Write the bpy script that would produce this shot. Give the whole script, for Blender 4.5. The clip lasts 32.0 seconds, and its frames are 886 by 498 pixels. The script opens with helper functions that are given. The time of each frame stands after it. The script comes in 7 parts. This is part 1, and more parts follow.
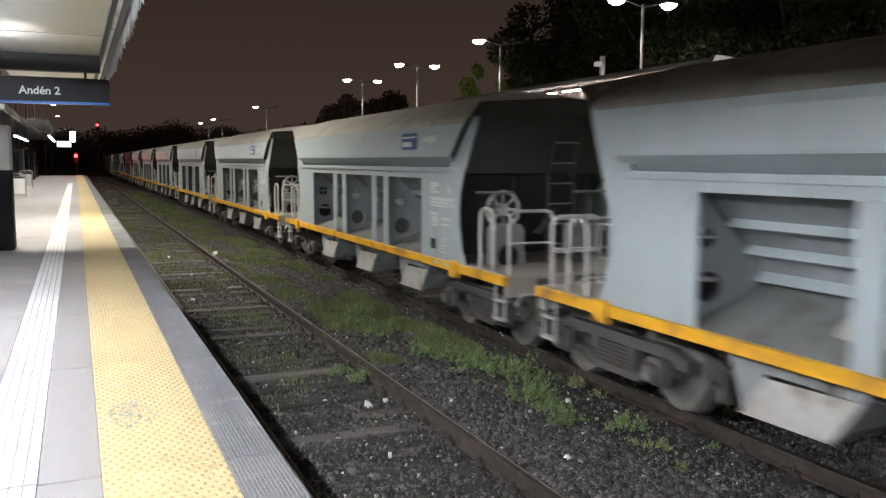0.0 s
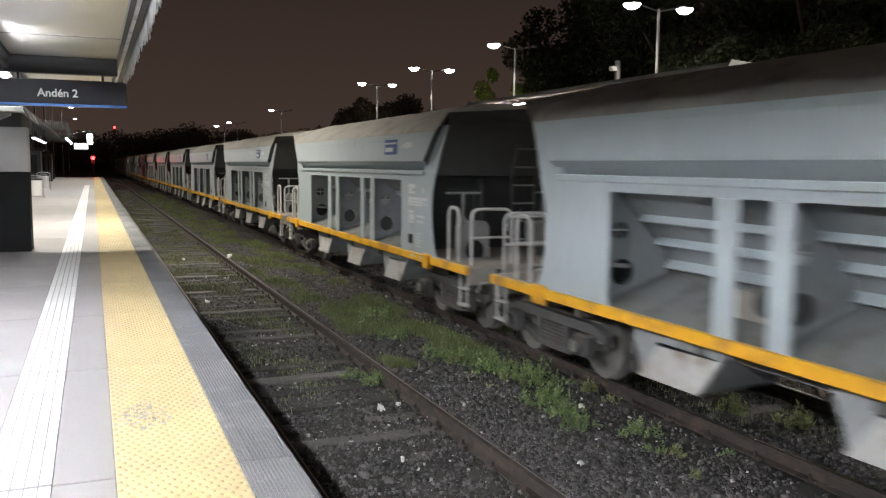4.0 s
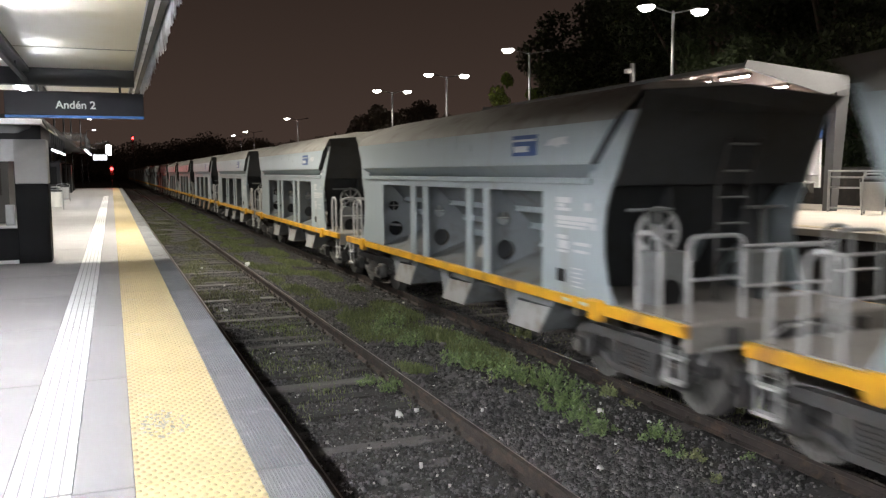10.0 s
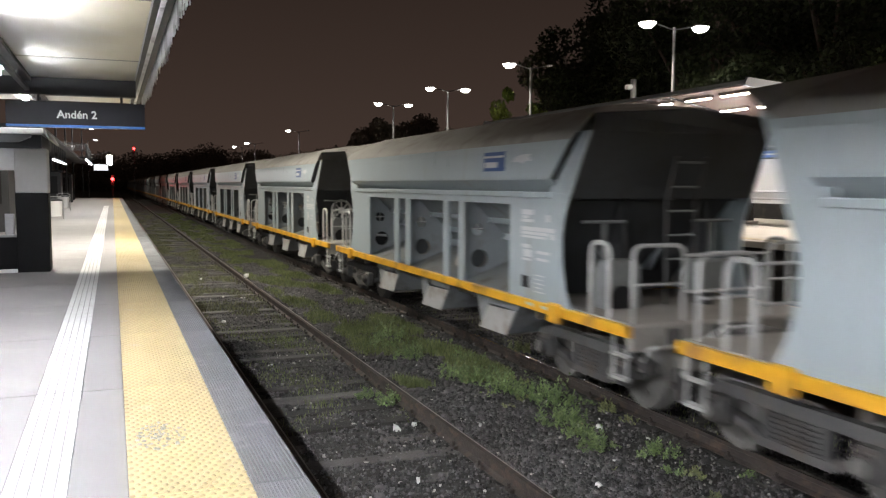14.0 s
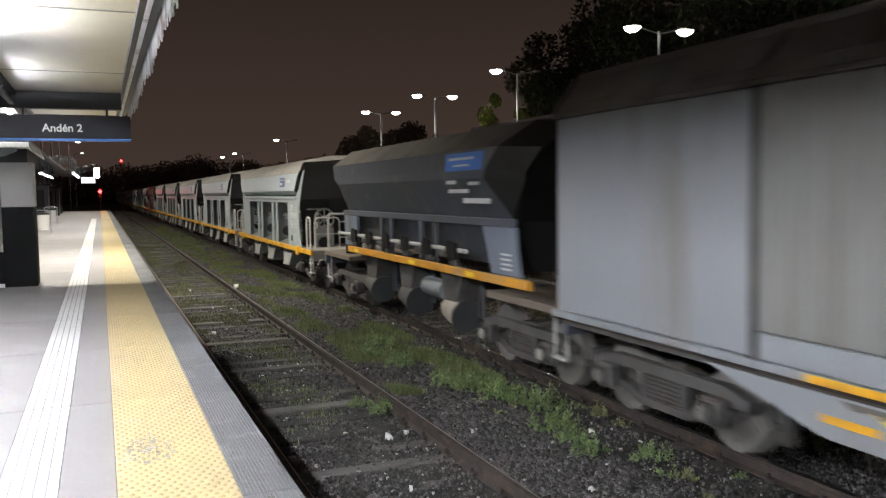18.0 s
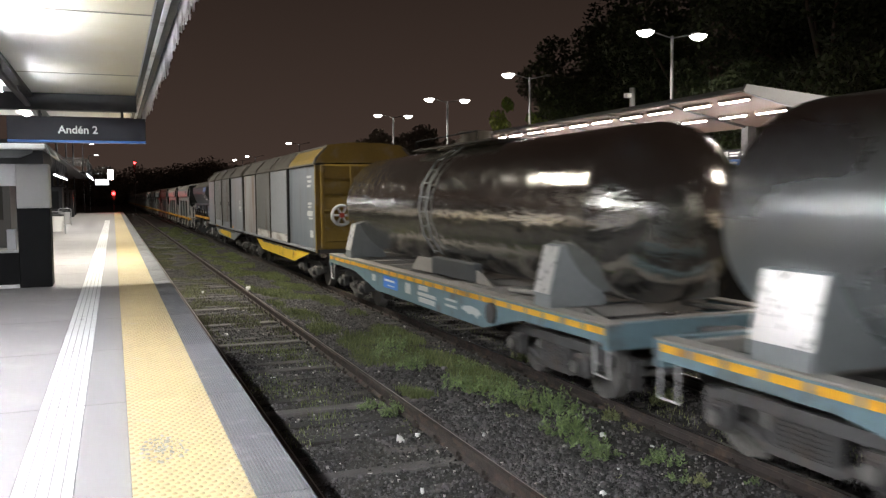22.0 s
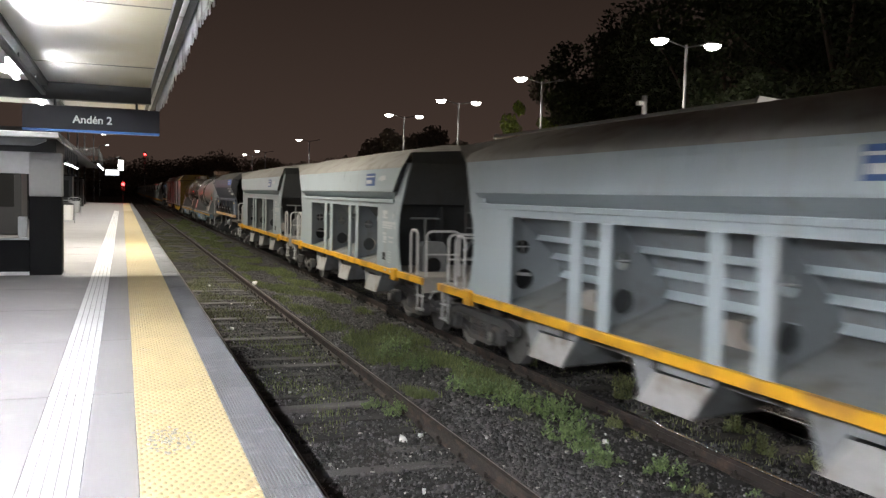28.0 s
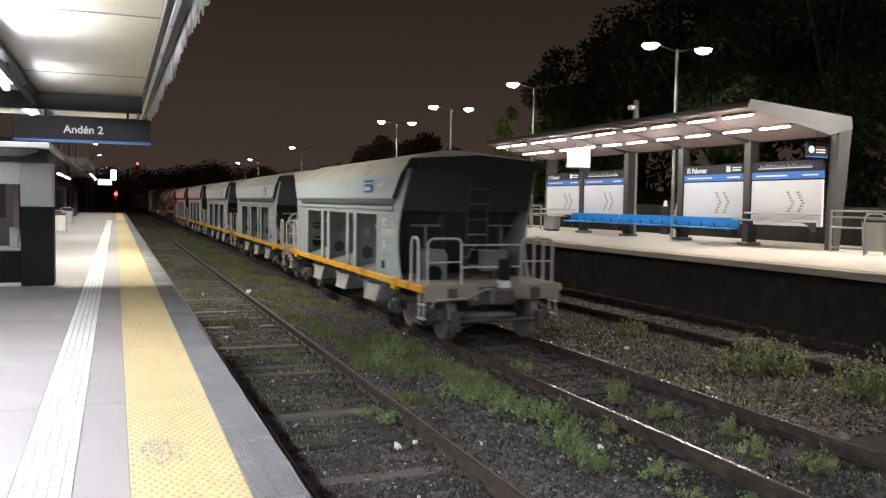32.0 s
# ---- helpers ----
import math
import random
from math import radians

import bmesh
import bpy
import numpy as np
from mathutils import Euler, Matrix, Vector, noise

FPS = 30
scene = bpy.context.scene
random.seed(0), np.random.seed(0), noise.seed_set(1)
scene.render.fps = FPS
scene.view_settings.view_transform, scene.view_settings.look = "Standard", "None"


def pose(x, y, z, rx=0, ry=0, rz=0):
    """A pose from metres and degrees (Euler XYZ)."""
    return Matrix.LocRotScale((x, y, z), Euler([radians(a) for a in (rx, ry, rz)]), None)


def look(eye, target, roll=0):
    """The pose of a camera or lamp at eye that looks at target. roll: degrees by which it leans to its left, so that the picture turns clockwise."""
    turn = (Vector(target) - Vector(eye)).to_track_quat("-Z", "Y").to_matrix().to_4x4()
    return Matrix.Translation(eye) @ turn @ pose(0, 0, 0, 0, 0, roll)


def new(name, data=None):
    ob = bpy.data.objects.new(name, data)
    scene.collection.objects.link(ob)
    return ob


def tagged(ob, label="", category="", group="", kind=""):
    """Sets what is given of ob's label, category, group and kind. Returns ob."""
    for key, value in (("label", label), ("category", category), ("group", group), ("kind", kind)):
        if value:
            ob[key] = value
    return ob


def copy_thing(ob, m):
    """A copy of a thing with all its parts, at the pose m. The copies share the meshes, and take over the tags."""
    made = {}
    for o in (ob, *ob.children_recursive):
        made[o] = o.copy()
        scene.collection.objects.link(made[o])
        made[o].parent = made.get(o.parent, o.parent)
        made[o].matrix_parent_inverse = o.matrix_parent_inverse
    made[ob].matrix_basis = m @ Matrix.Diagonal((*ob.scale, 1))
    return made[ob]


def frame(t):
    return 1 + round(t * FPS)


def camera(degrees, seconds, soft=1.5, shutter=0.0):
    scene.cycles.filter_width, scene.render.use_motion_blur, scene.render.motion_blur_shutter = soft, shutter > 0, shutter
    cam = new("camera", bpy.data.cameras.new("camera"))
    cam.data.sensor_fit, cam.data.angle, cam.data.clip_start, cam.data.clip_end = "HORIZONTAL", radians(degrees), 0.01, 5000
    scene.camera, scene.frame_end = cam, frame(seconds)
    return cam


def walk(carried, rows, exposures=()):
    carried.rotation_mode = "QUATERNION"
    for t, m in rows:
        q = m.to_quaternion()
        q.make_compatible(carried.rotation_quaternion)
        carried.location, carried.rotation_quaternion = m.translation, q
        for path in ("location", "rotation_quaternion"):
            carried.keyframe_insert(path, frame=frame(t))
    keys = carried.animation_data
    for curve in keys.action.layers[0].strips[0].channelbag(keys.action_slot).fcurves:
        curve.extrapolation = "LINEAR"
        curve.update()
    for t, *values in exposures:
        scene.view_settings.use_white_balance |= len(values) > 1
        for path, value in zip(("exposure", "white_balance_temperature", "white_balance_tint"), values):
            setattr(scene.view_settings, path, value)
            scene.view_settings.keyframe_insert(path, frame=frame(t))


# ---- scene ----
cam = camera(55.8, 32.0, 1.3, 0.45)
PATH = [
    (0, (0.008, -0.053, 1.561), (0.805, 1.77, 1.353), 0.2),
    (0.5, (0.005, -0.049, 1.563), (0.802, 1.774, 1.359), 0.4),
    (1, (0.006, -0.043, 1.568), (0.801, 1.781, 1.363), 0.5),
    (1.5, (0.011, -0.047, 1.565), (0.807, 1.777, 1.361), 0.5),
    (2, (0.014, -0.037, 1.563), (0.805, 1.788, 1.358), 0.5),
    (2.5, (0.013, -0.041, 1.564), (0.803, 1.785, 1.359), 0.6),
    (3, (0.008, -0.051, 1.567), (0.793, 1.777, 1.364), 0.5),
    (3.5, (0.004, -0.05, 1.565), (0.779, 1.783, 1.365), 0.5),
    (5.5, (0.038, -0.035, 1.564), (0.794, 1.805, 1.363), 0.3),
    (6, (0.047, -0.029, 1.561), (0.806, 1.81, 1.359), 0.2),
    (6.5, (0.049, -0.025, 1.562), (0.806, 1.815, 1.361), 0.1),
    (7, (0.05, -0.015, 1.558), (0.801, 1.827, 1.357), -0.1),
    (7.5, (0.048, -0.02, 1.557), (0.797, 1.823, 1.358), -0.3),
    (8, (0.053, -0.027, 1.557), (0.799, 1.818, 1.36), -0.6),
    (8.5, (0.048, -0.024, 1.555), (0.788, 1.824, 1.358), -0.7),
    (9, (0.032, -0.03, 1.559), (0.767, 1.82, 1.365), -0.6),
    (9.5, (0.023, -0.039, 1.561), (0.753, 1.814, 1.372), -0.6),
    (10, (0.02, -0.047, 1.564), (0.75, 1.806, 1.378), -0.4),
    (10.5, (0.019, -0.038, 1.562), (0.75, 1.815, 1.377), -0.3),
    (11, (0.014, -0.041, 1.564), (0.746, 1.812, 1.385), -0.1),
    (11.5, (0.008, -0.048, 1.565), (0.738, 1.806, 1.392), 0.2),
    (12, (0.007, -0.049, 1.565), (0.735, 1.806, 1.399), 0.2),
    (12.5, (0.0, -0.045, 1.56), (0.727, 1.811, 1.397), 0.2),
    (13, (-0.005, -0.047, 1.563), (0.722, 1.81, 1.408), 0.2),
    (13.5, (0.022, -0.035, 1.561), (0.75, 1.822, 1.407), 0.2),
    (14, (0.027, -0.028, 1.563), (0.759, 1.827, 1.409), 0.2),
    (14.5, (0.029, -0.031, 1.559), (0.766, 1.822, 1.402), 0.2),
    (16.5, (0.039, -0.031, 1.559), (0.798, 1.812, 1.407), -0.3),
    (17, (0.036, -0.043, 1.56), (0.799, 1.801, 1.412), -0.6),
    (17.5, (0.038, -0.033, 1.558), (0.796, 1.812, 1.414), -0.8),
    (18, (0.042, -0.03, 1.564), (0.796, 1.817, 1.426), -0.8),
    (18.5, (0.031, -0.03, 1.561), (0.782, 1.819, 1.429), -0.8),
    (19, (0.03, -0.032, 1.562), (0.773, 1.82, 1.431), -0.8),
    (19.5, (0.042, -0.032, 1.558), (0.786, 1.82, 1.426), -0.8),
    (20, (0.043, -0.036, 1.563), (0.785, 1.817, 1.435), -0.9),
    (20.5, (0.043, -0.021, 1.56), (0.782, 1.834, 1.43), -0.9),
    (21, (0.036, -0.028, 1.562), (0.771, 1.828, 1.432), -0.8),
    (21.5, (0.025, -0.043, 1.567), (0.756, 1.814, 1.439), -0.7),
    (22, (0.022, -0.041, 1.559), (0.752, 1.817, 1.43), -0.5),
    (22.5, (0.018, -0.041, 1.562), (0.748, 1.817, 1.432), -0.1),
    (23, (0.028, -0.042, 1.562), (0.761, 1.815, 1.429), 0.0),
    (23.5, (0.033, -0.041, 1.566), (0.767, 1.815, 1.433), 0.1),
    (24, (0.041, -0.024, 1.561), (0.775, 1.832, 1.426), 0.1),
    (24.5, (0.036, -0.025, 1.558), (0.77, 1.83, 1.422), 0.1),
    (25, (0.023, -0.036, 1.561), (0.757, 1.819, 1.425), 0.2),
    (25.5, (0.017, -0.038, 1.565), (0.75, 1.818, 1.426), 0.3),
    (27.5, (-0.02, -0.056, 1.567), (0.7, 1.805, 1.438), 1.2),
    (28, (-0.019, -0.053, 1.565), (0.697, 1.81, 1.439), 1.4),
    (28.5, (-0.016, -0.064, 1.569), (0.701, 1.8, 1.449), 1.4),
    (29, (-0.009, -0.06, 1.569), (0.707, 1.804, 1.455), 1.4),
    (29.5, (-0.013, -0.058, 1.571), (0.703, 1.806, 1.461), 1.3),
    (30, (0.001, -0.038, 1.565), (0.719, 1.825, 1.454), 1.2),
    (30.5, (-0.004, -0.055, 1.569), (0.721, 1.806, 1.459), 1.0),
    (31, (0.0, -0.06, 1.566), (0.725, 1.801, 1.46), 0.8),
    (31.5, (-0.002, -0.061, 1.57), (0.725, 1.799, 1.462), 0.8),
    (32, (0.002, -0.052, 1.564), (0.731, 1.808, 1.453), 0.8),
]
walk(cam, [(t, look(eye, target, roll)) for t, eye, target, roll in PATH])

# ---- world and large lights ----
world = bpy.data.worlds.new("night_sky")
scene.world = world
world.use_nodes = True
wn, wl = world.node_tree.nodes, world.node_tree.links
wn.clear()
w_out = wn.new("ShaderNodeOutputWorld")
w_bg = wn.new("ShaderNodeBackground")
w_tc = wn.new("ShaderNodeTexCoord")
w_sep = wn.new("ShaderNodeSeparateXYZ")
w_ramp = wn.new("ShaderNodeValToRGB")
w_ramp.color_ramp.elements[0].position = 0.0
w_ramp.color_ramp.elements[0].color = (0.0560, 0.0370, 0.0295, 1)
w_ramp.color_ramp.elements[1].position = 0.34
w_ramp.color_ramp.elements[1].color = (0.0160, 0.0104, 0.0083, 1)
wl.new(w_tc.outputs["Generated"], w_sep.inputs[0])
wl.new(w_sep.outputs["Z"], w_ramp.inputs[0])
wl.new(w_ramp.outputs[0], w_bg.inputs[0])
w_bg.inputs[1].default_value = 1.0
wl.new(w_bg.outputs[0], w_out.inputs[0])


def area_lamp(name, m, sx, sy, power, colour=(1, 0.97, 0.92), spread=180):
    data = bpy.data.lights.new(name, "AREA")
    data.shape, data.size, data.size_y = "RECTANGLE", sx, sy
    data.energy, data.color, data.spread = power, colour, radians(spread)
    ob = new(name, data)
    ob.matrix_world = m
    return ob


RAIL = -1.03          # top of the rails, platform top is zero
TRACK_1, TRACK_2, TRACK_3 = 2.48, 6.67, 11.93
FAR_TOP = 0.28        # top of the opposite platform
WARM = (1.0, 0.90, 0.78)

# tubes under the canopy over the near platform
CANOPY_TUBES = [-7.5, -3.5, 0.5, 4.5, 8.2, 12.0, 16.1]
# street lamps over the near platform, past the end of the canopy
NEAR_LAMPS = [(22.5, -0.9, 1450), (36, -0.9, 820), (48, -0.9, 560), (60, -0.9, 500), (72, -0.9, 500), (85, -0.9, 500), (112, -2.2, 400), (140, -2.2, 400)]
for y, x, power in NEAR_LAMPS:
    area_lamp("near_street_light", pose(x, y, 8.1), 0.3, 0.5, power, (1.0, 0.945, 0.82), 140)
# street lamps along the opposite platform: y, heads
LAMP_POSTS = [(-8.5, (-1,)), (3.9, (-1,)), (16.3, (-1,)), (28.8, (-1, 1)), (41.4, (-1,)), (53.6, (-1, 1)), (65.5, (-1, 1)), (102.7, (-1,)), (136.8, (-1,)), (151.2, (-1,))]
LAMP_X, LAMP_Z = 21.5, 8.12
for y, heads in LAMP_POSTS:
    for s in heads:
        area_lamp("street_light", pose(LAMP_X + 1.3 * s, y, LAMP_Z - 0.28, 0, -14 * s), 0.28, 0.5, (760 if y < 20 else 540) * (1.0 if s < 0 else 0.12), WARM, 130)


# ---- materials ----
def mat(name, col, rough=0.6, metal=0.0, var=0.25, scale=1.2, fine=14.0, bump=0.0, bscale=60.0, dirt=None, dirt_amount=0.35, dirt_scale=2.5, emit=0.0, rnd=0.0, spec=0.5, island=0.0, streak=1.0):
    """A painted, worn or natural surface with variation at two scales."""
    m = bpy.data.materials.new(name)
    m.use_nodes = True
    n, l = m.node_tree.nodes, m.node_tree.links
    b = n["Principled BSDF"]
    b.inputs["Roughness"].default_value = rough
    b.inputs["Metallic"].default_value = metal
    b.inputs["Specular IOR Level"].default_value = spec
    tc = n.new("ShaderNodeTexCoord")

    mp = n.new("ShaderNodeMapping")
    mp.inputs["Scale"].default_value = streak if isinstance(streak, tuple) else (1, 1, streak)
    l.new(tc.outputs["Object"], mp.inputs["Vector"])

    def noise_node(sc, detail=4.0):
        t = n.new("ShaderNodeTexNoise")
        t.inputs["Scale"].default_value, t.inputs["Detail"].default_value = sc, detail
        l.new(mp.outputs[0], t.inputs["Vector"])
        return t

    a, f = noise_node(scale), noise_node(fine, 6.0)
    mix = n.new("ShaderNodeMix")
    mix.data_type = "FLOAT"
    mix.inputs[0].default_value = 0.45
    l.new(a.outputs["Fac"], mix.inputs[2])
    l.new(f.outputs["Fac"], mix.inputs[3])
    ramp = n.new("ShaderNodeMapRange")
    ramp.inputs["From Min"].default_value, ramp.inputs["From Max"].default_value = 0.3, 0.7
    ramp.inputs["To Min"].default_value, ramp.inputs["To Max"].default_value = 1 - var, 1 + var
    l.new(mix.outputs[0], ramp.inputs["Value"])
    val = ramp.outputs[0]
    if rnd:
        oi = n.new("ShaderNodeObjectInfo")
        mr = n.new("ShaderNodeMapRange")
        mr.inputs["To Min"].default_value, mr.inputs["To Max"].default_value = 1 - rnd, 1 + rnd
        l.new(oi.outputs["Random"], mr.inputs["Value"])
        mm = n.new("ShaderNodeMath")
        mm.operation = "MULTIPLY"
        l.new(val, mm.inputs[0])
        l.new(mr.outputs[0], mm.inputs[1])
        val = mm.outputs[0]
    if island:
        gi = n.new("ShaderNodeNewGeometry")
        mr = n.new("ShaderNodeMapRange")
        mr.inputs["To Min"].default_value, mr.inputs["To Max"].default_value = 1 - island, 1 + island
        l.new(gi.outputs["Random Per Island"], mr.inputs["Value"])
        mm = n.new("ShaderNodeMath")
        mm.operation = "MULTIPLY"
        l.new(val, mm.inputs[0])
        l.new(mr.outputs[0], mm.inputs[1])
        val = mm.outputs[0]
    vm = n.new("ShaderNodeVectorMath")
    vm.operation = "SCALE"
    vm.inputs[0].default_value = col
    l.new(val, vm.inputs["Scale"])
    out = vm.outputs[0]
    if dirt:
        d = noise_node(dirt_scale, 8.0)
        dr = n.new("ShaderNodeMapRange")
        dr.inputs["From Min"].default_value, dr.inputs["From Max"].default_value = 0.62 - dirt_amount * 0.4, 0.72
        l.new(d.outputs["Fac"], dr.inputs["Value"])
        dm = n.new("ShaderNodeMix")
        dm.data_type = "RGBA"
        dm.inputs[7].default_value = (*dirt, 1)
        l.new(dr.outputs[0], dm.inputs[0])
        l.new(out, dm.inputs[6])
        out = dm.outputs[2]
    l.new(out, b.inputs["Base Color"])
    rr = n.new("ShaderNodeMapRange")
    rr.inputs["To Min"].default_value, rr.inputs["To Max"].default_value = max(0.03, rough - 0.12), min(1, rough + 0.12)
    l.new(f.outputs["Fac"], rr.inputs["Value"])
    l.new(rr.outputs[0], b.inputs["Roughness"])
    if bump:
        bn = noise_node(bscale, 5.0)
        bp = n.new("ShaderNodeBump")
        bp.inputs["Strength"].default_value, bp.inputs["Distance"].default_value = bump, 0.02
        l.new(bn.outputs["Fac"], bp.inputs["Height"])
        l.new(bp.outputs[0], b.inputs["Normal"])
    if emit:
        b.inputs["Emission Color"].default_value = (*col, 1)
        b.inputs["Emission Strength"].default_value = emit
    return m


def glow(name, col, strength):
    """The face of a lamp or a lit screen."""
    m = bpy.data.materials.new(name)
    m.use_nodes = True
    n, l = m.node_tree.nodes, m.node_tree.links
    n.clear()
    e, o = n.new("ShaderNodeEmission"), n.new("ShaderNodeOutputMaterial")
    e.inputs[0].default_value, e.inputs[1].default_value = (*col, 1), strength
    l.new(e.outputs[0], o.inputs[0])
    return m


M_CONCRETE = mat("platform_concrete", (0.255, 0.244, 0.249), 0.55, var=0.10, scale=0.7, fine=30, bump=0.15, bscale=120, dirt=(0.31, 0.30, 0.29), dirt_amount=0.12, dirt_scale=1.3, rnd=0.03)
M_EDGE = mat("ribbed_edge_grey", (0.135, 0.138, 0.148), 0.6, var=0.15, fine=60, bump=0.5, bscale=90, dirt=(0.20, 0.20, 0.21), dirt_amount=0.15, dirt_scale=5, rnd=0.05)
M_YELLOW_TILE = mat("tactile_yellow", (0.44, 0.355, 0.20), 0.5, var=0.18, fine=18, bump=0.2, bscale=60, dirt=(0.55, 0.50, 0.42), dirt_amount=0.10, dirt_scale=1.6, rnd=0.03)
M_GUIDE_BASE = mat("guide_strip_base", (0.25, 0.25, 0.255), 0.55, var=0.08, fine=25)
M_YELLOW_BASE = mat("tactile_base_yellow", (0.55, 0.445, 0.235), 0.55, var=0.14, fine=18, dirt=(0.49, 0.43, 0.33), dirt_amount=0.12, dirt_scale=1.6, rnd=0.04)
M_WHITE_GUIDE = mat("guide_strip_white", (0.70, 0.70, 0.705), 0.45, var=0.06, fine=25, dirt=(0.40, 0.40, 0.39), dirt_amount=0.05, dirt_scale=6)
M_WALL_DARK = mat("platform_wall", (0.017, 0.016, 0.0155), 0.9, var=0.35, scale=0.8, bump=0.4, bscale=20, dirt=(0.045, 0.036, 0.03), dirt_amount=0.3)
M_BALLAST = mat("ballast_bed", (0.026, 0.0235, 0.022), 0.95, var=0.5, scale=2.0, fine=55, bump=1.0, bscale=38, dirt=(0.035, 0.03, 0.026), dirt_amount=0.5, dirt_scale=1.1)
M_STONE = mat("ballast_stone", (0.069, 0.065, 0.065), 0.9, island=0.8, var=0.4, scale=7, fine=40, bump=0.3, bscale=50)
M_SLEEPER_PALE = mat("newer_grey_sleeper", (0.076, 0.071, 0.067), 0.9, var=0.35, scale=3, fine=30, bump=0.5, bscale=40, rnd=0.25)
M_SLEEPER = mat("old_timber_sleeper", (0.055, 0.050, 0.046), 0.9, var=0.4, scale=3, fine=30, bump=0.6, bscale=40, rnd=0.65)
M_RAIL = mat("rusty_rail", (0.040, 0.031, 0.027), 0.8, metal=0.2, var=0.45, scale=4, fine=40, bump=0.4, bscale=40, dirt=(0.085, 0.056, 0.042), dirt_amount=0.3, dirt_scale=6)
M_RAIL_TOP = mat("polished_rail_head", (0.66, 0.65, 0.63), 0.20, metal=1.0, var=0.05, fine=8)
M_RAIL_DULL = mat("dull_rail_head", (0.24, 0.21, 0.19), 0.36, metal=0.8, var=0.3, fine=50)
M_CEILING = mat("canopy_ceiling_panel", (0.86, 0.86, 0.85), 0.62, var=0.03, scale=0.5, fine=1.4, dirt=(0.66, 0.60, 0.42), dirt_amount=0.2, dirt_scale=0.45, rnd=0.03, spec=0.5, streak=(1.0, 0.25, 1.0))


def yellowed(m, x0, x1, col):
    """Old damp has yellowed the sheets towards one edge."""
    n, l = m.node_tree.nodes, m.node_tree.links
    bs = next(p for p in n if p.type == "BSDF_PRINCIPLED")
    base = bs.inputs["Base Color"].links[0].from_socket
    tc, sep, no = n.new("ShaderNodeTexCoord"), n.new("ShaderNodeSeparateXYZ"), n.new("ShaderNodeTexNoise")
    no.inputs["Scale"].default_value = 1.3
    l.new(tc.outputs["Object"], sep.inputs[0])
    l.new(tc.outputs["Object"], no.inputs["Vector"])
    add = n.new("ShaderNodeMath")
    add.operation = "MULTIPLY_ADD"
    add.inputs[1].default_value = 0.7
    l.new(no.outputs[0], add.inputs[0])
    l.new(sep.outputs["X"], add.inputs[2])
    rng = n.new("ShaderNodeMapRange")
    rng.inputs["From Min"].default_value, rng.inputs["From Max"].default_value = x0 + 0.35, x1 + 0.35
    l.new(add.outputs[0], rng.inputs["Value"])
    mix = n.new("ShaderNodeMix")
    mix.data_type, mix.blend_type = "RGBA", "MULTIPLY"
    l.new(rng.outputs[0], mix.inputs[0])
    l.new(base, mix.inputs[6])
    mix.inputs[7].default_value = (*col, 1)
    l.new(mix.outputs[2], bs.inputs["Base Color"])


yellowed(M_CEILING, -0.9, 0.15, (0.86, 0.80, 0.62))
M_SEAM = mat("grimy_seam", (0.30, 0.28, 0.23), 0.8, var=0.35, scale=2.0, fine=9)
M_BEAM = mat("charcoal_steel", (0.030, 0.031, 0.035), 0.5, var=0.2, fine=20)
M_TRIM = mat("pale_flashing", (0.55, 0.55, 0.56), 0.4, metal=0.3, var=0.12, fine=12)
M_CORRUGATED = mat("corrugated_sheet", (0.74, 0.74, 0.75), 0.42, metal=0.0, var=0.15, fine=9, dirt=(0.25, 0.24, 0.23), dirt_amount=0.15)
M_SIGN = mat("sign_board_charcoal", (0.028, 0.028, 0.036), 0.5, var=0.1, spec=0.2)
M_BLUE = mat("sign_blue", (0.05, 0.19, 0.62), 0.4, var=0.08)
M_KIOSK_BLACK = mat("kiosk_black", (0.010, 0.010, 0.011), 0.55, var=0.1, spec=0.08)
M_STONE_BROWN = mat("brown_ballast_stone", (0.132, 0.110, 0.097), 0.9, island=0.8, var=0.4, scale=7, fine=40, bump=0.3, bscale=50)
# light falling on the pillar's upper half, put into a paler grey
M_PILLAR_LIT = mat("pillar_lit_grey", (0.46, 0.46, 0.46), 0.5, var=0.05)
M_WHITE = mat("white_paint", (0.86, 0.86, 0.86), 0.4, var=0.05)
M_BLACK = mat("black_paint", (0.012, 0.012, 0.013), 0.5, var=0.1, spec=0.25)
M_GREY_STEEL = mat("galvanised_steel", (0.42, 0.43, 0.44), 0.42, metal=0.7, var=0.15, fine=30)
M_TUBE = glow("lit_tube", (0.95, 0.965, 1.0), 1180)
# the two farthest tubes are set weaker so the platform below stays darker
M_TUBE_FAINT = glow("faint_lit_tube", (0.95, 0.97, 0.98), 95)
M_TUBE_DIM = glow("dimmer_lit_tube", (0.95, 0.97, 0.98), 240)
M_TUBE_PLATFORM = glow("lit_platform_tube", (0.95, 0.97, 1.0), 30)
M_TUBE_FAR = glow("lit_shelter_tube", (1.0, 0.95, 0.91), 175)
M_LAMPFACE = glow("lit_lamp_face", (1.0, 0.96, 0.88), 12)
M_RED = glow("red_signal_light", (1.0, 0.03, 0.03), 16)
M_ORANGE = glow("orange_far_light", (1.0, 0.45, 0.10), 1.2)
M_SCREEN = glow("lit_screen", (0.92, 0.97, 1.0), 1.6)
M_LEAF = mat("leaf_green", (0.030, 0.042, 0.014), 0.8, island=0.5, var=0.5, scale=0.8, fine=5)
# brighter copy of the leaf, with lamplight put into the colour
M_LEAF_LIT = mat("lamplit_leaf_green", (0.21, 0.28, 0.055), 0.5, island=0.5, var=0.4, scale=0.8, fine=5)
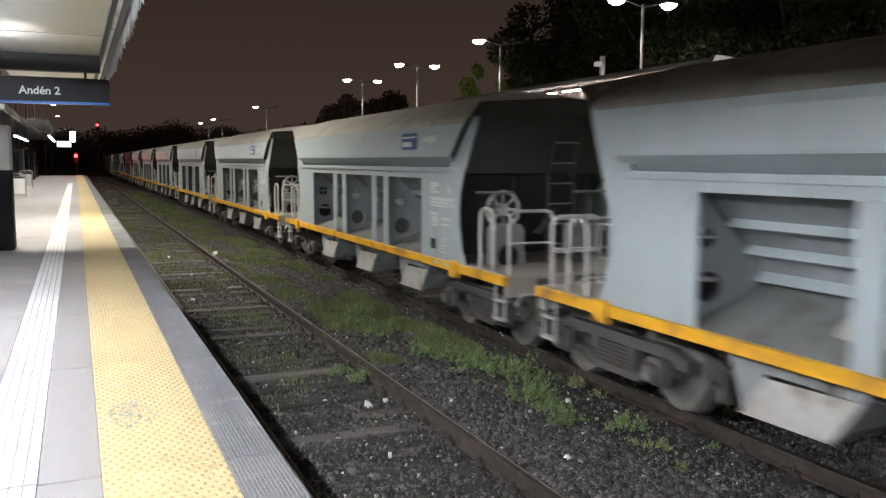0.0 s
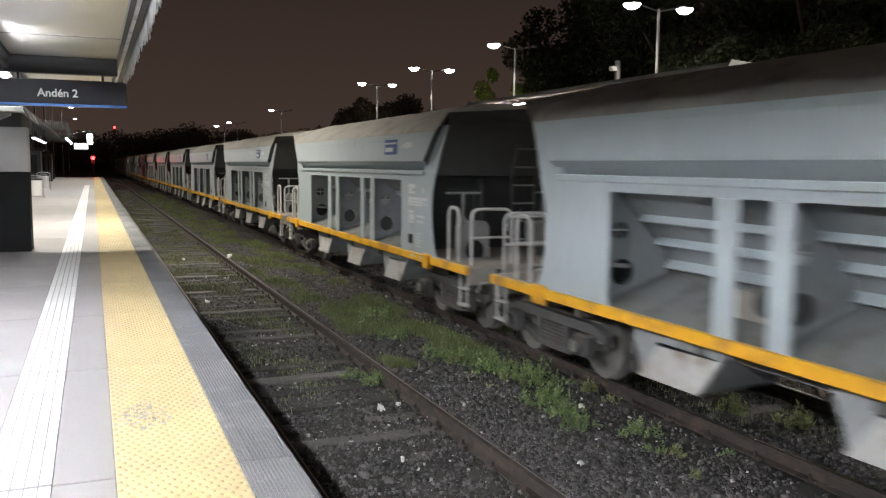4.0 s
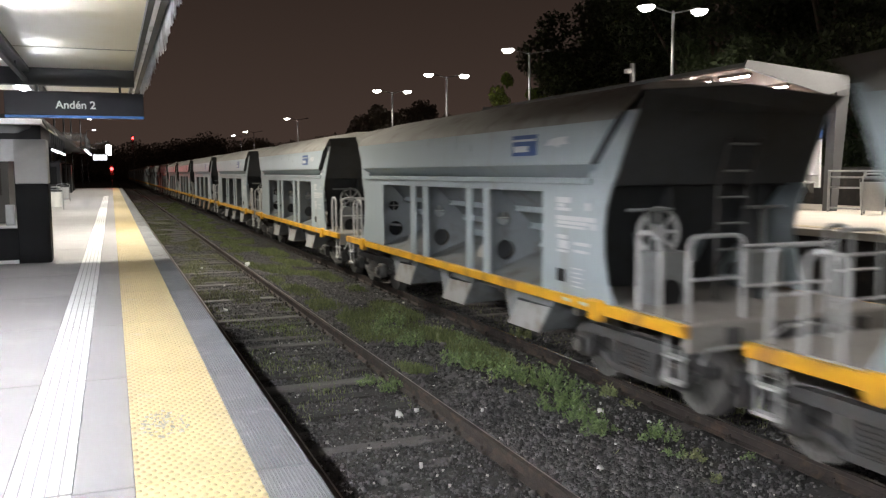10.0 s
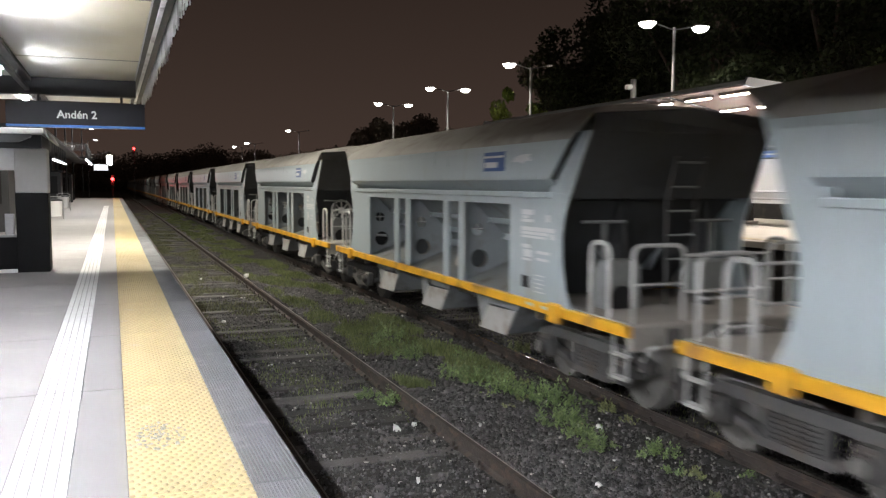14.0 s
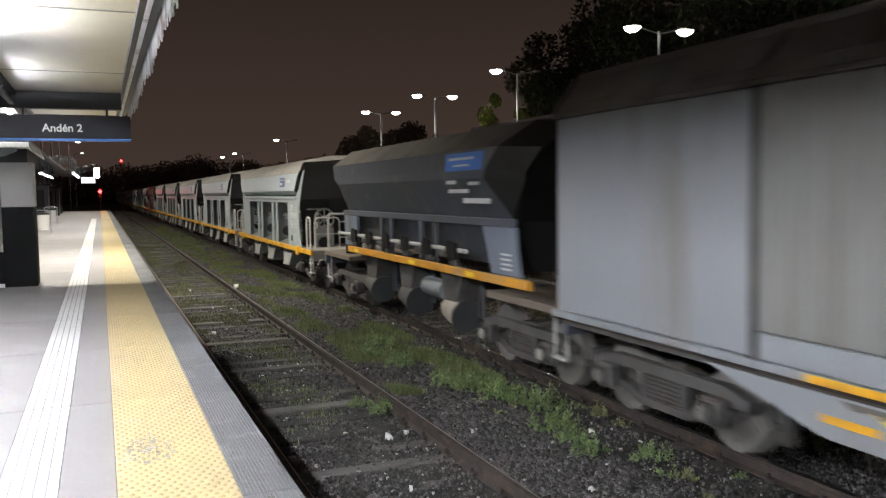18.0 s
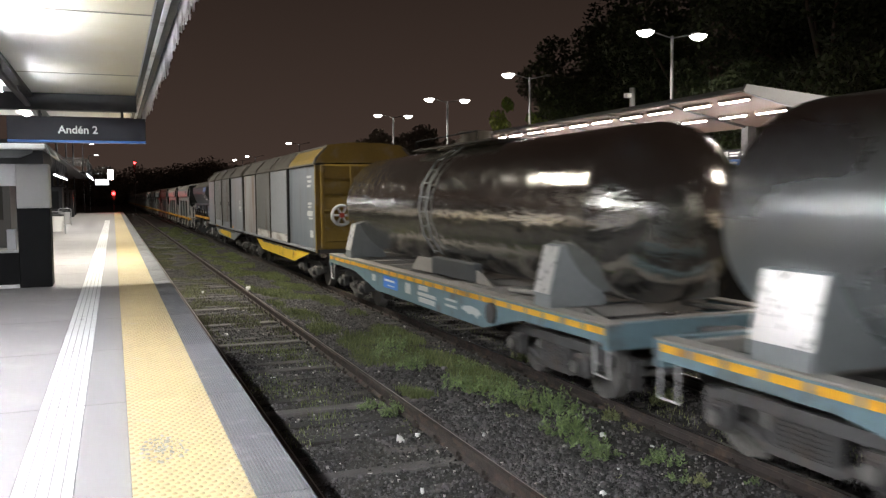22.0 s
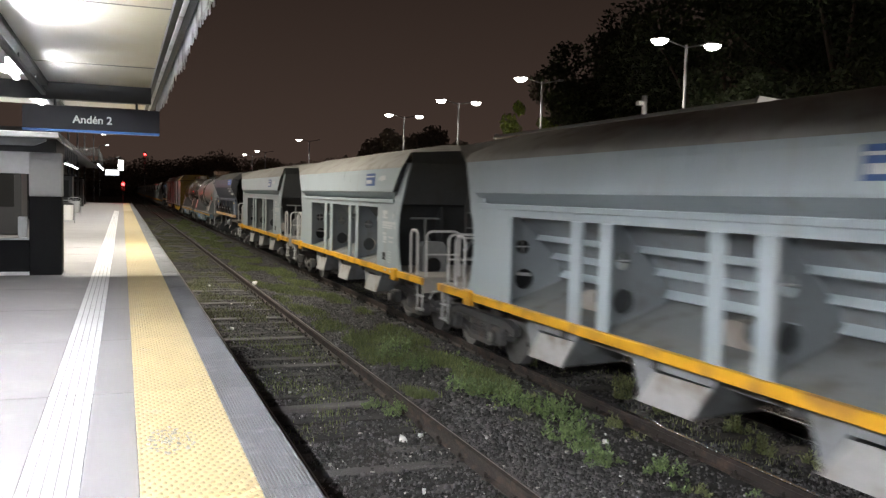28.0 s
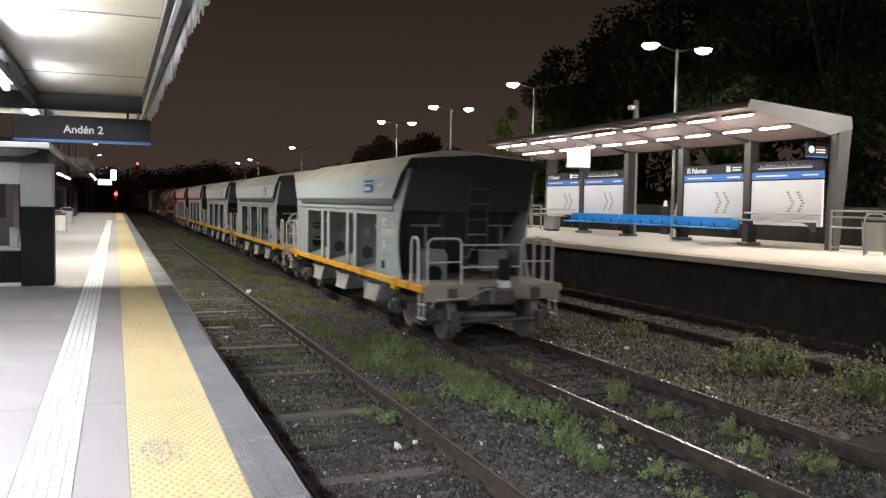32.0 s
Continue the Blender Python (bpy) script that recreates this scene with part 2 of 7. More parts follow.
# distance haze is mixed into this colour: leaves paled to brown-grey
M_FARWOOD = mat("haze_tinted_foliage", (0.19, 0.165, 0.13), 0.8, var=0.3, scale=0.3, fine=3)
M_FARLEAF = mat("dark_foliage", (0.035, 0.045, 0.02), 0.8, var=0.5, scale=0.3, fine=3)
M_BARK = mat("bark", (0.09, 0.07, 0.05), 0.9, var=0.4, bump=0.6, bscale=25)
M_GRASS_DULL = mat("grass_dull", (0.125, 0.125, 0.07), 0.75, island=0.5, var=0.45, scale=1.5, fine=9)
M_GRASS = mat("grass_green", (0.140, 0.165, 0.062), 0.7, island=0.45, var=0.45, scale=1.5, fine=9)
M_LUSH = mat("weed_bright_green", (0.168, 0.235, 0.092), 0.65, island=0.4, var=0.4, scale=2, fine=9)
M_WEED = mat("weed_olive", (0.225, 0.25, 0.11), 0.7, island=0.4, var=0.4, scale=2, fine=9)
M_SHELTER = mat("shelter_grey_paint", (0.175, 0.18, 0.19), 0.45, var=0.12)
M_SHELTER_MID = mat("shelter_charcoal_paint", (0.095, 0.097, 0.103), 0.45, var=0.12)
M_SHELTER_DARK = mat("shelter_brown_grey", (0.055, 0.052, 0.052), 0.5, var=0.15)
M_SOFFIT = mat("shelter_soffit", (0.235, 0.178, 0.160), 0.7, var=0.08, spec=0.15)
M_BENCH_BLUE = mat("bench_blue", (0.03, 0.30, 0.75), 0.4, var=0.06)
M_POSTER = mat("poster_white", (0.78, 0.80, 0.80), 0.35, var=0.04)
M_SANDY = mat("far_platform_paving", (0.53, 0.49, 0.435), 0.7, var=0.12, fine=25, bump=0.1)


# ---- mesh building ----
class Mesh:
    """Collects boxes, bars and sheets of one part."""

    def __init__(self):
        self.v, self.f, self.s, self.mi = [], [], [], []
        self.m = 0

    def add(self, verts, faces, smooth=False):
        k = len(self.v)
        self.v += [tuple(p) for p in verts]
        for q in faces:
            self.f.append(tuple(k + i for i in q))
            self.s.append(smooth)
            self.mi.append(self.m)
        return self

    def weld(self):
        seen, vs, to = {}, [], []
        for p in self.v:
            k = tuple(round(c, 4) for c in p)
            if k not in seen:
                seen[k] = len(vs)
                vs.append(p)
            to.append(seen[k])
        self.v = vs
        self.f = [tuple(to[i] for i in q) for q in self.f]
        return self

    def box(self, x0, x1, y0, y1, z0, z1, b=0.0, turn=None):
        c = ((x0 + x1) / 2, (y0 + y1) / 2, (z0 + z1) / 2)
        h = (abs(x1 - x0) / 2, abs(y1 - y0) / 2, abs(z1 - z0) / 2)
        if b <= 0:
            vs = [(c[0] + h[0] * i, c[1] + h[1] * j, c[2] + h[2] * k) for i in (-1, 1) for j in (-1, 1) for k in (-1, 1)]
            fs = [(0, 1, 3, 2), (4, 6, 7, 5), (0, 4, 5, 1), (2, 3, 7, 6), (0, 2, 6, 4), (1, 5, 7, 3)]
        else:
            b = min(b, 0.49 * min(h) * 2)
            vs, ix = [], {}
            for i in (-1, 1):
                for j in (-1, 1):
                    for k in (-1, 1):
                        s = (i, j, k)
                        for a in range(3):
                            ix[(s, a)] = len(vs)
                            vs.append(tuple(c[d] + s[d] * (h[d] - (0 if d == a else b)) for d in range(3)))
            fs = []
            for a in range(3):
                p, q = (a + 1) % 3, (a + 2) % 3
                for sg in (-1, 1):
                    loop = []
                    for u, w in ((-1, -1), (1, -1), (1, 1), (-1, 1)):
                        s = [0, 0, 0]
                        s[a], s[p], s[q] = sg, u, w
                        loop.append(ix[(tuple(s), a)])
                    fs.append(loop if sg > 0 else loop[::-1])
                for u in (-1, 1):
                    for w in (-1, 1):
                        s0, s1 = [0, 0, 0], [0, 0, 0]
                        s0[a], s1[a] = -1, 1
                        s0[p] = s1[p] = u
                        s0[q] = s1[q] = w
                        loop = [ix[(tuple(s0), p)], ix[(tuple(s1), p)], ix[(tuple(s1), q)], ix[(tuple(s0), q)]]
                        fs.append(loop if u * w < 0 else loop[::-1])
            for i in (-1, 1):
                for j in (-1, 1):
                    for k in (-1, 1):
                        loop = [ix[((i, j, k), a)] for a in range(3)]
                        fs.append(loop if i * j * k > 0 else loop[::-1])
        if turn is not None:
            t = Matrix.Translation(c) @ turn @ Matrix.Translation([-q for q in c])
            vs = [t @ Vector(p) for p in vs]
        return self.add(vs, fs)

    def rod(self, p, q, r, n=10, r2=None, caps=True):
        p, q = Vector(p), Vector(q)
        r2 = r if r2 is None else r2
        d = (q - p).normalized()
        u = d.orthogonal().normalized()
        w = d.cross(u)
        vs = []
        for c, rad in ((p, r), (q, r2)):
            for i in range(n):
                a = 2 * math.pi * i / n
                vs.append(c + (u * math.cos(a) + w * math.sin(a)) * rad)
        self.add(vs, [(i, (i + 1) % n, n + (i + 1) % n, n + i) for i in range(n)], True)
        if caps:
            self.add(vs[:n], [tuple(range(n))[::-1]])
            self.add(vs[n:], [tuple(range(n))])
        return self

    def tube(self, pts, r, n=8):
        """A bent pipe along the points."""
        P = [Vector(p) for p in pts]
        rings, u = [], None
        for i, p in enumerate(P):
            d = ((P[i + 1] - p) if i + 1 < len(P) else (p - P[i - 1]))
            if 0 < i < len(P) - 1:
                d = (P[i + 1] - p).normalized() + (p - P[i - 1]).normalized()
            d.normalize()
            u = d.orthogonal().normalized() if u is None else (u - d * u.dot(d)).normalized()
            w = d.cross(u)
            rings.append([p + (u * math.cos(2 * math.pi * k / n) + w * math.sin(2 * math.pi * k / n)) * r for k in range(n)])
        vs = [q for ring in rings for q in ring]
        fs = [(i * n + k, i * n + (k + 1) % n, (i + 1) * n + (k + 1) % n, (i + 1) * n + k) for i in range(len(P) - 1) for k in range(n)]
        self.add(vs, fs, True)
        self.add(rings[0], [tuple(range(n))[::-1]])
        self.add(rings[-1], [tuple(range(n))])
        return self

    def extrude(self, outline, axis, a, b, smooth=False):
        """A flat outline of (u, w), pulled along x ('x': u=y, w=z), y ('y': u=x, w=z) or z ('z': u=x, w=y)."""
        def at(u, w, t):
            return {"x": (t, u, w), "y": (u, t, w), "z": (u, w, t)}[axis]
        n = len(outline)
        area = sum(outline[i][0] * outline[(i + 1) % n][1] - outline[(i + 1) % n][0] * outline[i][1] for i in range(n))
        o = list(outline) if (area > 0) != (axis == "y") else list(outline)[::-1]
        vs = [at(u, w, min(a, b)) for u, w in o] + [at(u, w, max(a, b)) for u, w in o]
        self.add(vs[:n], [tuple(range(n))[::-1]])
        self.add(vs[n:], [tuple(range(n))])
        self.add(vs, [(i, (i + 1) % n, n + (i + 1) % n, n + i) for i in range(n)], smooth)
        return self

    def wheel(self, c, axis_x0, axis_x1, r, n=24):
        return self.rod((axis_x0, c[0], c[1]), (axis_x1, c[0], c[1]), r, n)

    def data(self, name, *mats):
        me = bpy.data.meshes.new(name)
        me.from_pydata(self.v, [], self.f)
        for m in mats:
            me.materials.append(m)
        me.polygons.foreach_set("use_smooth", self.s)
        me.polygons.foreach_set("material_index", self.mi)
        me.update()
        return me


def part(name, me, mats, parent, label=""):
    """Links a mesh as one part under a thing or a part."""
    data = me if isinstance(me, bpy.types.Mesh) else me.data(name, *(mats if isinstance(mats, (list, tuple)) else (mats,)))
    ob = new(name, data)
    ob.parent = parent
    return tagged(ob, label)


def thing(name, label, category, m=None, group="", kind=""):
    ob = new(name)
    ob.empty_display_size = 0.2
    if m is not None:
        ob.matrix_world = m
    return tagged(ob, label, category, group, kind)


def single(name, me, mats, label, category, m=None, group="", kind=""):
    ob = new(name, me if isinstance(me, bpy.types.Mesh) else me.data(name, *(mats if isinstance(mats, (list, tuple)) else (mats,))))
    if m is not None:
        ob.matrix_world = m
    return tagged(ob, label, category, group, kind)


def cloud(name, verts, faces, material):
    """A mesh of very many small pieces, from arrays of equal faces."""
    me = bpy.data.meshes.new(name)
    verts, faces = np.asarray(verts, np.float32), np.asarray(faces, np.int32)
    k = faces.shape[1]
    me.vertices.add(len(verts))
    me.vertices.foreach_set("co", verts.ravel())
    me.loops.add(faces.size)
    me.loops.foreach_set("vertex_index", faces.ravel())
    me.polygons.add(len(faces))
    me.polygons.foreach_set("loop_start", np.arange(0, faces.size, k, dtype=np.int32))
    me.update(calc_edges=True)
    me.materials.append(material)
    return me


def arch(x0, x1, y, z0, z1, r=0.12, flip=False):
    """Points of an upside-down U: x0 to x1 (or along y when flip) with rounded shoulders."""
    pts = []
    def at(u, z):
        return (y, u, z) if flip else (u, y, z)
    s = 1 if x1 > x0 else -1
    pts.append(at(x0, z0))
    for a in (180, 157, 135, 112, 90):
        pts.append(at(x0 + s * (r + r * math.cos(radians(a))), z1 - r + r * math.sin(radians(a))))
    for a in (90, 67, 45, 22, 0):
        pts.append(at(x1 - s * r + s * r * math.cos(radians(a)), z1 - r + r * math.sin(radians(a))))
    pts.append(at(x1, z0))
    return pts


# ---- ground and tracks ----
g = Mesh()
g.add([(-3000, -400, -1.24), (3000, -400, -1.24), (3000, 4000, -1.24), (-3000, 4000, -1.24)], [(0, 1, 2, 3)])
ground = single("ground", g, M_BALLAST, "dark ballast and bare earth round the tracks", "ground", kind="structure")


def ground_height(x, y):
    h = -1.222 + 0.030 * noise.noise(Vector((x * 2.1, y * 1.7, 0.3))) + 0.022 * noise.noise(Vector((x * 0.6, y * 0.35, 7.1)))
    if 1.3 < x < 3.5:
        h += 0.002 + 0.018 * noise.noise(Vector((x * 5.1, y * 4.3, 1.7)))
    if 3.6 < x < 5.6:
        h += 0.02
    return h


nx_, ny_ = 92, 400
gx = [1.0 + (13.9 - 1.0) * i / nx_ for i in range(nx_ + 1)]
gy = [3.6 + 70 * (j / ny_) ** 1.5 for j in range(ny_ + 1)]
gv = [(x, y, ground_height(x, y)) for y in gy for x in gx]
gf = [(j * (nx_ + 1) + i, j * (nx_ + 1) + i + 1, (j + 1) * (nx_ + 1) + i + 1, (j + 1) * (nx_ + 1) + i) for j in range(ny_) for i in range(nx_)]
tagged(new("ballast_bed", cloud("ballast_bed", gv, gf, M_BALLAST)), "uneven dark ballast and soil between the rails", "ground", kind="structure")


def rail_profile(x, top):
    return [(x - 0.036, top), (x - 0.036, top - 0.04), (x - 0.010, top - 0.055), (x - 0.010, top - 0.125), (x - 0.065, top - 0.145), (x - 0.065, top - 0.155),
            (x + 0.065, top - 0.155), (x + 0.065, top - 0.145), (x + 0.010, top - 0.125), (x + 0.010, top - 0.055), (x + 0.036, top - 0.04), (x + 0.036, top)]


sl = Mesh()
sl.box(-1.32, 1.32, -0.125, 0.125, -0.15, 0.0, 0.02)
SLEEPER, SLEEPER_PALE = sl.data("sleeper", M_SLEEPER), sl.data("sleeper", M_SLEEPER_PALE)
clip = Mesh()
clip.box(-0.10, -0.05, -0.06, 0.06, 0, 0.045, 0.01).box(0.05, 0.10, -0.06, 0.06, 0, 0.045, 0.01)
clip.rod((-0.085, 0, 0.03), (-0.085, 0, 0.085), 0.018, 6).rod((0.085, 0, 0.03), (0.085, 0, 0.085), 0.018, 6)
CLIP = clip.data("rail_fastening", M_RAIL)


def track(cx, head, label):
    t = thing("track", label, "railway track", kind="structure")
    for s in (-1, 1):
        r = Mesh()
        r.extrude(rail_profile(cx + 0.873 * s, RAIL), "y", -40, 900)
        x = cx + 0.873 * s
        r.m = 1
        w0 = 0.012 if head is M_RAIL_DULL else -0.02
        r.add([(x + w0, -40, RAIL + 0.003), (x + 0.028, -40, RAIL + 0.003), (x + 0.028, 900, RAIL + 0.003), (x + w0, 900, RAIL + 0.003)], [(0, 1, 2, 3)])
        part("rail", r, (M_RAIL, head), t)
    rng = random.Random(int(cx * 100))
    y, k = 1.305, 0
    while y < 58:
        newer = k % 4 == 2 and cx == TRACK_1
        ob = part("sleeper", SLEEPER_PALE if newer else SLEEPER, None, t)
        ob.matrix_local = pose(cx + rng.uniform(-0.04, 0.04), y, RAIL - 0.157 - (0 if newer else rng.uniform(0.004, 0.032)), 0, 0, rng.uniform(-1.5, 1.5))
        if y < 30:
            for s in (-1, 1):
                c = part("rail_fastening", CLIP, None, t)
                c.matrix_local = pose(cx + 0.873 * s, y, RAIL - 0.157)
        y, k = y + 0.6565, k + 1
    far = Mesh()
    while y < 240:
        far.box(cx - 1.32, cx + 1.32, y - 0.12, y + 0.12, RAIL - 0.29, RAIL - 0.165)
        y += 0.64
    tagged(part("far_sleepers", far, M_SLEEPER, t), kind="stuff")
    return t


track(TRACK_1, M_RAIL_DULL, "disused-looking rusty broad-gauge track on old dark sleepers")
track(TRACK_2, M_RAIL_TOP, "broad-gauge track with polished rail heads on ballast")
track(TRACK_3, M_RAIL_TOP, "broad-gauge track beside the opposite platform")

# loose ballast stones
rs = np.random.RandomState(4)


def stones(name, n, x0, x1, y0, y1, size, z=-1.235, power=1.0):
    pos = np.stack([rs.uniform(x0, x1, n), y0 + (y1 - y0) * rs.uniform(0, 1, n) ** power, np.full(n, z) + rs.uniform(0, 0.02, n)], 1)
    cube = np.array([(i, j, k) for i in (-1, 1) for j in (-1, 1) for k in (-1, 1)], float)
    v = cube[None] * (size * np.exp(rs.normal(-0.15, 0.38, (n, 1, 1))) * rs.uniform(0.55, 1.05, (n, 1, 3))) * rs.uniform(0.55, 1.15, (n, 8, 1))
    a = rs.uniform(0, 6.28, n)
    c, s = np.cos(a)[:, None], np.sin(a)[:, None]
    x, y = v[..., 0] * c - v[..., 1] * s, v[..., 0] * s + v[..., 1] * c
    tilt = rs.uniform(-0.7, 0.7, (n, 1))
    y2, z2 = y * np.cos(tilt) - v[..., 2] * np.sin(tilt), y * np.sin(tilt) + v[..., 2] * np.cos(tilt)
    v = np.stack([x, y2, z2], 2) + pos[:, None]
    f = np.array([(0, 1, 3, 2), (4, 6, 7, 5), (0, 4, 5, 1), (2, 3, 7, 6), (0, 2, 6, 4), (1, 5, 7, 3)])
    f = (np.arange(n)[:, None, None] * 8 + f[None]).reshape(-1, 4)
    v[..., 2] += np.array([ground_height(p[0], p[1]) - z for p in pos])[:, None]
    return v.reshape(-1, 3), f


for n_, x0, x1, y0, y1, sz, pw, lb in ((46000, 3.42, 4.80, 4.8, 38, 0.0158, 1.8, "loose grey crushed ballast between two tracks"), (9000, 4.72, 5.74, 4.8, 38, 0.014, 1.7, "sparse stones in dark soil along the rail"), (26000, 1.40, 3.50, 5.0, 34, 0.0125, 1.6, "small stones among old dark sleepers"),
                                       (12000, 5.9, 7.45, 5.0, 30, 0.017, 1.5, "small dark stones between running rails"), (32000, 7.65, 10.98, 7.5, 40, 0.018, 1.5, "loose brown-grey ballast between two tracks"),
                                       (16000, 11.12, 13.9, 9, 45, 0.020, 1.4, "reddish-grey ballast of the far track"), (1500, 0.95, 1.55, 5, 30, 0.018, 1.4, "small stones under the platform edge")):
    v, f = stones("ballast", n_, x0, x1, y0, y1, sz, power=pw)
    tagged(new("ballast_stones", cloud("ballast_stones", v, f, M_STONE_BROWN if x0 > 7.5 else M_STONE)), lb, "ballast", kind="stuff")
M_CHIP = mat("pale_stone_chip", (0.34, 0.32, 0.30), 0.85, island=0.5, var=0.3)
v, f = stones("chips", 900, 1.5, 5.7, 5.2, 22, 0.013, power=1.5)
tagged(new("stone_chips", cloud("stone_chips", v, f, M_CHIP)), "pale stone chips scattered over the ballast", "stones", kind="stuff")
v, f = stones("chips", 500, 7.6, 11.0, 7.5, 26, 0.014, power=1.5)
tagged(new("stone_chips", cloud("stone_chips", v, f, M_CHIP)), "pale stone chips scattered over brown ballast", "stones", kind="stuff")
M_PALE = mat("pale_stone", (0.6, 0.6, 0.58), 0.8, var=0.2)
for k, (x, y, sz) in enumerate([(3.32, 8.26, 0.06), (5.09, 7.96, 0.05), (3.27, 9.92, 0.05), (2.34, 24.9, 0.05), (3.64, 24.9, 0.055), (3.72, 10.6, 0.05), (4.9, 8.1, 0.05), (5.3, 8.3, 0.04), (2.05, 17.0, 0.05), (3.2, 8.9, 0.05), (2.95, 8.8, 0.05), (2.2, 12.6, 0.04), (9.2, 13.6, 0.08), (10.4, 11.5, 0.05), (2.1, 9.8, 0.04), (2.9, 13.2, 0.05), (4.6, 6.9, 0.03), (4.35, 7.2, 0.025), (5.35, 7.4, 0.03), (4.1, 6.4, 0.03), (3.9, 8.6, 0.025), (8.4, 10.2, 0.04), (9.9, 9.6, 0.03), (8.9, 9.1, 0.03), (11.0, 12.4, 0.05), (7.0, 9.4, 0.025), (2.6, 7.1, 0.03), (3.0, 7.6, 0.025)]):
    v, f = stones("pale", 1, x, x + 0.001, y, y + 0.001, sz, -1.19)
    single("white_stone", cloud("white_stone", v, f, M_PALE), None, "small pale stone lying on the ballast", "stone", group="white stones")


# grass and weeds
def blades(n, cx, cy, sx, sy, h, w=0.008, lean=0.5, z=-1.24):
    bx, by = rs.normal(cx, sx, n) if np.isscalar(cx) else cx, rs.normal(cy, sy, n) if np.isscalar(cy) else cy
    hh = h * rs.uniform(0.35, 1.1, n)
    a = rs.uniform(0, 6.28, n)
    ln = lean * rs.uniform(0.1, 1, n) * hh
    dx, dy = np.cos(a), np.sin(a)
    ww = w * rs.uniform(0.6, 1.5, n)
    p0 = np.stack([bx - dy * ww, by + dx * ww, np.full(n, z)], 1)
    p1 = np.stack([bx + dy * ww, by - dx * ww, np.full(n, z)], 1)
    p2 = np.stack([bx + dy * ww * 0.8 + dx * ln * 0.4, by - dx * ww * 0.8 + dy * ln * 0.4, z + hh * 0.6], 1)
    p3 = np.stack([bx - dy * ww * 0.8 + dx * ln * 0.4, by + dx * ww * 0.8 + dy * ln * 0.4, z + hh * 0.6], 1)
    p4 = np.stack([bx + dx * ln, by + dy * ln, z + hh], 1)
    v = np.stack([p0, p1, p2, p3, p4], 1).reshape(-1, 3)
    b = np.arange(n)[:, None] * 5
    f = np.concatenate([b + np.array([[0, 1, 2]]), b + np.array([[0, 2, 3]]), b + np.array([[3, 2, 4]])])
    return v, f


def strip(n, x0, x1, y0, y1, h, power=1.0, patchy=0.0, w=0.008):
    x = rs.uniform(x0, x1, n * 3)
    y = y0 + (y1 - y0) * rs.uniform(0, 1, n * 3) ** power
    if patchy:
        keep = np.array([noise.noise(Vector((a * 1.3, b * 0.55, 3.1))) > patchy * rs.uniform(-0.4, 1) for a, b in zip(x, y)])
        x, y = x[keep], y[keep]
    x, y = x[:n], y[:n]
    return blades(len(x), x, y, 0, 0, h, w)


def plants(label, mesh_v, mesh_f, m, name="grass"):
    return tagged(new(name, cloud(name, mesh_v, mesh_f, m)), label, name.replace("_", " "), kind="stuff")


v, f = strip(80000, 3.66, 5.40, 10.5, 80, 0.15, 1.6, 0.16, 0.006)
plants("strip of green grass growing between two tracks", v, f, M_GRASS)
v, f = strip(16000, 1.7, 3.3, 9, 60, 0.09, 1.3, 0.45, 0.005)
plants("thin grass growing between old sleepers", v, f, M_GRASS)
v, f = strip(22000, 1.25, 3.55, 17, 85, 0.13, 1.2, 0.2, 0.007)
plants("grass spreading over the old track farther on", v, f, M_GRASS_DULL)
v, f = strip(5000, 6.0, 7.4, 6, 40, 0.08, 1.3, 0.5, 0.004)
plants("sparse weeds between the rails of the middle track", v, f, M_WEED)
v, f = strip(6000, 7.9, 11.0, 9, 50, 0.12, 1.3, 0.5)
plants("sparse weeds on the ballast between two tracks", v, f, M_WEED)


def weed(x, y, r, h, n, m, label):
    """A feathery weed: upright stems with narrow leaves that point up and out."""
    V, F, k = [], [], 0
    for i in range(n):
        a, u = rs.uniform(0, 6.28), r * rs.uniform(0, 1) ** 0.6
        base = np.array([x + math.cos(a) * u, y + math.sin(a) * u, -1.25])
        hh = h * rs.uniform(0.45, 1.05) * (1.1 - 0.5 * u / r)
        lean = rs.normal(0, 0.16, 2) * hh
        for j in range(26):
            q = rs.uniform(0.1, 1) ** 0.8
            c = base + np.array([lean[0] * q * q, lean[1] * q * q, hh * q])
            b = rs.uniform(0, 6.28)
            ln = rs.uniform(0.035, 0.08) * (1.15 - 0.55 * q) * (0.7 + 1.1 * h)
            d = np.array([math.cos(b), math.sin(b), rs.uniform(0.3, 1.3)])
            d *= ln / np.linalg.norm(d)
            e = np.array([-math.sin(b), math.cos(b), 0]) * ln * rs.uniform(0.14, 0.26)
            V += [c, c + d * 0.5 + e, c + d, c + d * 0.5 - e]
            F.append((k, k + 1, k + 2, k + 3))
            k += 4
    return tagged(new("weed", cloud("weed", V, F, m)), label, "weed", kind="stuff", group="weeds on the track bed")


for x, y, r, h in [(3.22, 9.9, 0.16, 0.22), (3.05, 10.3, 0.14, 0.16), (4.55, 10.9, 0.28, 0.30), (4.75, 10.5, 0.28, 0.30), (4.85, 9.9, 0.28, 0.34), (5.05, 9.5, 0.24, 0.36), (5.15, 9.1, 0.22, 0.34), (4.72, 8.3, 0.2, 0.30), (4.70, 7.75, 0.18, 0.28), (4.60, 7.35, 0.2, 0.28), (5.0, 8.4, 0.18, 0.26), (4.4, 12.4, 0.3, 0.3), (5.2, 7.0, 0.2, 0.2), (4.2, 13.4, 0.3, 0.3), (4.6, 14.2, 0.35, 0.3), (5.2, 12.0, 0.25, 0.2)]:
    weed(x, y, r * 1.1, h * 1.25, int(12 + 50 * r), M_LUSH, "bushy green weed growing in the ballast")
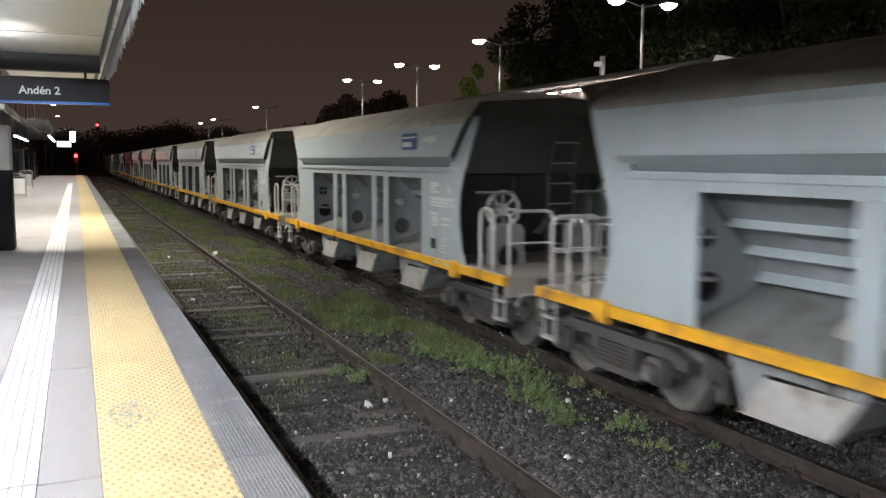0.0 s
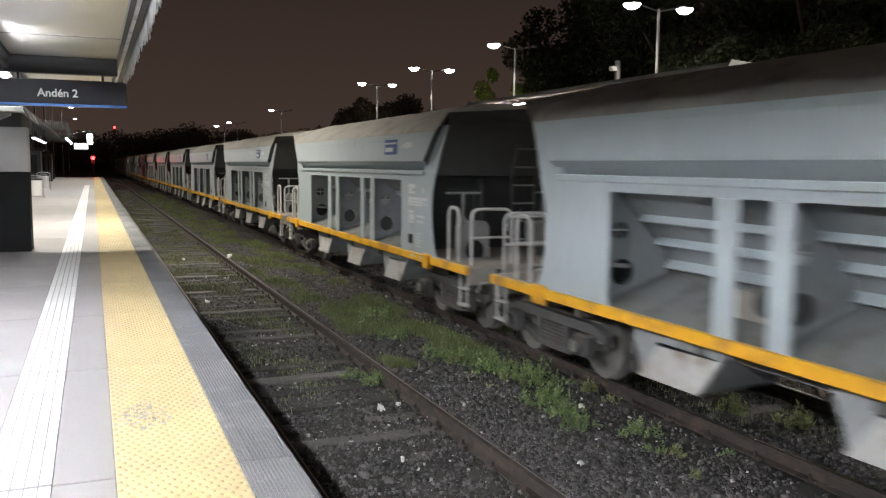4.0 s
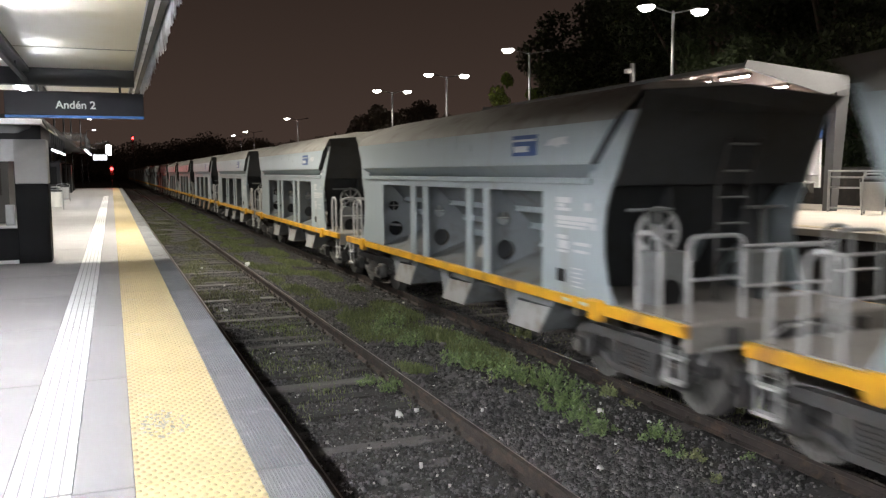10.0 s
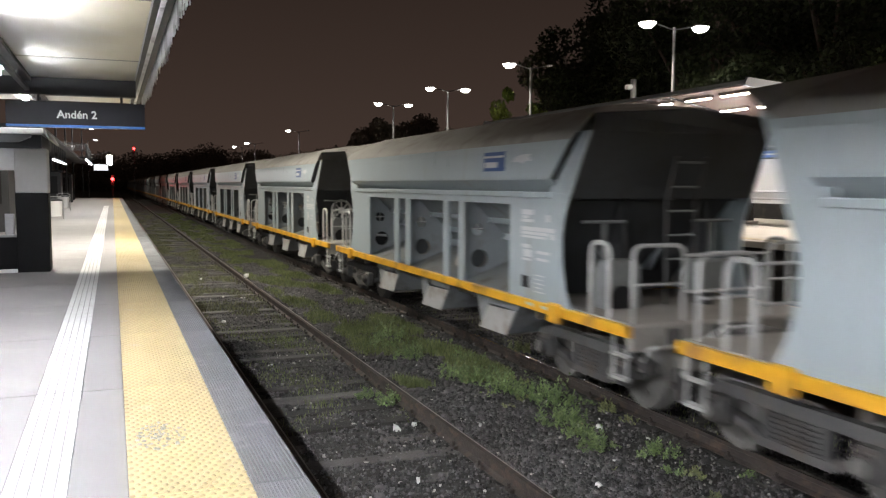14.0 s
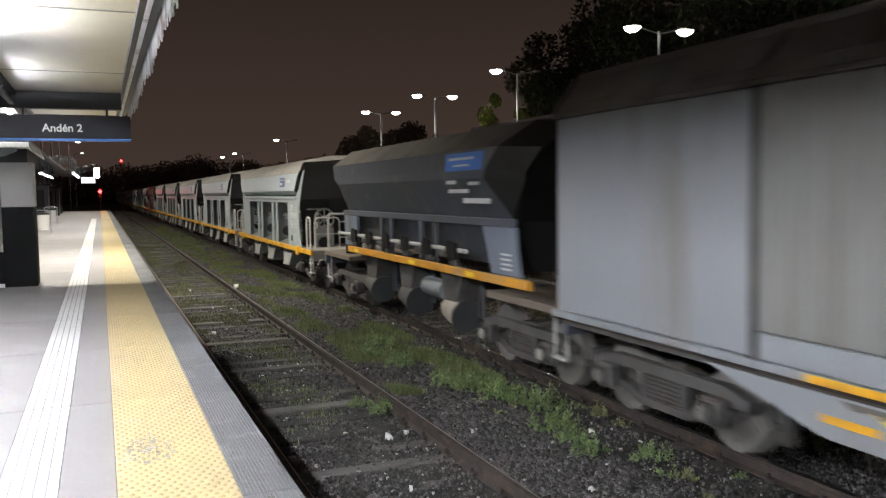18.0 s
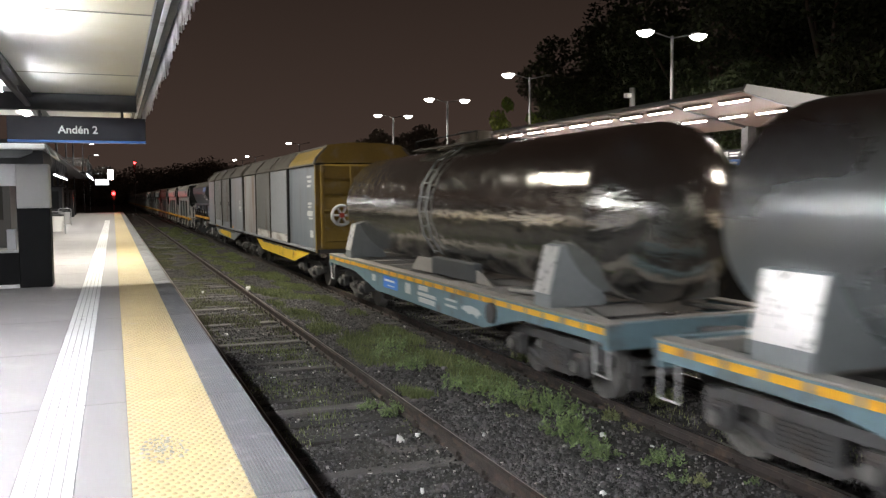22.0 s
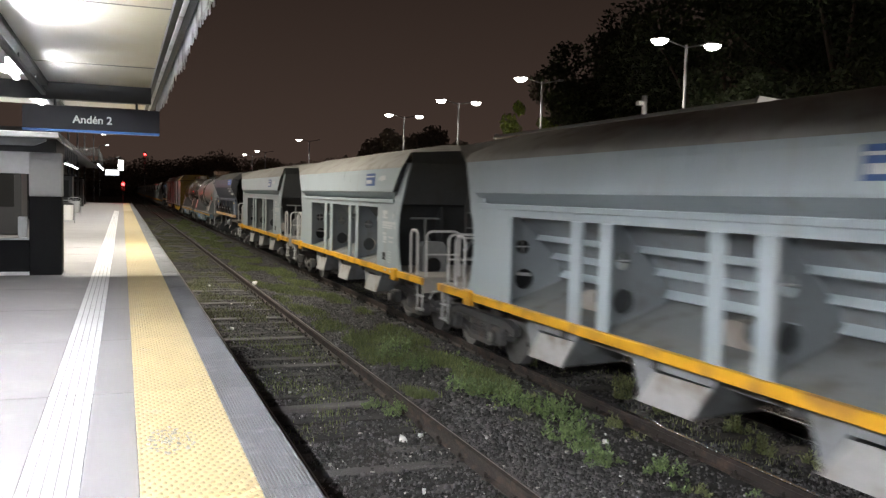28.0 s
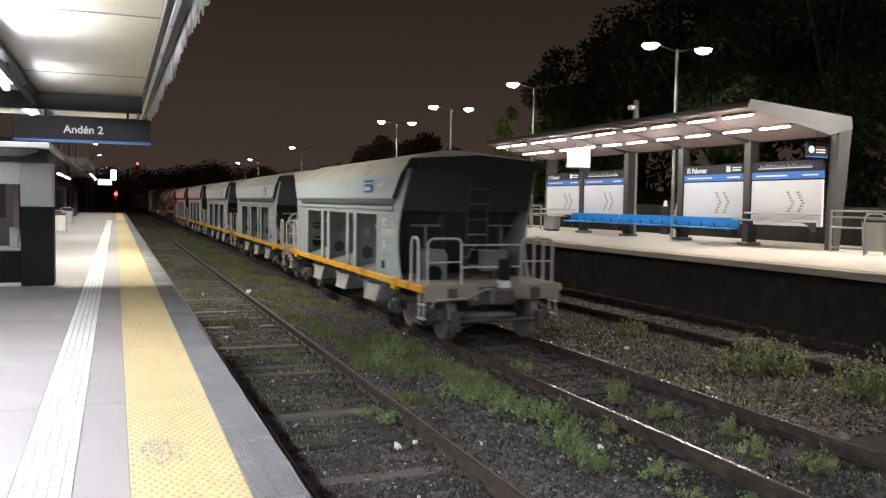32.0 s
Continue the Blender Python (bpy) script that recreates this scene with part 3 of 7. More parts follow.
for x, y, r, h in [(9.80, 11.0, 0.45, 0.78), (10.25, 10.7, 0.45, 0.82), (10.05, 8.9, 0.40, 0.86), (10.5, 8.7, 0.4, 0.82), (10.4, 15.2, 0.4, 0.45), (9.1, 16.2, 0.3, 0.35), (6.9, 10.4, 0.15, 0.35), (6.7, 9.0, 0.2, 0.3), (7.0, 8.0, 0.2, 0.3), (6.5, 9.8, 0.12, 0.4), (6.6, 7.2, 0.18, 0.3), (6.9, 6.6, 0.2, 0.35), (5.6, 8.6, 0.12, 0.25), (6.2, 12.2, 0.2, 0.3)]:
    weed(x, y, r, h, int(10 + 90 * r), M_WEED, "tall olive weed growing between the tracks")


for k in range(46):
    x, y = rs.uniform(4.45, 5.62), 5.6 + 8.5 * rs.uniform(0, 1) ** 1.2
    weed(x, y, rs.uniform(0.05, 0.13), rs.uniform(0.07, 0.19), int(rs.uniform(4, 10)), M_LUSH if k % 3 else M_WEED, "small green weed sprouting in dark soil beside the rail")


# ---- near platform ----
PL = thing("platform", "bright concrete station platform with tactile strips", "platform", kind="structure")
WL, WR, YL, YR, PE = -0.53, -0.223, 0.068, 0.667, 0.964
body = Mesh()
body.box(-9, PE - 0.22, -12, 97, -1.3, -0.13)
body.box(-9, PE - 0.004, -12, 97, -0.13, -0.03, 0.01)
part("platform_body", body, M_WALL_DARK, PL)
SEG = 2.42


def slab(x0, x1, m, name, gap=0.008, top=0.0):
    s = Mesh()
    s.box(x0 + 0.001, x1 - 0.001, gap, SEG - gap, top - 0.03, top, 0.004)
    return s.data(name, m)


S_LEFT, S_MID = slab(-9, WL, M_CONCRETE, "paving_slab"), slab(WR, YL, M_CONCRETE, "paving_slab")
S_EDGE = slab(YR, PE, M_EDGE, "edge_slab")
S_YEL = slab(YL, YR, M_YELLOW_BASE, "tactile_slab", 0.006, 0.002)
S_WHITE = slab(WL, WR, M_GUIDE_BASE, "guide_slab", 0.003, 0.002)
gb = Mesh()
for i in range(5):
    x = WL + 0.03 + i * 0.062
    y = 0.02
    while y < SEG - 0.1:
        gb.box(x - 0.0272 + rs.uniform(-0.001, 0.001), x + 0.0272 + rs.uniform(-0.001, 0.001), y, y + 0.282, 0.001, 0.008, 0.003)
        y += 0.30
GUIDE = gb.data("guide_bars", M_WHITE_GUIDE)
dv, df = [], []
nx, ny = 11, 44
for i in range(nx):
    for j in range(ny):
        cx, cy = YL + (i + 0.5 + 0.25 * (1 if j % 2 else -1)) * (YR - YL) / nx, (j + 0.5) * SEG / ny
        k = len(dv)
        for r, z in ((0.0165, 0.002), (0.011, 0.0085)):
            dv += [(cx + r * math.cos(a * math.pi / 3), cy + r * math.sin(a * math.pi / 3), z) for a in range(6)]
        df += [(k + a, k + (a + 1) % 6, k + 6 + (a + 1) % 6, k + 6 + a) for a in range(6)]
        df += [(k + 6, k + 7, k + 8, k + 9), (k + 6, k + 9, k + 10, k + 11)]
DOMES = cloud("tactile_domes", dv, df, M_YELLOW_TILE)
rv, rf = [], []
for i in range(14):
    cx = YR + 0.015 + i * 0.0205
    k = len(rv)
    rv += [(cx - 0.005, 0.01, 0), (cx + 0.005, 0.01, 0), (cx + 0.005, SEG - 0.01, 0), (cx - 0.005, SEG - 0.01, 0)]
    rv += [(cx - 0.003, 0.01, 0.003), (cx + 0.003, 0.01, 0.003), (cx + 0.003, SEG - 0.01, 0.003), (cx - 0.003, SEG - 0.01, 0.003)]
    rf += [(k + 4, k + 5, k + 6, k + 7), (k, k + 4, k + 7, k + 3), (k + 1, k + 2, k + 6, k + 5), (k, k + 1, k + 5, k + 4)]
RIBS = cloud("edge_ribs", rv, rf, M_EDGE)
y = 9.14 - 8 * SEG
while y < 96:
    for me, nm in ((S_LEFT, "paving_slab"), (S_MID, "paving_slab"), (S_EDGE, "edge_slab"), (S_YEL, "tactile_slab"), (S_WHITE, "guide_slab")):
        part(nm, me, None, PL).matrix_local = pose(0, y, 0)
    if 1 < y < 62:
        tagged(part("guide_bars", GUIDE, None, PL), kind="stuff").matrix_local = pose(0, y, 0)
        tagged(part("tactile_domes", DOMES, None, PL), kind="stuff").matrix_local = pose(0, y, 0)
        tagged(part("edge_ribs", RIBS, None, PL), kind="stuff").matrix_local = pose(0, y, 0)
    y += SEG
# worn patch on the tactile strip
wp = Mesh()
for k in range(150):
    a, r = rs.uniform(0, 6.28), rs.uniform(0, 1) ** 0.7
    cx, cy, q = 0.27 + 0.15 * r * math.cos(a), 5.35 + 0.30 * r * math.sin(a), 0.003 + 0.011 * rs.uniform(0, 1) ** 2
    pts = [(cx + q * rs.uniform(0.5, 1.3) * math.cos(e * 1.047), cy + 1.5 * q * rs.uniform(0.5, 1.3) * math.sin(e * 1.047)) for e in range(6)]
    wp.extrude(pts, "z", 0.003, 0.0092)
M_SCUFF = mat("scuffed_grey", (0.31, 0.30, 0.265), 0.7, island=0.35, var=0.2, fine=40)
tagged(part("worn_patch", wp, M_SCUFF, PL, "worn grey patch in the yellow tiles"), kind="stuff")

# canopy over the near platform
CAN = thing("canopy_roof", "long platform canopy with pale ceiling panels and dark beams", "canopy", kind="structure")
c0, c1, CEIL = -12.1, 97.0, 3.2
y = c0 - 0.04
cp = Mesh()
cp.box(-6.0, 0.40, 0.006, 4.03, CEIL, CEIL + 0.03, 0.004)
PANEL = cp.data("ceiling_panel", M_CEILING)
while y < 13.5:
    part("ceiling_panel", PANEL, None, CAN).matrix_local = pose(0, y, 0)
    y += 4.04
CAN_END = 18.5
for k in range(1, 7):
    st = Mesh()
    st.box(-6.0, 0.398, c0 - 0.04 + 4.04 * k - 0.016, c0 - 0.04 + 4.04 * k + 0.016, CEIL - 0.006, CEIL - 0.0015)
    part("seam_strip", st, M_SEAM, CAN, "grimy joint between ceiling panels")
cp = Mesh()
cp.box(-6.0, 0.40, 0.006, CAN_END - y, CEIL, CEIL + 0.03, 0.004)
part("ceiling_panel", cp, M_CEILING, CAN).matrix_local = pose(0, y, 0)
rf_ = Mesh()
rf_.box(-6.2, 0.61, c0, CAN_END, CEIL + 0.04, CEIL + 0.5)
part("roof_deck", rf_, M_BEAM, CAN)
for nm, x0, x1, z0, z1, m in (("ceiling_trim", 0.402, 0.417, CEIL - 0.01, CEIL + 0.039, M_TRIM), ("inner_channel", 0.42, 0.478, CEIL - 0.0, CEIL + 0.039, M_BEAM), ("flashing_strip", 0.48, 0.525, CEIL - 0.012, CEIL + 0.039, M_CORRUGATED), ("gutter", 0.53, 0.605, CEIL + 0.0, CEIL + 0.039, M_BEAM)):
    b = Mesh()
    b.box(x0, x1, c0, CAN_END, z0, z1, 0.005)
    part(nm, b, m, CAN)
co = Mesh()
y, k = c0, 0
while y < CAN_END:
    d = 0.014 * (k % 2)
    drop = CEIL - 0.11 + 0.025 * math.sin(y * 1.7) - 0.12 * rs.uniform(0, 1) ** 2.5
    co.box(0.632 + d, 0.642 + d, y, y + 0.058, drop, CEIL + 0.30)
    y, k = y + 0.06, k + 1
part("corrugated_fascia", co, M_CORRUGATED, CAN, "corrugated pale metal fascia with a ragged lower edge")
for y in (-9.9, -1.8, 14.5):
    b = Mesh()
    b.box(-6, 0.42, y - 0.09, y + 0.09, CEIL - 0.27, CEIL - 0.005, 0.008)
    part("cross_beam", b, M_BEAM, CAN)
b = Mesh()
b.box(-1.26, -1.09, c0, CAN_END, CEIL - 0.075, CEIL - 0.005, 0.008)
part("long_beam", b, M_BEAM, CAN)
# bar added beside the tubes to keep their light off the upper wagons
b = Mesh()
b.box(-1.19, -1.12, c0, CAN_END, CEIL - 0.221, CEIL - 0.165, 0.006)
part("cable_duct", b, M_BEAM, CAN)
y = c0 + 0.9
while y < CAN_END:
    b = Mesh()
    b.box(-1.165, -1.145, y - 0.02, y + 0.02, CEIL - 0.164, CEIL - 0.076)
    part("duct_hanger", b, M_BEAM, CAN)
    y += 2.02
for y in CANOPY_TUBES:
    fx = thing("tube_light", "lit white tube fitting under the platform canopy", "ceiling light", group="canopy tube lights")
    a = Mesh()
    a.box(-1.40, -1.32, y - 0.78, y + 0.78, CEIL - 0.105, CEIL - 0.006, 0.01)
    part("housing", a, M_WHITE, fx)
    a = Mesh()
    a.extrude([(-1.51, CEIL - 0.128), (-1.41, CEIL - 0.110), (-1.31, CEIL - 0.110), (-1.215, CEIL - 0.128), (-1.215, CEIL - 0.123), (-1.31, CEIL - 0.1055), (-1.41, CEIL - 0.1055), (-1.51, CEIL - 0.123)], "y", y - 0.80, y + 0.80)
    part("reflector", a, M_WHITE, fx)
    a = Mesh()
    a.rod((-1.36, y - 0.74, CEIL - 0.182), (-1.36, y + 0.74, CEIL - 0.182), 0.020, 10)
    part("tube", a, M_TUBE if y < 10 else M_TUBE_DIM if y < 14 else M_TUBE_FAINT, fx)
    for d in (-0.77, 0.77):
        a = Mesh()
        a.box(-1.40, -1.32, y + d - 0.025, y + d + 0.025, CEIL - 0.202, CEIL - 0.112, 0.006)
        part("lamp_holder", a, M_WHITE, fx)

# hanging platform sign
SG = thing("platform_sign", "charcoal hanging sign with white lettering and a blue edge", "sign")
b = Mesh()
b.box(-1.44, 0.54, 14.22, 14.36, 2.458, 2.813, 0.006)
part("board", b, M_SIGN, SG)
b = Mesh()
b.box(-1.44, 0.54, 14.215, 14.365, 2.420, 2.456, 0.004)
part("blue_edge", b, M_BLUE, SG)
for x in (-1.0, 0.2):
    b = Mesh()
    b.rod((x, 14.45, 2.70), (x, 14.45, 2.935), 0.02, 8).rod((x, 14.30, 2.74), (x, 14.46, 2.74), 0.015, 8)
    part("hanger", b, M_BEAM, SG)


def words(name, text, size, m, parent, mat_, thick=0.004, align="LEFT"):
    cu = bpy.data.curves.new(name, "FONT")
    cu.body, cu.size, cu.extrude, cu.align_x, cu.offset = text, size, thick, align, size * 0.02
    tmp = bpy.data.objects.new(name + "_tmp", cu)
    scene.collection.objects.link(tmp)
    bpy.context.view_layer.update()
    me = bpy.data.meshes.new_from_object(tmp.evaluated_get(bpy.context.evaluated_depsgraph_get()))
    bpy.data.objects.remove(tmp)
    me.materials.clear()
    me.materials.append(mat_)
    ob = part(name, me, None, parent)
    ob.matrix_local = m
    return ob


words("lettering", "Andén 2", 0.166, pose(-0.735, 14.21, 2.562, 90), SG, M_WHITE)


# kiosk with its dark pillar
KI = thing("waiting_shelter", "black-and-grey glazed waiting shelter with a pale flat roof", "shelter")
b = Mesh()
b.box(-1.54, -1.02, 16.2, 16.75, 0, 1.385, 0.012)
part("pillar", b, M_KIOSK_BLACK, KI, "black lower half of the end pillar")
# upper half in a paler material that stands for the light on it
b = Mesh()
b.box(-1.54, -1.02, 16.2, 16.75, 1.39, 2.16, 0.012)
part("pillar_top", b, M_PILLAR_LIT, KI, "upper half of the end pillar, painted grey as if lit")
b = Mesh()
b.box(-4.6, -1.541, 16.25, 16.33, 0.05, 0.62, 0.006)
part("lower_panel", b, M_KIOSK_BLACK, KI)
b = Mesh()
b.box(-4.6, -1.541, 16.25, 16.33, 1.78, 2.16, 0.006)
part("upper_panel", b, M_TRIM, KI)
b = Mesh()
b.box(-4.6, -1.541, 16.22, 16.36, 0.62, 0.66, 0.004)
part("sill", b, M_GREY_STEEL, KI)
b = Mesh()
b.box(-4.6, -1.541, 16.2, 16.4, 0.0, 0.06, 0.004)
part("kick_plate", b, M_WHITE, KI)
b = Mesh()
b.box(-4.66, -4.6, 16.3, 18.4, 0, 2.16)
part("rear_wall", b, M_KIOSK_BLACK, KI)
b = Mesh()
b.box(-4.9, -1.05, 15.95, 18.6, 2.402, 2.50, 0.01)
part("roof_slab", b, M_WHITE, KI)
b = Mesh()
b.extrude([(-1.049, 2.50), (-0.95, 2.32), (-0.975, 2.305), (-1.049, 2.44)], "y", 15.95, 18.6)
part("roof_lip", b, M_SHELTER, KI)
b = Mesh()
b.box(-4.7, -1.1, 16.2, 18.45, 2.161, 2.399)
part("roof_fill", b, M_BEAM, KI)
for y in (16.02, 18.47):
    b = Mesh()
    b.extrude([(-4.8, 2.399), (-1.25, 2.399), (-1.25, 2.35), (-1.45, 2.26), (-4.8, 2.26)], "y", y, y + 0.10)
    part("roof_bracket", b, M_SHELTER, KI)
b = Mesh()
b.box(-1.75, -1.60, 16.5, 16.62, 0.62, 1.02, 0.01)
part("post_stub", b, M_GREY_STEEL, KI)


def bin_(m, col, label):
    t = thing("litter_bin", label, "litter bin", m, group="platform litter bins")
    b = Mesh()
    b.rod((0, 0, 0.12), (0, 0, 0.78), 0.26, 18, 0.29)
    part("drum", b, col, t)
    b = Mesh()
    b.rod((0, 0, 0.79), (0, 0, 0.85), 0.30, 18)
    b.rod((0, 0, 0.85), (0, 0, 0.89), 0.26, 18, 0.12)
    part("lid", b, M_BEAM, t)
    for s in (-1, 1):
        b = Mesh()
        b.tube([(s * 0.33, 0, 0), (s * 0.33, 0, 0.92), (s * 0.2, 0, 0.98), (0, 0, 0.98)], 0.02)
        part("post", b, M_GREY_STEEL, t)
    return t


bin_(pose(-2.3, 40, 0), M_WHITE, "round steel litter bin on two posts on the platform")
bin_(pose(-2.55, 52, 0), M_TRIM, "round steel litter bin on two posts on the platform")
for y in (29.5, 43.5, 58.5, 74):
    k = thing("platform_booth", "dark metal booth standing on the platform", "booth", pose(-3.35, y, 0), group="platform booths")
    b = Mesh()
    b.box(-1.2, 0.35, 0, 1.8, 0.02, 2.25, 0.02)
    part("cabin", b, M_BEAM, k)
    b = Mesh()
    b.box(-1.4, 0.55, -0.2, 2.0, 2.25, 2.36, 0.01)
    part("roof", b, M_BLACK, k)
    b = Mesh()
    b.box(-1.0, 0.15, -0.02, -0.001, 0.9, 2.0, 0.004)
    part("panel", b, M_BLACK, k)
for x in (-2.6, -1.13):
    for k in range(7):
        y = 45.5 + 1.75 * k
        fx = thing("tube_light", "lit white tube fitting hung over the platform", "ceiling light", group="hanging tube lights")
        a = Mesh()
        a.rod((x, y - 0.8, 2.70), (x, y + 0.8, 2.70), 0.03, 8)
        part("tube", a, M_TUBE_PLATFORM, fx)
        a = Mesh()
        a.box(x - 0.07, x + 0.07, y - 0.85, y + 0.85, 2.75, 2.81, 0.005)
        part("housing", a, M_BEAM, fx)
        for d in (-0.6, 0.6):
            a = Mesh()
            if x < -2:
                a.rod((x, y + d, 2.81), (x, y + d, 3.5), 0.012, 6)
            else:
                a.tube([(x, y + d, 2.81), (x, y + d, 3.52), (-2.35, y + d, 3.56)], 0.012, 6)
            part("hanger", a, M_BEAM, fx)
a = Mesh()
a.box(-6, -2.3, 33, 92, 3.5, 3.65)
single("far_canopy", a, M_BEAM, "dark far canopy roof over the platform", "canopy", kind="structure")
for y in (34, 41, 54, 67, 80, 89):
    a = Mesh()
    a.box(-4.2, -4.0, y, y + 0.2, 0, 3.5, 0.01)
    single("canopy_column", a, M_BEAM, "dark steel column of the far canopy", "column", group="far canopy columns")
for y, hx, power in NEAR_LAMPS:
    t = thing("street_lamp", "tall slender lamp post on the platform with a lit head", "street lamp", group="near platform street lamps")
    a = Mesh()
    a.rod((-3.3, y, 0 if y < 97 else -1.25), (-3.3, y, 8.05), 0.085, 12, 0.06)
    part("pole", a, M_BEAM, t)
    a = Mesh()
    a.rod((-3.3, y, 8.0), (hx - 0.15, y, 8.2), 0.03, 8)
    part("arm", a, M_BEAM, t)
    a = Mesh()
    a.box(hx - 0.35, hx + 0.3, y - 0.16, y + 0.16, 8.17, 8.28, 0.03)
    part("head", a, M_BEAM, t)
    a = Mesh()
    a.box(hx - 0.25, hx + 0.25, y - 0.14, y + 0.14, 8.115, 8.165, 0.02)
    part("lit_lens", a, M_LAMPFACE, t, "glowing lamp lens")
sc = thing("info_screen", "lit white passenger information screen", "screen")
a = Mesh()
a.box(-1.3, -0.18, 70, 70.12, 2.50, 3.05, 0.01)
part("case", a, M_BLACK, sc)
a = Mesh()
a.box(-1.24, -0.24, 69.985, 69.998, 2.55, 3.0)
part("display", a, M_SCREEN, sc)
a = Mesh()
a.rod((-0.75, 70.06, 3.05), (-0.75, 70.06, 3.4), 0.03, 8).rod((-0.75, 70.06, 3.4), (-2.4, 70.06, 3.55), 0.04, 8)
part("hanger", a, M_BLACK, sc)


def signal(x, y, z, label):
    t = thing("railway_signal", label, "railway signal", group="railway signals")
    a = Mesh()
    a.rod((x, y, -1.24), (x, y, z + 0.5), 0.07, 10)
    part("mast", a, M_BEAM, t)
    a = Mesh()
    a.box(x - 0.2, x + 0.2, y - 0.22, y - 0.08, z - 0.75, z + 0.4, 0.02)
    part("head", a, M_BLACK, t)
    a = Mesh()
    a.rod((x, y - 0.24, z), (x, y - 0.225, z), 0.19, 14)
    part("lens", a, M_RED, t)
    data = bpy.data.lights.new("signal_red", "POINT")
    data.energy, data.color, data.shadow_soft_size = 130, (1, 0.05, 0.04), 0.15
    ob = new("signal_red", data)
    ob.matrix_world = pose(x, y - 0.5, z)


signal(0.08, 104, 2.05, "railway signal showing a red light past the platform end")
signal(3.55, 150, 7.35, "tall railway signal showing a red light")
for x, y, z in ((-0.02, 72, 3.5),):
    t = thing("street_lamp", "lit white lamp hung on a bracket over the platform", "street lamp", group="distant lamps")
    a = Mesh()
    a.rod((x - 0.1, y, z + 0.3), (x - 0.1, y, z + 0.55), 0.02, 8).rod((x - 0.1, y, z + 0.55), (-2.4, y, z + 0.1), 0.03, 8)
    part("bracket", a, M_BEAM, t)
    a = Mesh()
    a.box(x - 0.33, x + 0.13, y - 0.15, y + 0.15, z - 0.55, z + 0.32, 0.03)
    part("head", a, M_BEAM, t)
    a = Mesh()
    a.box(x - 0.30, x + 0.10, y - 0.156, y - 0.151, z - 0.52, z + 0.28)
    part("lens", a, M_LAMPFACE, t)
far = Mesh()
for k in range(14):
    x = 3 + k * 1.1 + rs.uniform(-0.3, 0.3)
    far.box(x, x + 0.5, 420, 420.3, 1.4 + 0.02 * k, 1.9 + 0.02 * k)
single("far_lights", far, M_ORANGE, "row of distant orange street lights", "street lights", kind="stuff")

# ---- opposite platform ----
OP = thing("opposite_platform", "pale paved opposite platform with a dark wall below", "platform", kind="structure")
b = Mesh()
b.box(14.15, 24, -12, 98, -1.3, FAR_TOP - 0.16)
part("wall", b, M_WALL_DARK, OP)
b = Mesh()
b.box(13.86, 24, -12, 98, FAR_TOP - 0.158, FAR_TOP - 0.004, 0.012)
part("slab", b, M_SANDY, OP)
b = Mesh()
b.box(14.2, 14.55, -12, 98, FAR_TOP - 0.003, FAR_TOP + 0.004)
part("edge_line", b, M_YELLOW_TILE, OP)

SH = thing("platform_shelter", "grey steel shelter with a sloping lit roof", "shelter")
Y0, Y1 = 19.0, 37.0


def soffit(x):
    return 4.39 - 0.19 * (x - 16.75)


b = Mesh()
b.extrude([(16.7, soffit(16.7) + 0.03), (20.3, soffit(20.3) + 0.03), (20.3, soffit(20.3) + 0.16), (16.7, soffit(16.7) + 0.14)], "y", Y0 + 0.1, Y1)
part("roof_sheet", b, M_SHELTER, SH)
b = Mesh()
b.extrude([(16.75, soffit(16.75)), (20.2, soffit(20.2)), (20.2, soffit(20.2) + 0.028), (16.75, soffit(16.75) + 0.028)], "y", Y0 + 0.1, Y1)
part("soffit", b, M_SOFFIT, SH)
for y in (Y0, Y1 - 0.12):
    b = Mesh()
    b.extrude([(16.65, soffit(16.65) + 0.02), (16.75, soffit(16.75) + 0.22), (20.55, 4.30), (20.62, 3.95), (19.75, soffit(19.75) - 0.10), (16.7, soffit(16.7) - 0.02)], "y", y, y + 0.1)
    part("gable_beam", b, M_SHELTER, SH)
    b = Mesh()
    b.extrude([(20.0, FAR_TOP), (20.26, FAR_TOP), (20.60, 3.95), (20.10, 3.85)], "y", y + 0.001, y + 0.32)
    part("end_column", b, M_SHELTER_MID, SH)
COLS = [Y0 + 3.6 * i for i in range(1, 5)]
for y in COLS:
    b = Mesh()
    b.box(19.85, 20.2, y - 0.16, y + 0.16, FAR_TOP, soffit(20.0), 0.01)
    part("column", b, M_SHELTER_DARK, SH)
    b = Mesh()
    b.box(19.74, 20.32, y - 0.26, y + 0.26, FAR_TOP, FAR_TOP + 0.10, 0.015)
    part("footing", b, M_SANDY, SH)
    b = Mesh()
    b.extrude([(16.8, soffit(16.8) - 0.003), (20.2, soffit(20.2) - 0.003), (20.2, soffit(20.2) - 0.10), (16.8, soffit(16.8) - 0.04)], "y", y - 0.03, y + 0.03)
    part("rafter", b, M_SHELTER_DARK, SH)
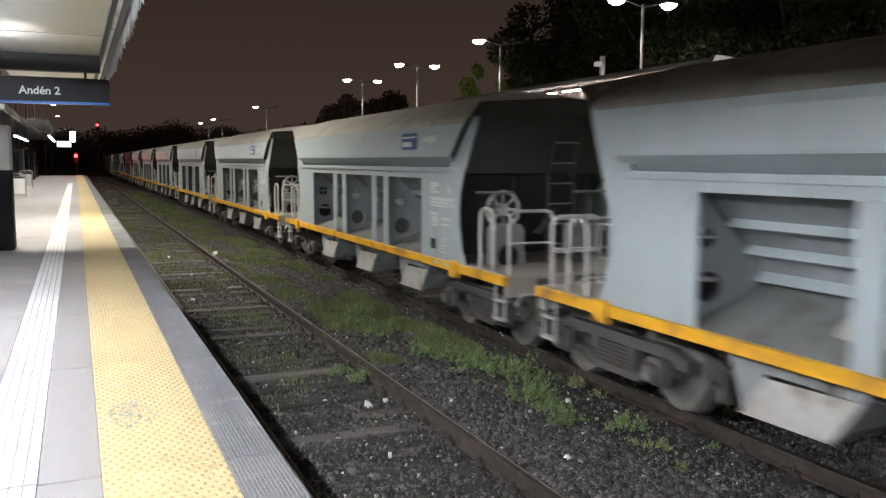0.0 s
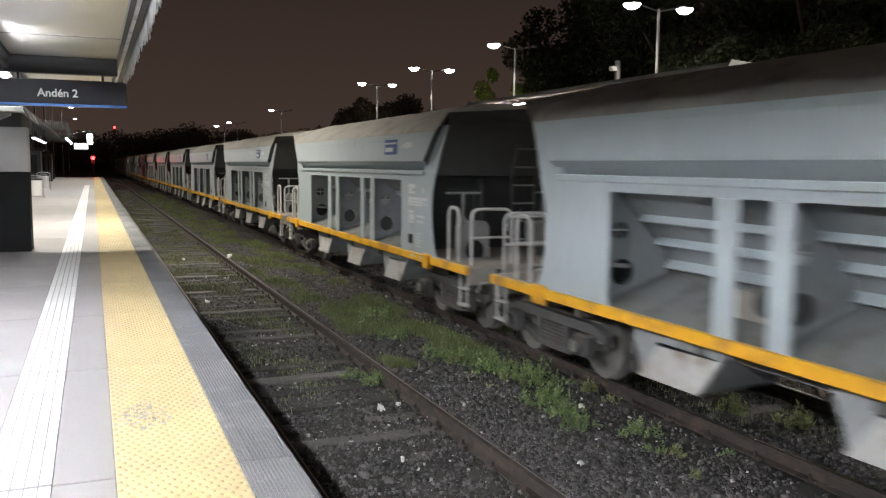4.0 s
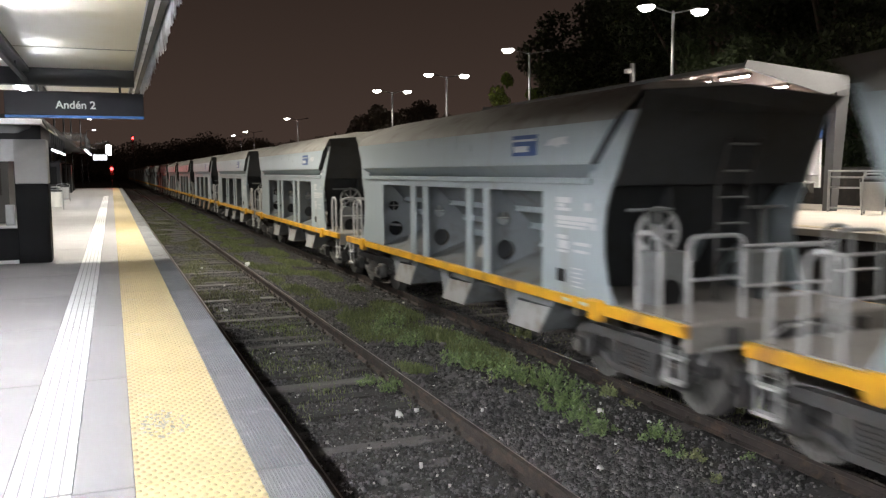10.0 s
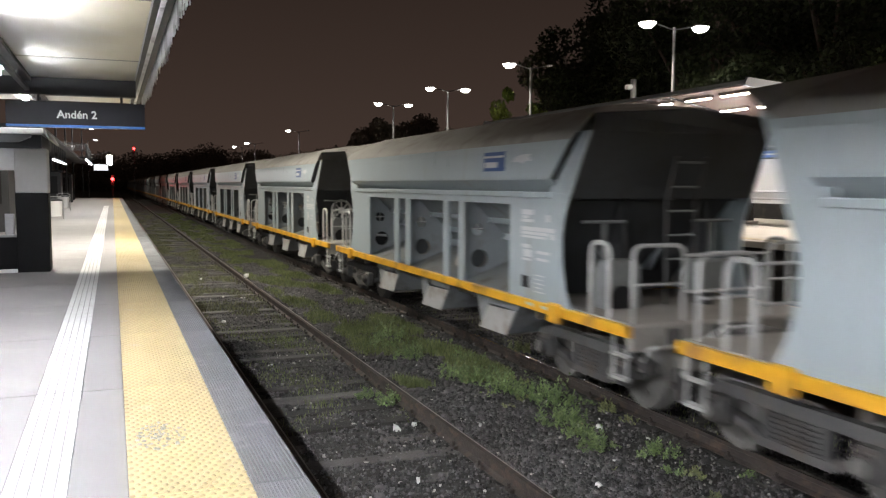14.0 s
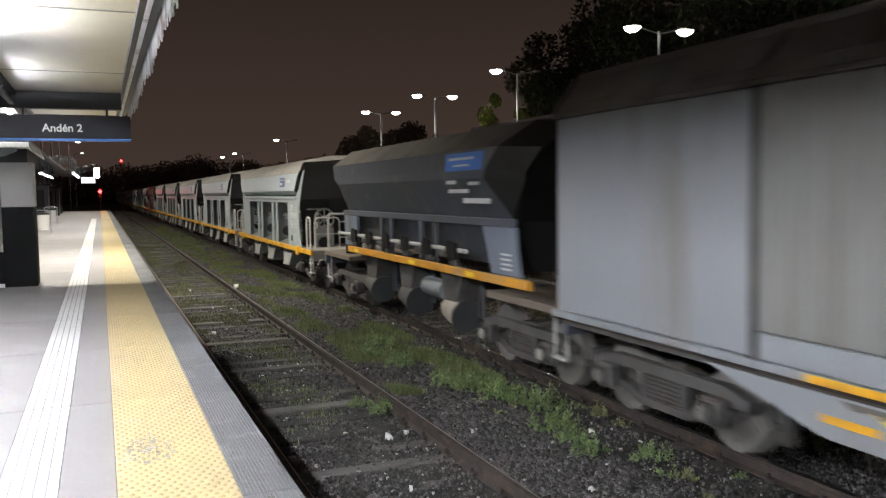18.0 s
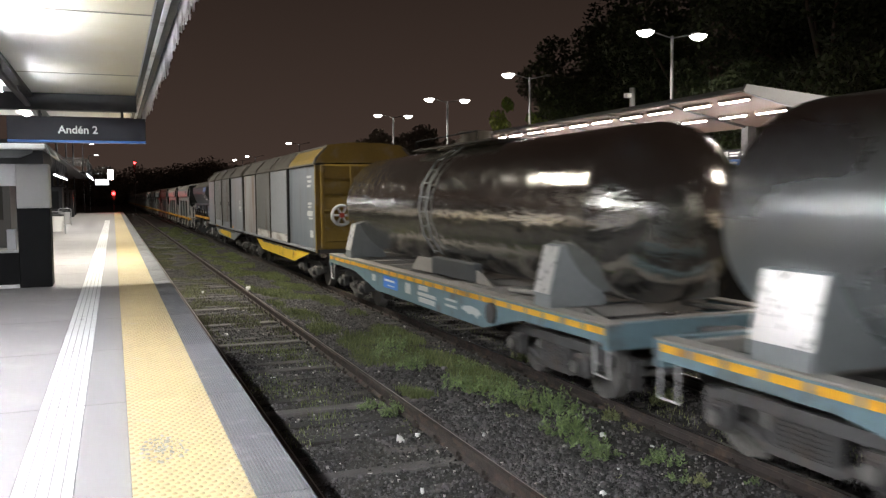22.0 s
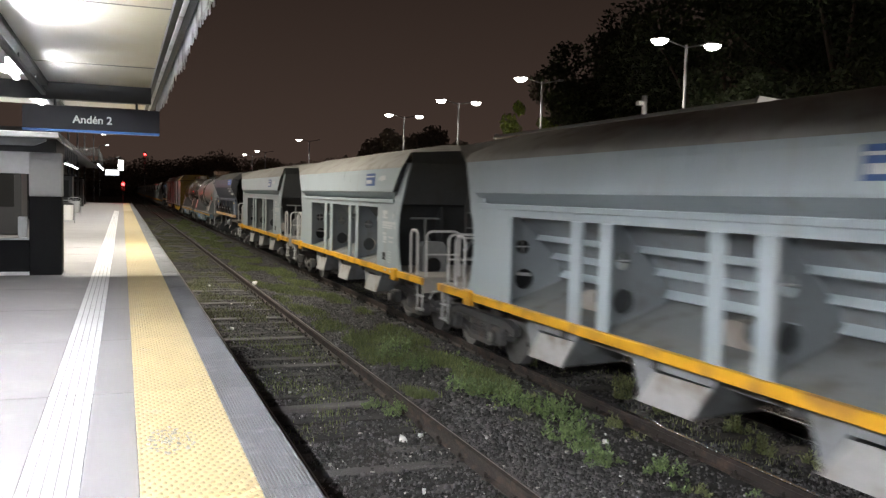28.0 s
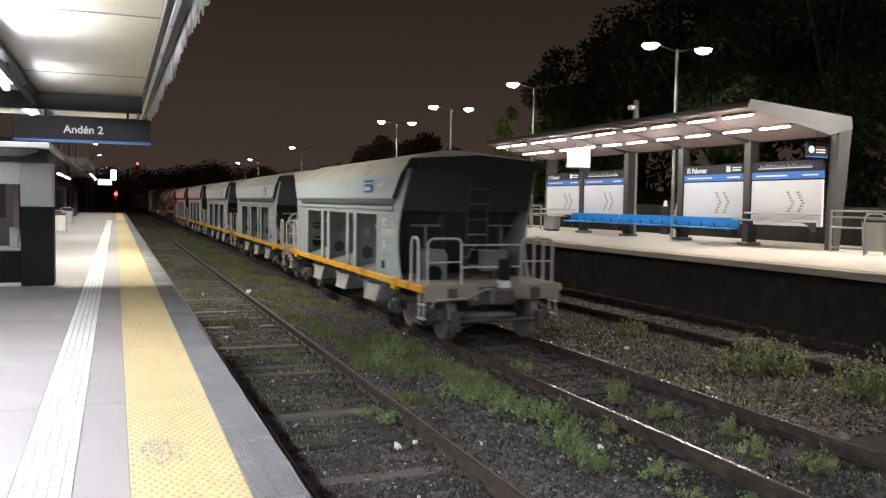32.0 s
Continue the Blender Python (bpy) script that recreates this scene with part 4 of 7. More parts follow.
for i in range(5):
    for j in range(2):
        for x in (17.15, 18.55):
            y = Y0 + 0.25 + 3.6 * i + 1.68 * j
            b = Mesh()
            b.rod((x, y + 0.12, soffit(x) - 0.10), (x, y + 1.34, soffit(x) - 0.10), 0.015, 8)
            part("tube_light", b, M_TUBE_FAR, SH, "lit white tube")
            # strip added over each tube to keep its light off the soffit
            b = Mesh()
            b.extrude([(x - 0.075, soffit(x - 0.075) - 0.003), (x + 0.075, soffit(x + 0.075) - 0.003), (x + 0.055, soffit(x + 0.055) - 0.078), (x - 0.055, soffit(x - 0.055) - 0.078)], "y", y + 0.08, y + 1.38)
            part("tube_batten", b, M_SOFFIT, SH)


def wall_panel(y0, y1, text):
    t = thing("notice_panel", "white shelter wall panel with a blue band and dark header", "panel", group="shelter wall panels")
    x = 19.9
    b = Mesh()
    b.box(x, x + 0.08, y0, y1, 0.98, 2.42, 0.004)
    part("white_board", b, M_POSTER, t)
    b = Mesh()
    b.box(x - 0.01, x + 0.08, y0, y1, 2.47, 2.69, 0.004)
    part("blue_band", b, M_BLUE, t)
    b = Mesh()
    b.box(x - 0.02, x + 0.08, y0, y1, 2.692, 3.03, 0.004)
    part("header", b, M_SIGN, t)
    b = Mesh()
    b.box(x + 0.002, x + 0.08, y0, y1, 2.421, 2.469)
    part("shadow_gap", b, M_BLACK, t)
    ch = Mesh()
    yc = y0 + (y1 - y0) * (0.30 if text else 0.33)
    for s in range(2):
        for rk in range(9):
            for cdot in range(2):
                w = yc + 0.42 - s * 0.42 - abs(rk - 4) * -0.0 - (4 - abs(rk - 4)) * 0.055 - cdot * 0.07
                z = 1.36 + rk * 0.085
                ch.rod((x - 0.006, w, z), (x - 0.001, w, z), 0.026, 6)
    tagged(part("dot_arrows", ch, M_BEAM, t), kind="stuff")
    if text:
        words("lettering", "El Palomar", 0.26, pose(x - 0.024, y1 - 0.2, 2.76, 90, 0, -90), t, M_WHITE)
        bb = Mesh()
        bb.box(x - 0.025, x - 0.021, y0 + 0.62, y0 + 0.84, 2.76, 2.97)
        bb.box(x - 0.025, x - 0.021, y0 + 0.08, y0 + 0.55, 2.88, 2.93).box(x - 0.025, x - 0.021, y0 + 0.12, y0 + 0.55, 2.79, 2.84)
        part("small_text", bb, M_WHITE, t)
    else:
        bb = Mesh()
        bb.box(x - 0.025, x - 0.021, y0 + 0.4, y1 - 0.3, 2.80, 2.825)
        n = 22
        for i in range(n):
            q = y0 + 0.45 + (y1 - y0 - 0.8) * i / n
            bb.box(x - 0.025, x - 0.021, q, q + 0.012, 2.83, 2.83 + rs.uniform(0.05, 0.14), turn=pose(0, 0, 0, -35))
        part("route_line", bb, M_WHITE, t)
    bb = Mesh()
    bb.box(x - 0.0145, x - 0.0115, y0 + 0.15, y0 + 0.8, 2.55, 2.60).box(x - 0.0145, x - 0.0115, y1 - 1.6, y1 - 0.2, 2.55, 2.60)
    part("band_text", bb, M_POSTER, t)
    return t


wall_panel(19.38, 22.40, False)
wall_panel(22.82, 26.00, True)
wall_panel(30.02, 33.20, False)
wall_panel(33.62, 36.75, True)


def bench(y0, y1, m, label, z, back):
    t = thing("platform_bench", label, "bench", group="shelter benches")
    b = Mesh()
    b.box(19.28, 19.70, y0, y1, z - 0.05, z, 0.012)
    part("seat", b, m, t)
    if back > 0.1:
        b = Mesh()
        b.box(19.72, 19.77, y0, y1, z + 0.02, z + back, 0.012)
        part("backrest", b, m, t)
    if back < 0.1:
        b = Mesh()
        b.rod((19.80, y0, z + 0.20), (19.80, y1, z + 0.20), 0.035, 8)
        part("back_rail", b, m, t)
    n = max(2, int((y1 - y0) / 1.8))
    for i in range(n):
        y = y0 + 0.3 + (y1 - y0 - 0.6) * i / (n - 1)
        b = Mesh()
        b.extrude([(19.35, z - 0.05), (19.90, z - 0.05), (19.90, z - 0.34), (19.80, z - 0.34), (19.62, z - 0.14)], "y", y - 0.03, y + 0.03)
        part("bracket", b, M_SHELTER_DARK, t)
    if back > 0.2:
        for i in range(int((y1 - y0) / 0.72)):
            y = y0 + 0.5 + 0.72 * i
            b = Mesh()
            b.box(19.67, 19.712, y - 0.014, y + 0.014, z + 0.02, z + 0.15, 0.004)
            part("divider", b, M_SHELTER_DARK, t)
    return t


for a_, b_ in ((22.75, 26.4), (26.5, 30.0), (30.1, 34.0)):
    bench(a_, b_, M_BENCH_BLUE, "long bright blue bench under the shelter", 0.84, 0.34)
bench(19.3, 22.6, M_TRIM, "pale grey leaning bench against a white panel", 1.16, 0.0)
bench(33.8, 37.0, M_TRIM, "pale grey leaning bench against a white panel", 1.12, 0.0)
hs = thing("hanging_sign", "small charcoal hanging sign with a white disc and blue edge", "sign")
b = Mesh()
b.box(19.15, 19.98, 19.28, 19.36, 3.10, 3.50, 0.005)
part("board", b, M_SIGN, hs)
b = Mesh()
b.box(19.15, 19.98, 19.275, 19.365, 3.065, 3.099, 0.004)
part("blue_edge", b, M_BLUE, hs)
b = Mesh()
b.rod((19.32, 19.274, 3.30), (19.32, 19.279, 3.30), 0.11, 18)
part("white_disc", b, M_WHITE, hs)
b = Mesh()
for i in range(3):
    b.box(19.50, 19.85, 19.274, 19.279, 3.20 + 0.08 * i, 3.235 + 0.08 * i)
part("text_bars", b, M_WHITE, hs)
b = Mesh()
b.rod((19.56, 19.32, 3.5), (19.56, 19.32, 3.9), 0.015, 6)
part("hanger", b, M_BEAM, hs)
ls = thing("lit_sign", "glowing white hanging sign under the shelter roof", "sign")
b = Mesh()
b.box(17.45, 18.60, 30.55, 30.65, 3.08, 3.86, 0.02)
part("case", b, M_TRIM, ls)
b = Mesh()
b.box(17.49, 18.56, 30.535, 30.548, 3.12, 3.82)
part("lit_face", b, M_SCREEN, ls)
for x, z in ((17.9, 4.15), (18.3, 4.09)):
    b = Mesh()
    b.rod((x, 30.6, 3.86), (x, 30.6, z), 0.02, 6)
    part("hanger", b, M_BEAM, ls)


def fence(x, y0, y1, label):
    t = thing("railing", label, "railing", group="platform railings")
    n = max(2, round((y1 - y0) / 1.25) + 1)
    for i in range(n):
        y = y0 + (y1 - y0) * i / (n - 1)
        b = Mesh()
        b.box(x - 0.03, x + 0.03, y - 0.03, y + 0.03, FAR_TOP, FAR_TOP + 1.22, 0.005)
        part("post", b, M_GREY_STEEL, t)
    for z in (0.12, 0.72, 1.02, 1.20):
        b = Mesh()
        b.rod((x, y0, FAR_TOP + z), (x, y1, FAR_TOP + z), 0.028, 8)
        part("bar", b, M_GREY_STEEL, t)
    return t


fence(19.75, 12.5, 18.85, "galvanised tube railing at the platform edge of the shelter")
fence(19.9, 37.3, 43.3, "galvanised tube railing beyond the shelter")
b_ = bin_(pose(19.35, 16.95, FAR_TOP), M_GREY_STEEL, "large round grey litter bin by the railing")
b_.scale = (1.15, 1.15, 1.15)
bx = thing("equipment_cabinet", "pale grey cabinet standing under the shelter", "cabinet", pose(19.6, 35.6, FAR_TOP))
b = Mesh()
b.box(-0.2, 0.2, -0.45, 0.45, 0.08, 0.72, 0.02)
part("body", b, M_TRIM, bx)
b = Mesh()
b.box(-0.16, 0.16, -0.40, 0.40, 0.0, 0.08)
part("plinth", b, M_BEAM, bx)
for y, h_, m_, lb in ((27.6, 1.5, M_BEAM, "dark blue-grey post box behind the shelter"), (26.7, 1.35, M_TRIM, "pale banded bollard behind the shelter")):
    t = thing("bollard", lb, "bollard", pose(22.9, y + 3.6, FAR_TOP))
    b = Mesh()
    b.box(-0.16, 0.16, -0.16, 0.16, 0, h_ - 0.25, 0.03)
    part("post", b, m_, t)
    b = Mesh()
    b.rod((0, 0, h_ - 0.25), (0, 0, h_), 0.1, 10, 0.07)
    part("cap", b, M_WHITE, t)
bw = Mesh()
bw.box(23.6, 23.75, -12, 98, -0.2, 1.6)
single("boundary_wall", bw, M_WALL_DARK, "dark low wall behind the opposite platform", "wall", kind="structure")


def street_lamp(y, heads):
    t = thing("street_lamp", "tall slender lamp post with lit heads behind the platform", "street lamp", group="platform street lamps")
    b = Mesh()
    b.rod((LAMP_X, y, FAR_TOP if y < 98 else -1.25), (LAMP_X, y, LAMP_Z - 0.15), 0.085, 12, 0.06)
    part("pole", b, M_GREY_STEEL, t)
    for s in (-1, 1):
        b = Mesh()
        b.rod((LAMP_X, y, LAMP_Z - 0.25), (LAMP_X + 1.05 * s, y, LAMP_Z - 0.02), 0.03, 8)
        part("arm", b, M_GREY_STEEL, t)
        b = Mesh()
        b.box(LAMP_X + s * 1.0 - (0.30 if s < 0 else -0.02), LAMP_X + s * 1.0 + (0.30 if s > 0 else -0.02), y - 0.14, y + 0.14, LAMP_Z - 0.06, LAMP_Z + 0.05, 0.03)
        hd = part("head", b, M_GREY_STEEL, t)
        if s in heads:
            b = Mesh()
            b.rod((LAMP_X + s * 1.3, y, LAMP_Z - 0.25), (LAMP_X + s * 1.3, y, LAMP_Z - 0.16), 0.17, 14, 0.30).rod((LAMP_X + s * 1.3, y, LAMP_Z - 0.16), (LAMP_X + s * 1.3, y, LAMP_Z - 0.055), 0.30, 14, 0.36)
            part("lit_lens", b, M_LAMPFACE, hd, "glowing lamp lens")
    return t


for y, heads in LAMP_POSTS:
    street_lamp(y, heads)
cp_ = thing("camera_pole", "grey pole with a small white camera behind the shelter", "camera pole")
b = Mesh()
b.rod((21.5, 31.6, FAR_TOP), (21.5, 31.6, 6.2), 0.13, 12)
part("pole", b, M_GREY_STEEL, cp_)
b = Mesh()
b.box(21.1, 21.36, 31.4, 31.7, 5.75, 5.95, 0.03)
part("camera", b, M_WHITE, cp_)


# ---- trees ----
def leaf_cloud(blobs, n, size, seed):
    q = np.random.RandomState(seed)
    blobs = np.asarray(blobs, float)
    w = blobs[:, 3] ** 2
    pick = q.choice(len(blobs), n, p=w / w.sum())
    d = q.normal(0, 1, (n, 3))
    d /= np.linalg.norm(d, axis=1)[:, None]
    c = blobs[pick, :3] + d * (blobs[pick, 3] * q.uniform(0.35, 1.08, n) ** 0.6)[:, None]
    a = q.normal(0, 1, (n, 3))
    a /= np.linalg.norm(a, axis=1)[:, None]
    e = np.cross(a, q.normal(0, 1, (n, 3)))
    e /= np.linalg.norm(e, axis=1)[:, None]
    s = (size * q.uniform(0.5, 1.3, n))[:, None]
    v = np.stack([c - a * s, c + e * s * 0.55 - a * s * 0.1, c + a * s, c - e * s * 0.55 - a * s * 0.1], 1).reshape(-1, 3)
    return v, np.arange(n * 4).reshape(-1, 4)


def tree(x, y, h, r, n, size, m, label, seed, z=-1.2):
    t = thing("tree", label, "tree", pose(x, y, z), group="trees behind the station")
    q = random.Random(seed)
    b = Mesh()
    b.rod((0, 0, 0), (0.2, 0.1, h * 0.45), 0.03 * h, 10, 0.018 * h)
    blobs = []
    for k in range(9):
        a, u = q.uniform(0, 6.28), q.uniform(0.2, 1)
        p = (r * u * math.cos(a), r * u * math.sin(a), h * q.uniform(0.45, 0.92))
        b.rod((0.2, 0.1, h * q.uniform(0.3, 0.45)), p, 0.01 * h, 6, 0.004 * h)
        for j in range(3):
            blobs.append((p[0] + q.uniform(-1, 1) * r * 0.3, p[1] + q.uniform(-1, 1) * r * 0.3, p[2] + q.uniform(-0.1, 0.12) * h, r * q.uniform(0.22, 0.42)))
    part("trunk", b, M_BARK, t)
    v, f = leaf_cloud(blobs, int(n * 2.4), size, seed)
    part("crown", cloud("crown", v, f, m), None, t)
    return t


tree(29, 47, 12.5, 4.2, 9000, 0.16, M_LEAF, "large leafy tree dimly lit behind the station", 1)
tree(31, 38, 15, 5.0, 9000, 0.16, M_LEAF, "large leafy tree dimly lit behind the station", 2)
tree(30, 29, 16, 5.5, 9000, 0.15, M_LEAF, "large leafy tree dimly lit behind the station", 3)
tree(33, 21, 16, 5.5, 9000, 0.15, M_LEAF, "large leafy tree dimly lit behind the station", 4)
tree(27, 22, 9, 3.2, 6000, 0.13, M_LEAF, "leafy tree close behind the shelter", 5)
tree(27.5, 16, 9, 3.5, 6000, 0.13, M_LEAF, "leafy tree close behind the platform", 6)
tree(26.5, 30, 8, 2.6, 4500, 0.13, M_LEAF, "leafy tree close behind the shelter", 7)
tree(25.2, 50.0, 8.5, 1.7, 2600, 0.15, M_LEAF_LIT, "small tree by the lamps with lamplight painted into its leaves", 8)
tree(36, 33, 18, 6, 6000, 0.2, M_FARLEAF, "tall dark tree behind the station", 9)
tree(38, 55, 16, 6, 6000, 0.2, M_FARLEAF, "tall dark tree behind the station", 10)
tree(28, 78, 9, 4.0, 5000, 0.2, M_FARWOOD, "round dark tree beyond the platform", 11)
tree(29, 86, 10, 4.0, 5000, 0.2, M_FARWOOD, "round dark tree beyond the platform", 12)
tree(25, 71, 5.5, 1.6, 1800, 0.16, M_LEAF, "small leafy tree lit by street lamps", 13)
blobs = []
for k in range(120):
    blobs.append((rs.uniform(26.5, 31), rs.uniform(8, 62), rs.uniform(-0.8, 4.2), rs.uniform(0.8, 1.6)))
v, f = leaf_cloud(blobs, 60000, 0.17, 31)
tagged(new("hedge", cloud("hedge", v, f, M_FARLEAF)), "dense dark shrubs behind the opposite platform", "shrubs", kind="stuff")
blobs = []
for k in range(150):
    a = rs.uniform(0, 1)
    x, y = -60 + 190 * a + rs.uniform(-6, 6), 330 + rs.uniform(-30, 60)
    blobs.append((x, y, 0.72 * rs.uniform(1, 8) + 4.5 * math.exp(-((x - 40) / 28) ** 2), rs.uniform(5, 8)))
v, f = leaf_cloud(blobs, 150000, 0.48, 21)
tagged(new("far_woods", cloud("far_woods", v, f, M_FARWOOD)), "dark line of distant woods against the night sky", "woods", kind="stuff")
blobs = []
for k in range(70):
    x, y = rs.uniform(26, 60), rs.uniform(110, 250)
    blobs.append((x, y, rs.uniform(0, 4), rs.uniform(3, 6)))
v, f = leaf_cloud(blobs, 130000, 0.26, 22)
tagged(new("far_woods", cloud("far_woods", v, f, M_FARWOOD)), "dark woods beside the line beyond the station, haze in their colour", "woods", kind="stuff")


# ---- goods wagons: x across, y along (front +), z from the rail top ----
M_WAGON = mat("wagon_pale_grey", (0.392, 0.450, 0.475), 0.32, streak=0.18, var=0.07, scale=0.9, fine=9, dirt=(0.34, 0.34, 0.33), dirt_amount=0.06, dirt_scale=1.6)
# wagon grey darkened to carry some of the shade inside the bays
M_WAGON_IN = mat("wagon_grey_dimmed", (0.25, 0.272, 0.287), 0.5, var=0.08, scale=1.2, fine=12, dirt=(0.19, 0.18, 0.17), dirt_amount=0.22)
M_WAGON_ROOF = mat("wagon_roof_dusty", (0.32, 0.305, 0.28), 0.75, var=0.12, fine=9, dirt=(0.22, 0.20, 0.175), dirt_amount=0.3)
M_SLATE = mat("slate_blue_steel", (0.17, 0.20, 0.265), 0.42, streak=0.2, var=0.14, fine=10, dirt=(0.13, 0.12, 0.11), dirt_amount=0.2)
M_BELLY = mat("belly_sill_yellow", (0.84, 0.56, 0.05), 0.42, var=0.08, scale=1.5, fine=14, dirt=(0.50, 0.32, 0.06), dirt_amount=0.12, dirt_scale=2.2)
# dark end paint, taken near black to include the shade of the recess
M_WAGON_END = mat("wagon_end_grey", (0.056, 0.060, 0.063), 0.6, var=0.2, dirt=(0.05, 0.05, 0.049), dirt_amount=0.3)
M_SOLE = mat("sole_bar_yellow", (0.80, 0.42, 0.03), 0.42, var=0.10, scale=1.5, fine=16, dirt=(0.42, 0.21, 0.06), dirt_amount=0.25, dirt_scale=2.2)
M_BOGIE = mat("bogie_grime", (0.080, 0.078, 0.077), 0.75, var=0.4, scale=3, fine=20, bump=0.2, bscale=30, dirt=(0.095, 0.075, 0.062), dirt_amount=0.3, dirt_scale=5)
M_WHEEL = mat("wheel_steel", (0.25, 0.24, 0.23), 0.55, metal=0.5, var=0.3, fine=20)
M_RAILING = mat("wagon_handrail_grey", (0.50, 0.50, 0.49), 0.5, var=0.15)
M_DOOR_HOOD = mat("discharge_hood_dusty", (0.34, 0.315, 0.285), 0.7, var=0.2, scale=2, fine=12, dirt=(0.22, 0.18, 0.15), dirt_amount=0.35)
M_CHUTE_WEB = mat("chute_web_grey", (0.26, 0.275, 0.285), 0.55, var=0.12, dirt=(0.12, 0.11, 0.10), dirt_amount=0.3)
M_DECK_DARK = mat("worn_brown_deck", (0.15, 0.125, 0.10), 0.7, var=0.2, fine=25)
M_SLATE_DEEP = mat("dark_slate_frame", (0.085, 0.098, 0.125), 0.45, streak=0.2, var=0.14, fine=10, dirt=(0.07, 0.065, 0.06), dirt_amount=0.25)
M_DECK = mat("wagon_deck", (0.30, 0.28, 0.255), 0.7, var=0.2, fine=25)
M_BRAKE_GREY = mat("brake_gear_grey", (0.20, 0.21, 0.21), 0.55, var=0.15, dirt=(0.12, 0.11, 0.10), dirt_amount=0.3)
M_CHUTE = mat("chute_pale", (0.45, 0.45, 0.44), 0.5, var=0.15, dirt=(0.25, 0.19, 0.14), dirt_amount=0.3, dirt_scale=3)
M_CHUTE_RUST = mat("chute_rusty", (0.36, 0.25, 0.18), 0.6, var=0.25, dirt=(0.20, 0.10, 0.05), dirt_amount=0.4, dirt_scale=3)
M_LOGO = mat("logo_blue", (0.025, 0.075, 0.24), 0.4, var=0.05)
M_WHITE_TXT = mat("faded_white_marking", (0.62, 0.63, 0.63), 0.5, var=0.12, fine=30)
M_NAVY = mat("hopper_dark_slate", (0.052, 0.061, 0.080), 0.38, var=0.15, scale=1.0, fine=10, dirt=(0.12, 0.115, 0.11), dirt_amount=0.2)
M_AMBER_BAR = mat("sole_bar_amber", (0.66, 0.31, 0.035), 0.45, var=0.12, scale=1.5, fine=14, dirt=(0.45, 0.27, 0.12), dirt_amount=0.25, dirt_scale=2)
M_ORANGE_BAR = mat("sole_bar_faded_orange", (0.64, 0.33, 0.09), 0.5, var=0.15, scale=2, fine=12, dirt=(0.58, 0.50, 0.42), dirt_amount=0.45, dirt_scale=2)
M_BOX = mat("van_grey", (0.275, 0.295, 0.32), 0.38, streak=0.12, var=0.06, scale=0.9, fine=6, dirt=(0.19, 0.175, 0.16), dirt_amount=0.25, dirt_scale=1.4)
M_BOX_RUST = mat("van_grey_rusting", (0.33, 0.335, 0.34), 0.5, streak=0.3, var=0.10, scale=0.9, fine=7, dirt=(0.19, 0.11, 0.07), dirt_amount=0.34, dirt_scale=1.3)
M_BOX_OLD = mat("van_grey_weathered", (0.205, 0.207, 0.203), 0.45, streak=0.10, var=0.12, scale=1.0, fine=7, dirt=(0.14, 0.12, 0.10), dirt_amount=0.35, dirt_scale=1.6)
M_BOX_PALE = mat("van_pale_blue_grey", (0.33, 0.35, 0.38), 0.38, streak=0.12, var=0.08, scale=0.8, fine=6, dirt=(0.22, 0.20, 0.18), dirt_amount=0.22, dirt_scale=1.2)
M_BOX_BLUE = mat("van_slate_blue_grey", (0.165, 0.188, 0.215), 0.38, streak=0.15, var=0.06, scale=0.8, fine=6, dirt=(0.13, 0.13, 0.13), dirt_amount=0.15)
M_BOX_KICK = mat("van_scuffed_kick_panel", (0.66, 0.65, 0.63), 0.6, streak=(1.0, 0.45, 1.6), var=0.12, scale=1.2, fine=8, dirt=(0.14, 0.09, 0.05), dirt_amount=0.42, dirt_scale=2.2)
M_BOX_ROOF = mat("van_roof_grey", (0.115, 0.106, 0.094), 0.8, var=0.2, dirt=(0.06, 0.048, 0.038), dirt_amount=0.35, dirt_scale=1.4)
M_BOX_DARK = mat("van_dark_frame", (0.040, 0.037, 0.034), 0.8, var=0.2, dirt=(0.10, 0.08, 0.06), dirt_amount=0.3)
M_VAN_YEL = mat("van_yellow", (0.225, 0.145, 0.022), 0.5, var=0.15, dirt=(0.25, 0.19, 0.10), dirt_amount=0.2)
M_VAN_TOP = mat("van_top_yellow", (0.22, 0.15, 0.03), 0.5, var=0.15, dirt=(0.20, 0.15, 0.08), dirt_amount=0.25)
M_MUD = mat("dirt_splash", (0.13, 0.12, 0.11), 0.8, var=0.3)
M_TANK = mat("tank_brushed_steel", (0.53, 0.55, 0.55), 0.28, metal=0.86, streak=(1.0, 0.3, 1.0), var=0.04, scale=0.6, fine=1.2)
M_TANK_DARK = mat("tank_polished_steel", (0.58, 0.56, 0.52), 0.09, metal=0.95, streak=(1.0, 0.6, 1.0), var=0.2, scale=0.9, fine=5, bump=1.0, bscale=5.5)
M_FLAT_GREY = mat("saddle_grey_paint", (0.22, 0.235, 0.24), 0.5, var=0.12, scale=2.0, fine=12)
M_SADDLE = mat("saddle_bright_steel", (0.74, 0.73, 0.70), 0.30, metal=0.55, var=0.10, scale=1.5, fine=12)
M_RED_HUB = mat("hub_red", (0.45, 0.05, 0.03), 0.5, var=0.1)
M_FLAT = mat("flat_wagon_teal_grey", (0.155, 0.24, 0.28), 0.45, var=0.10, dirt=(0.12, 0.12, 0.12), dirt_amount=0.2)
LABEL_YELLOW = mat("label_yellow", (0.90, 0.66, 0.04), 0.35, var=0.05)
M_CHUTE_PALE = mat("outlet_pale_brown", (0.40, 0.36, 0.31), 0.5, var=0.2, dirt=(0.22, 0.19, 0.16), dirt_amount=0.3, dirt_scale=3)
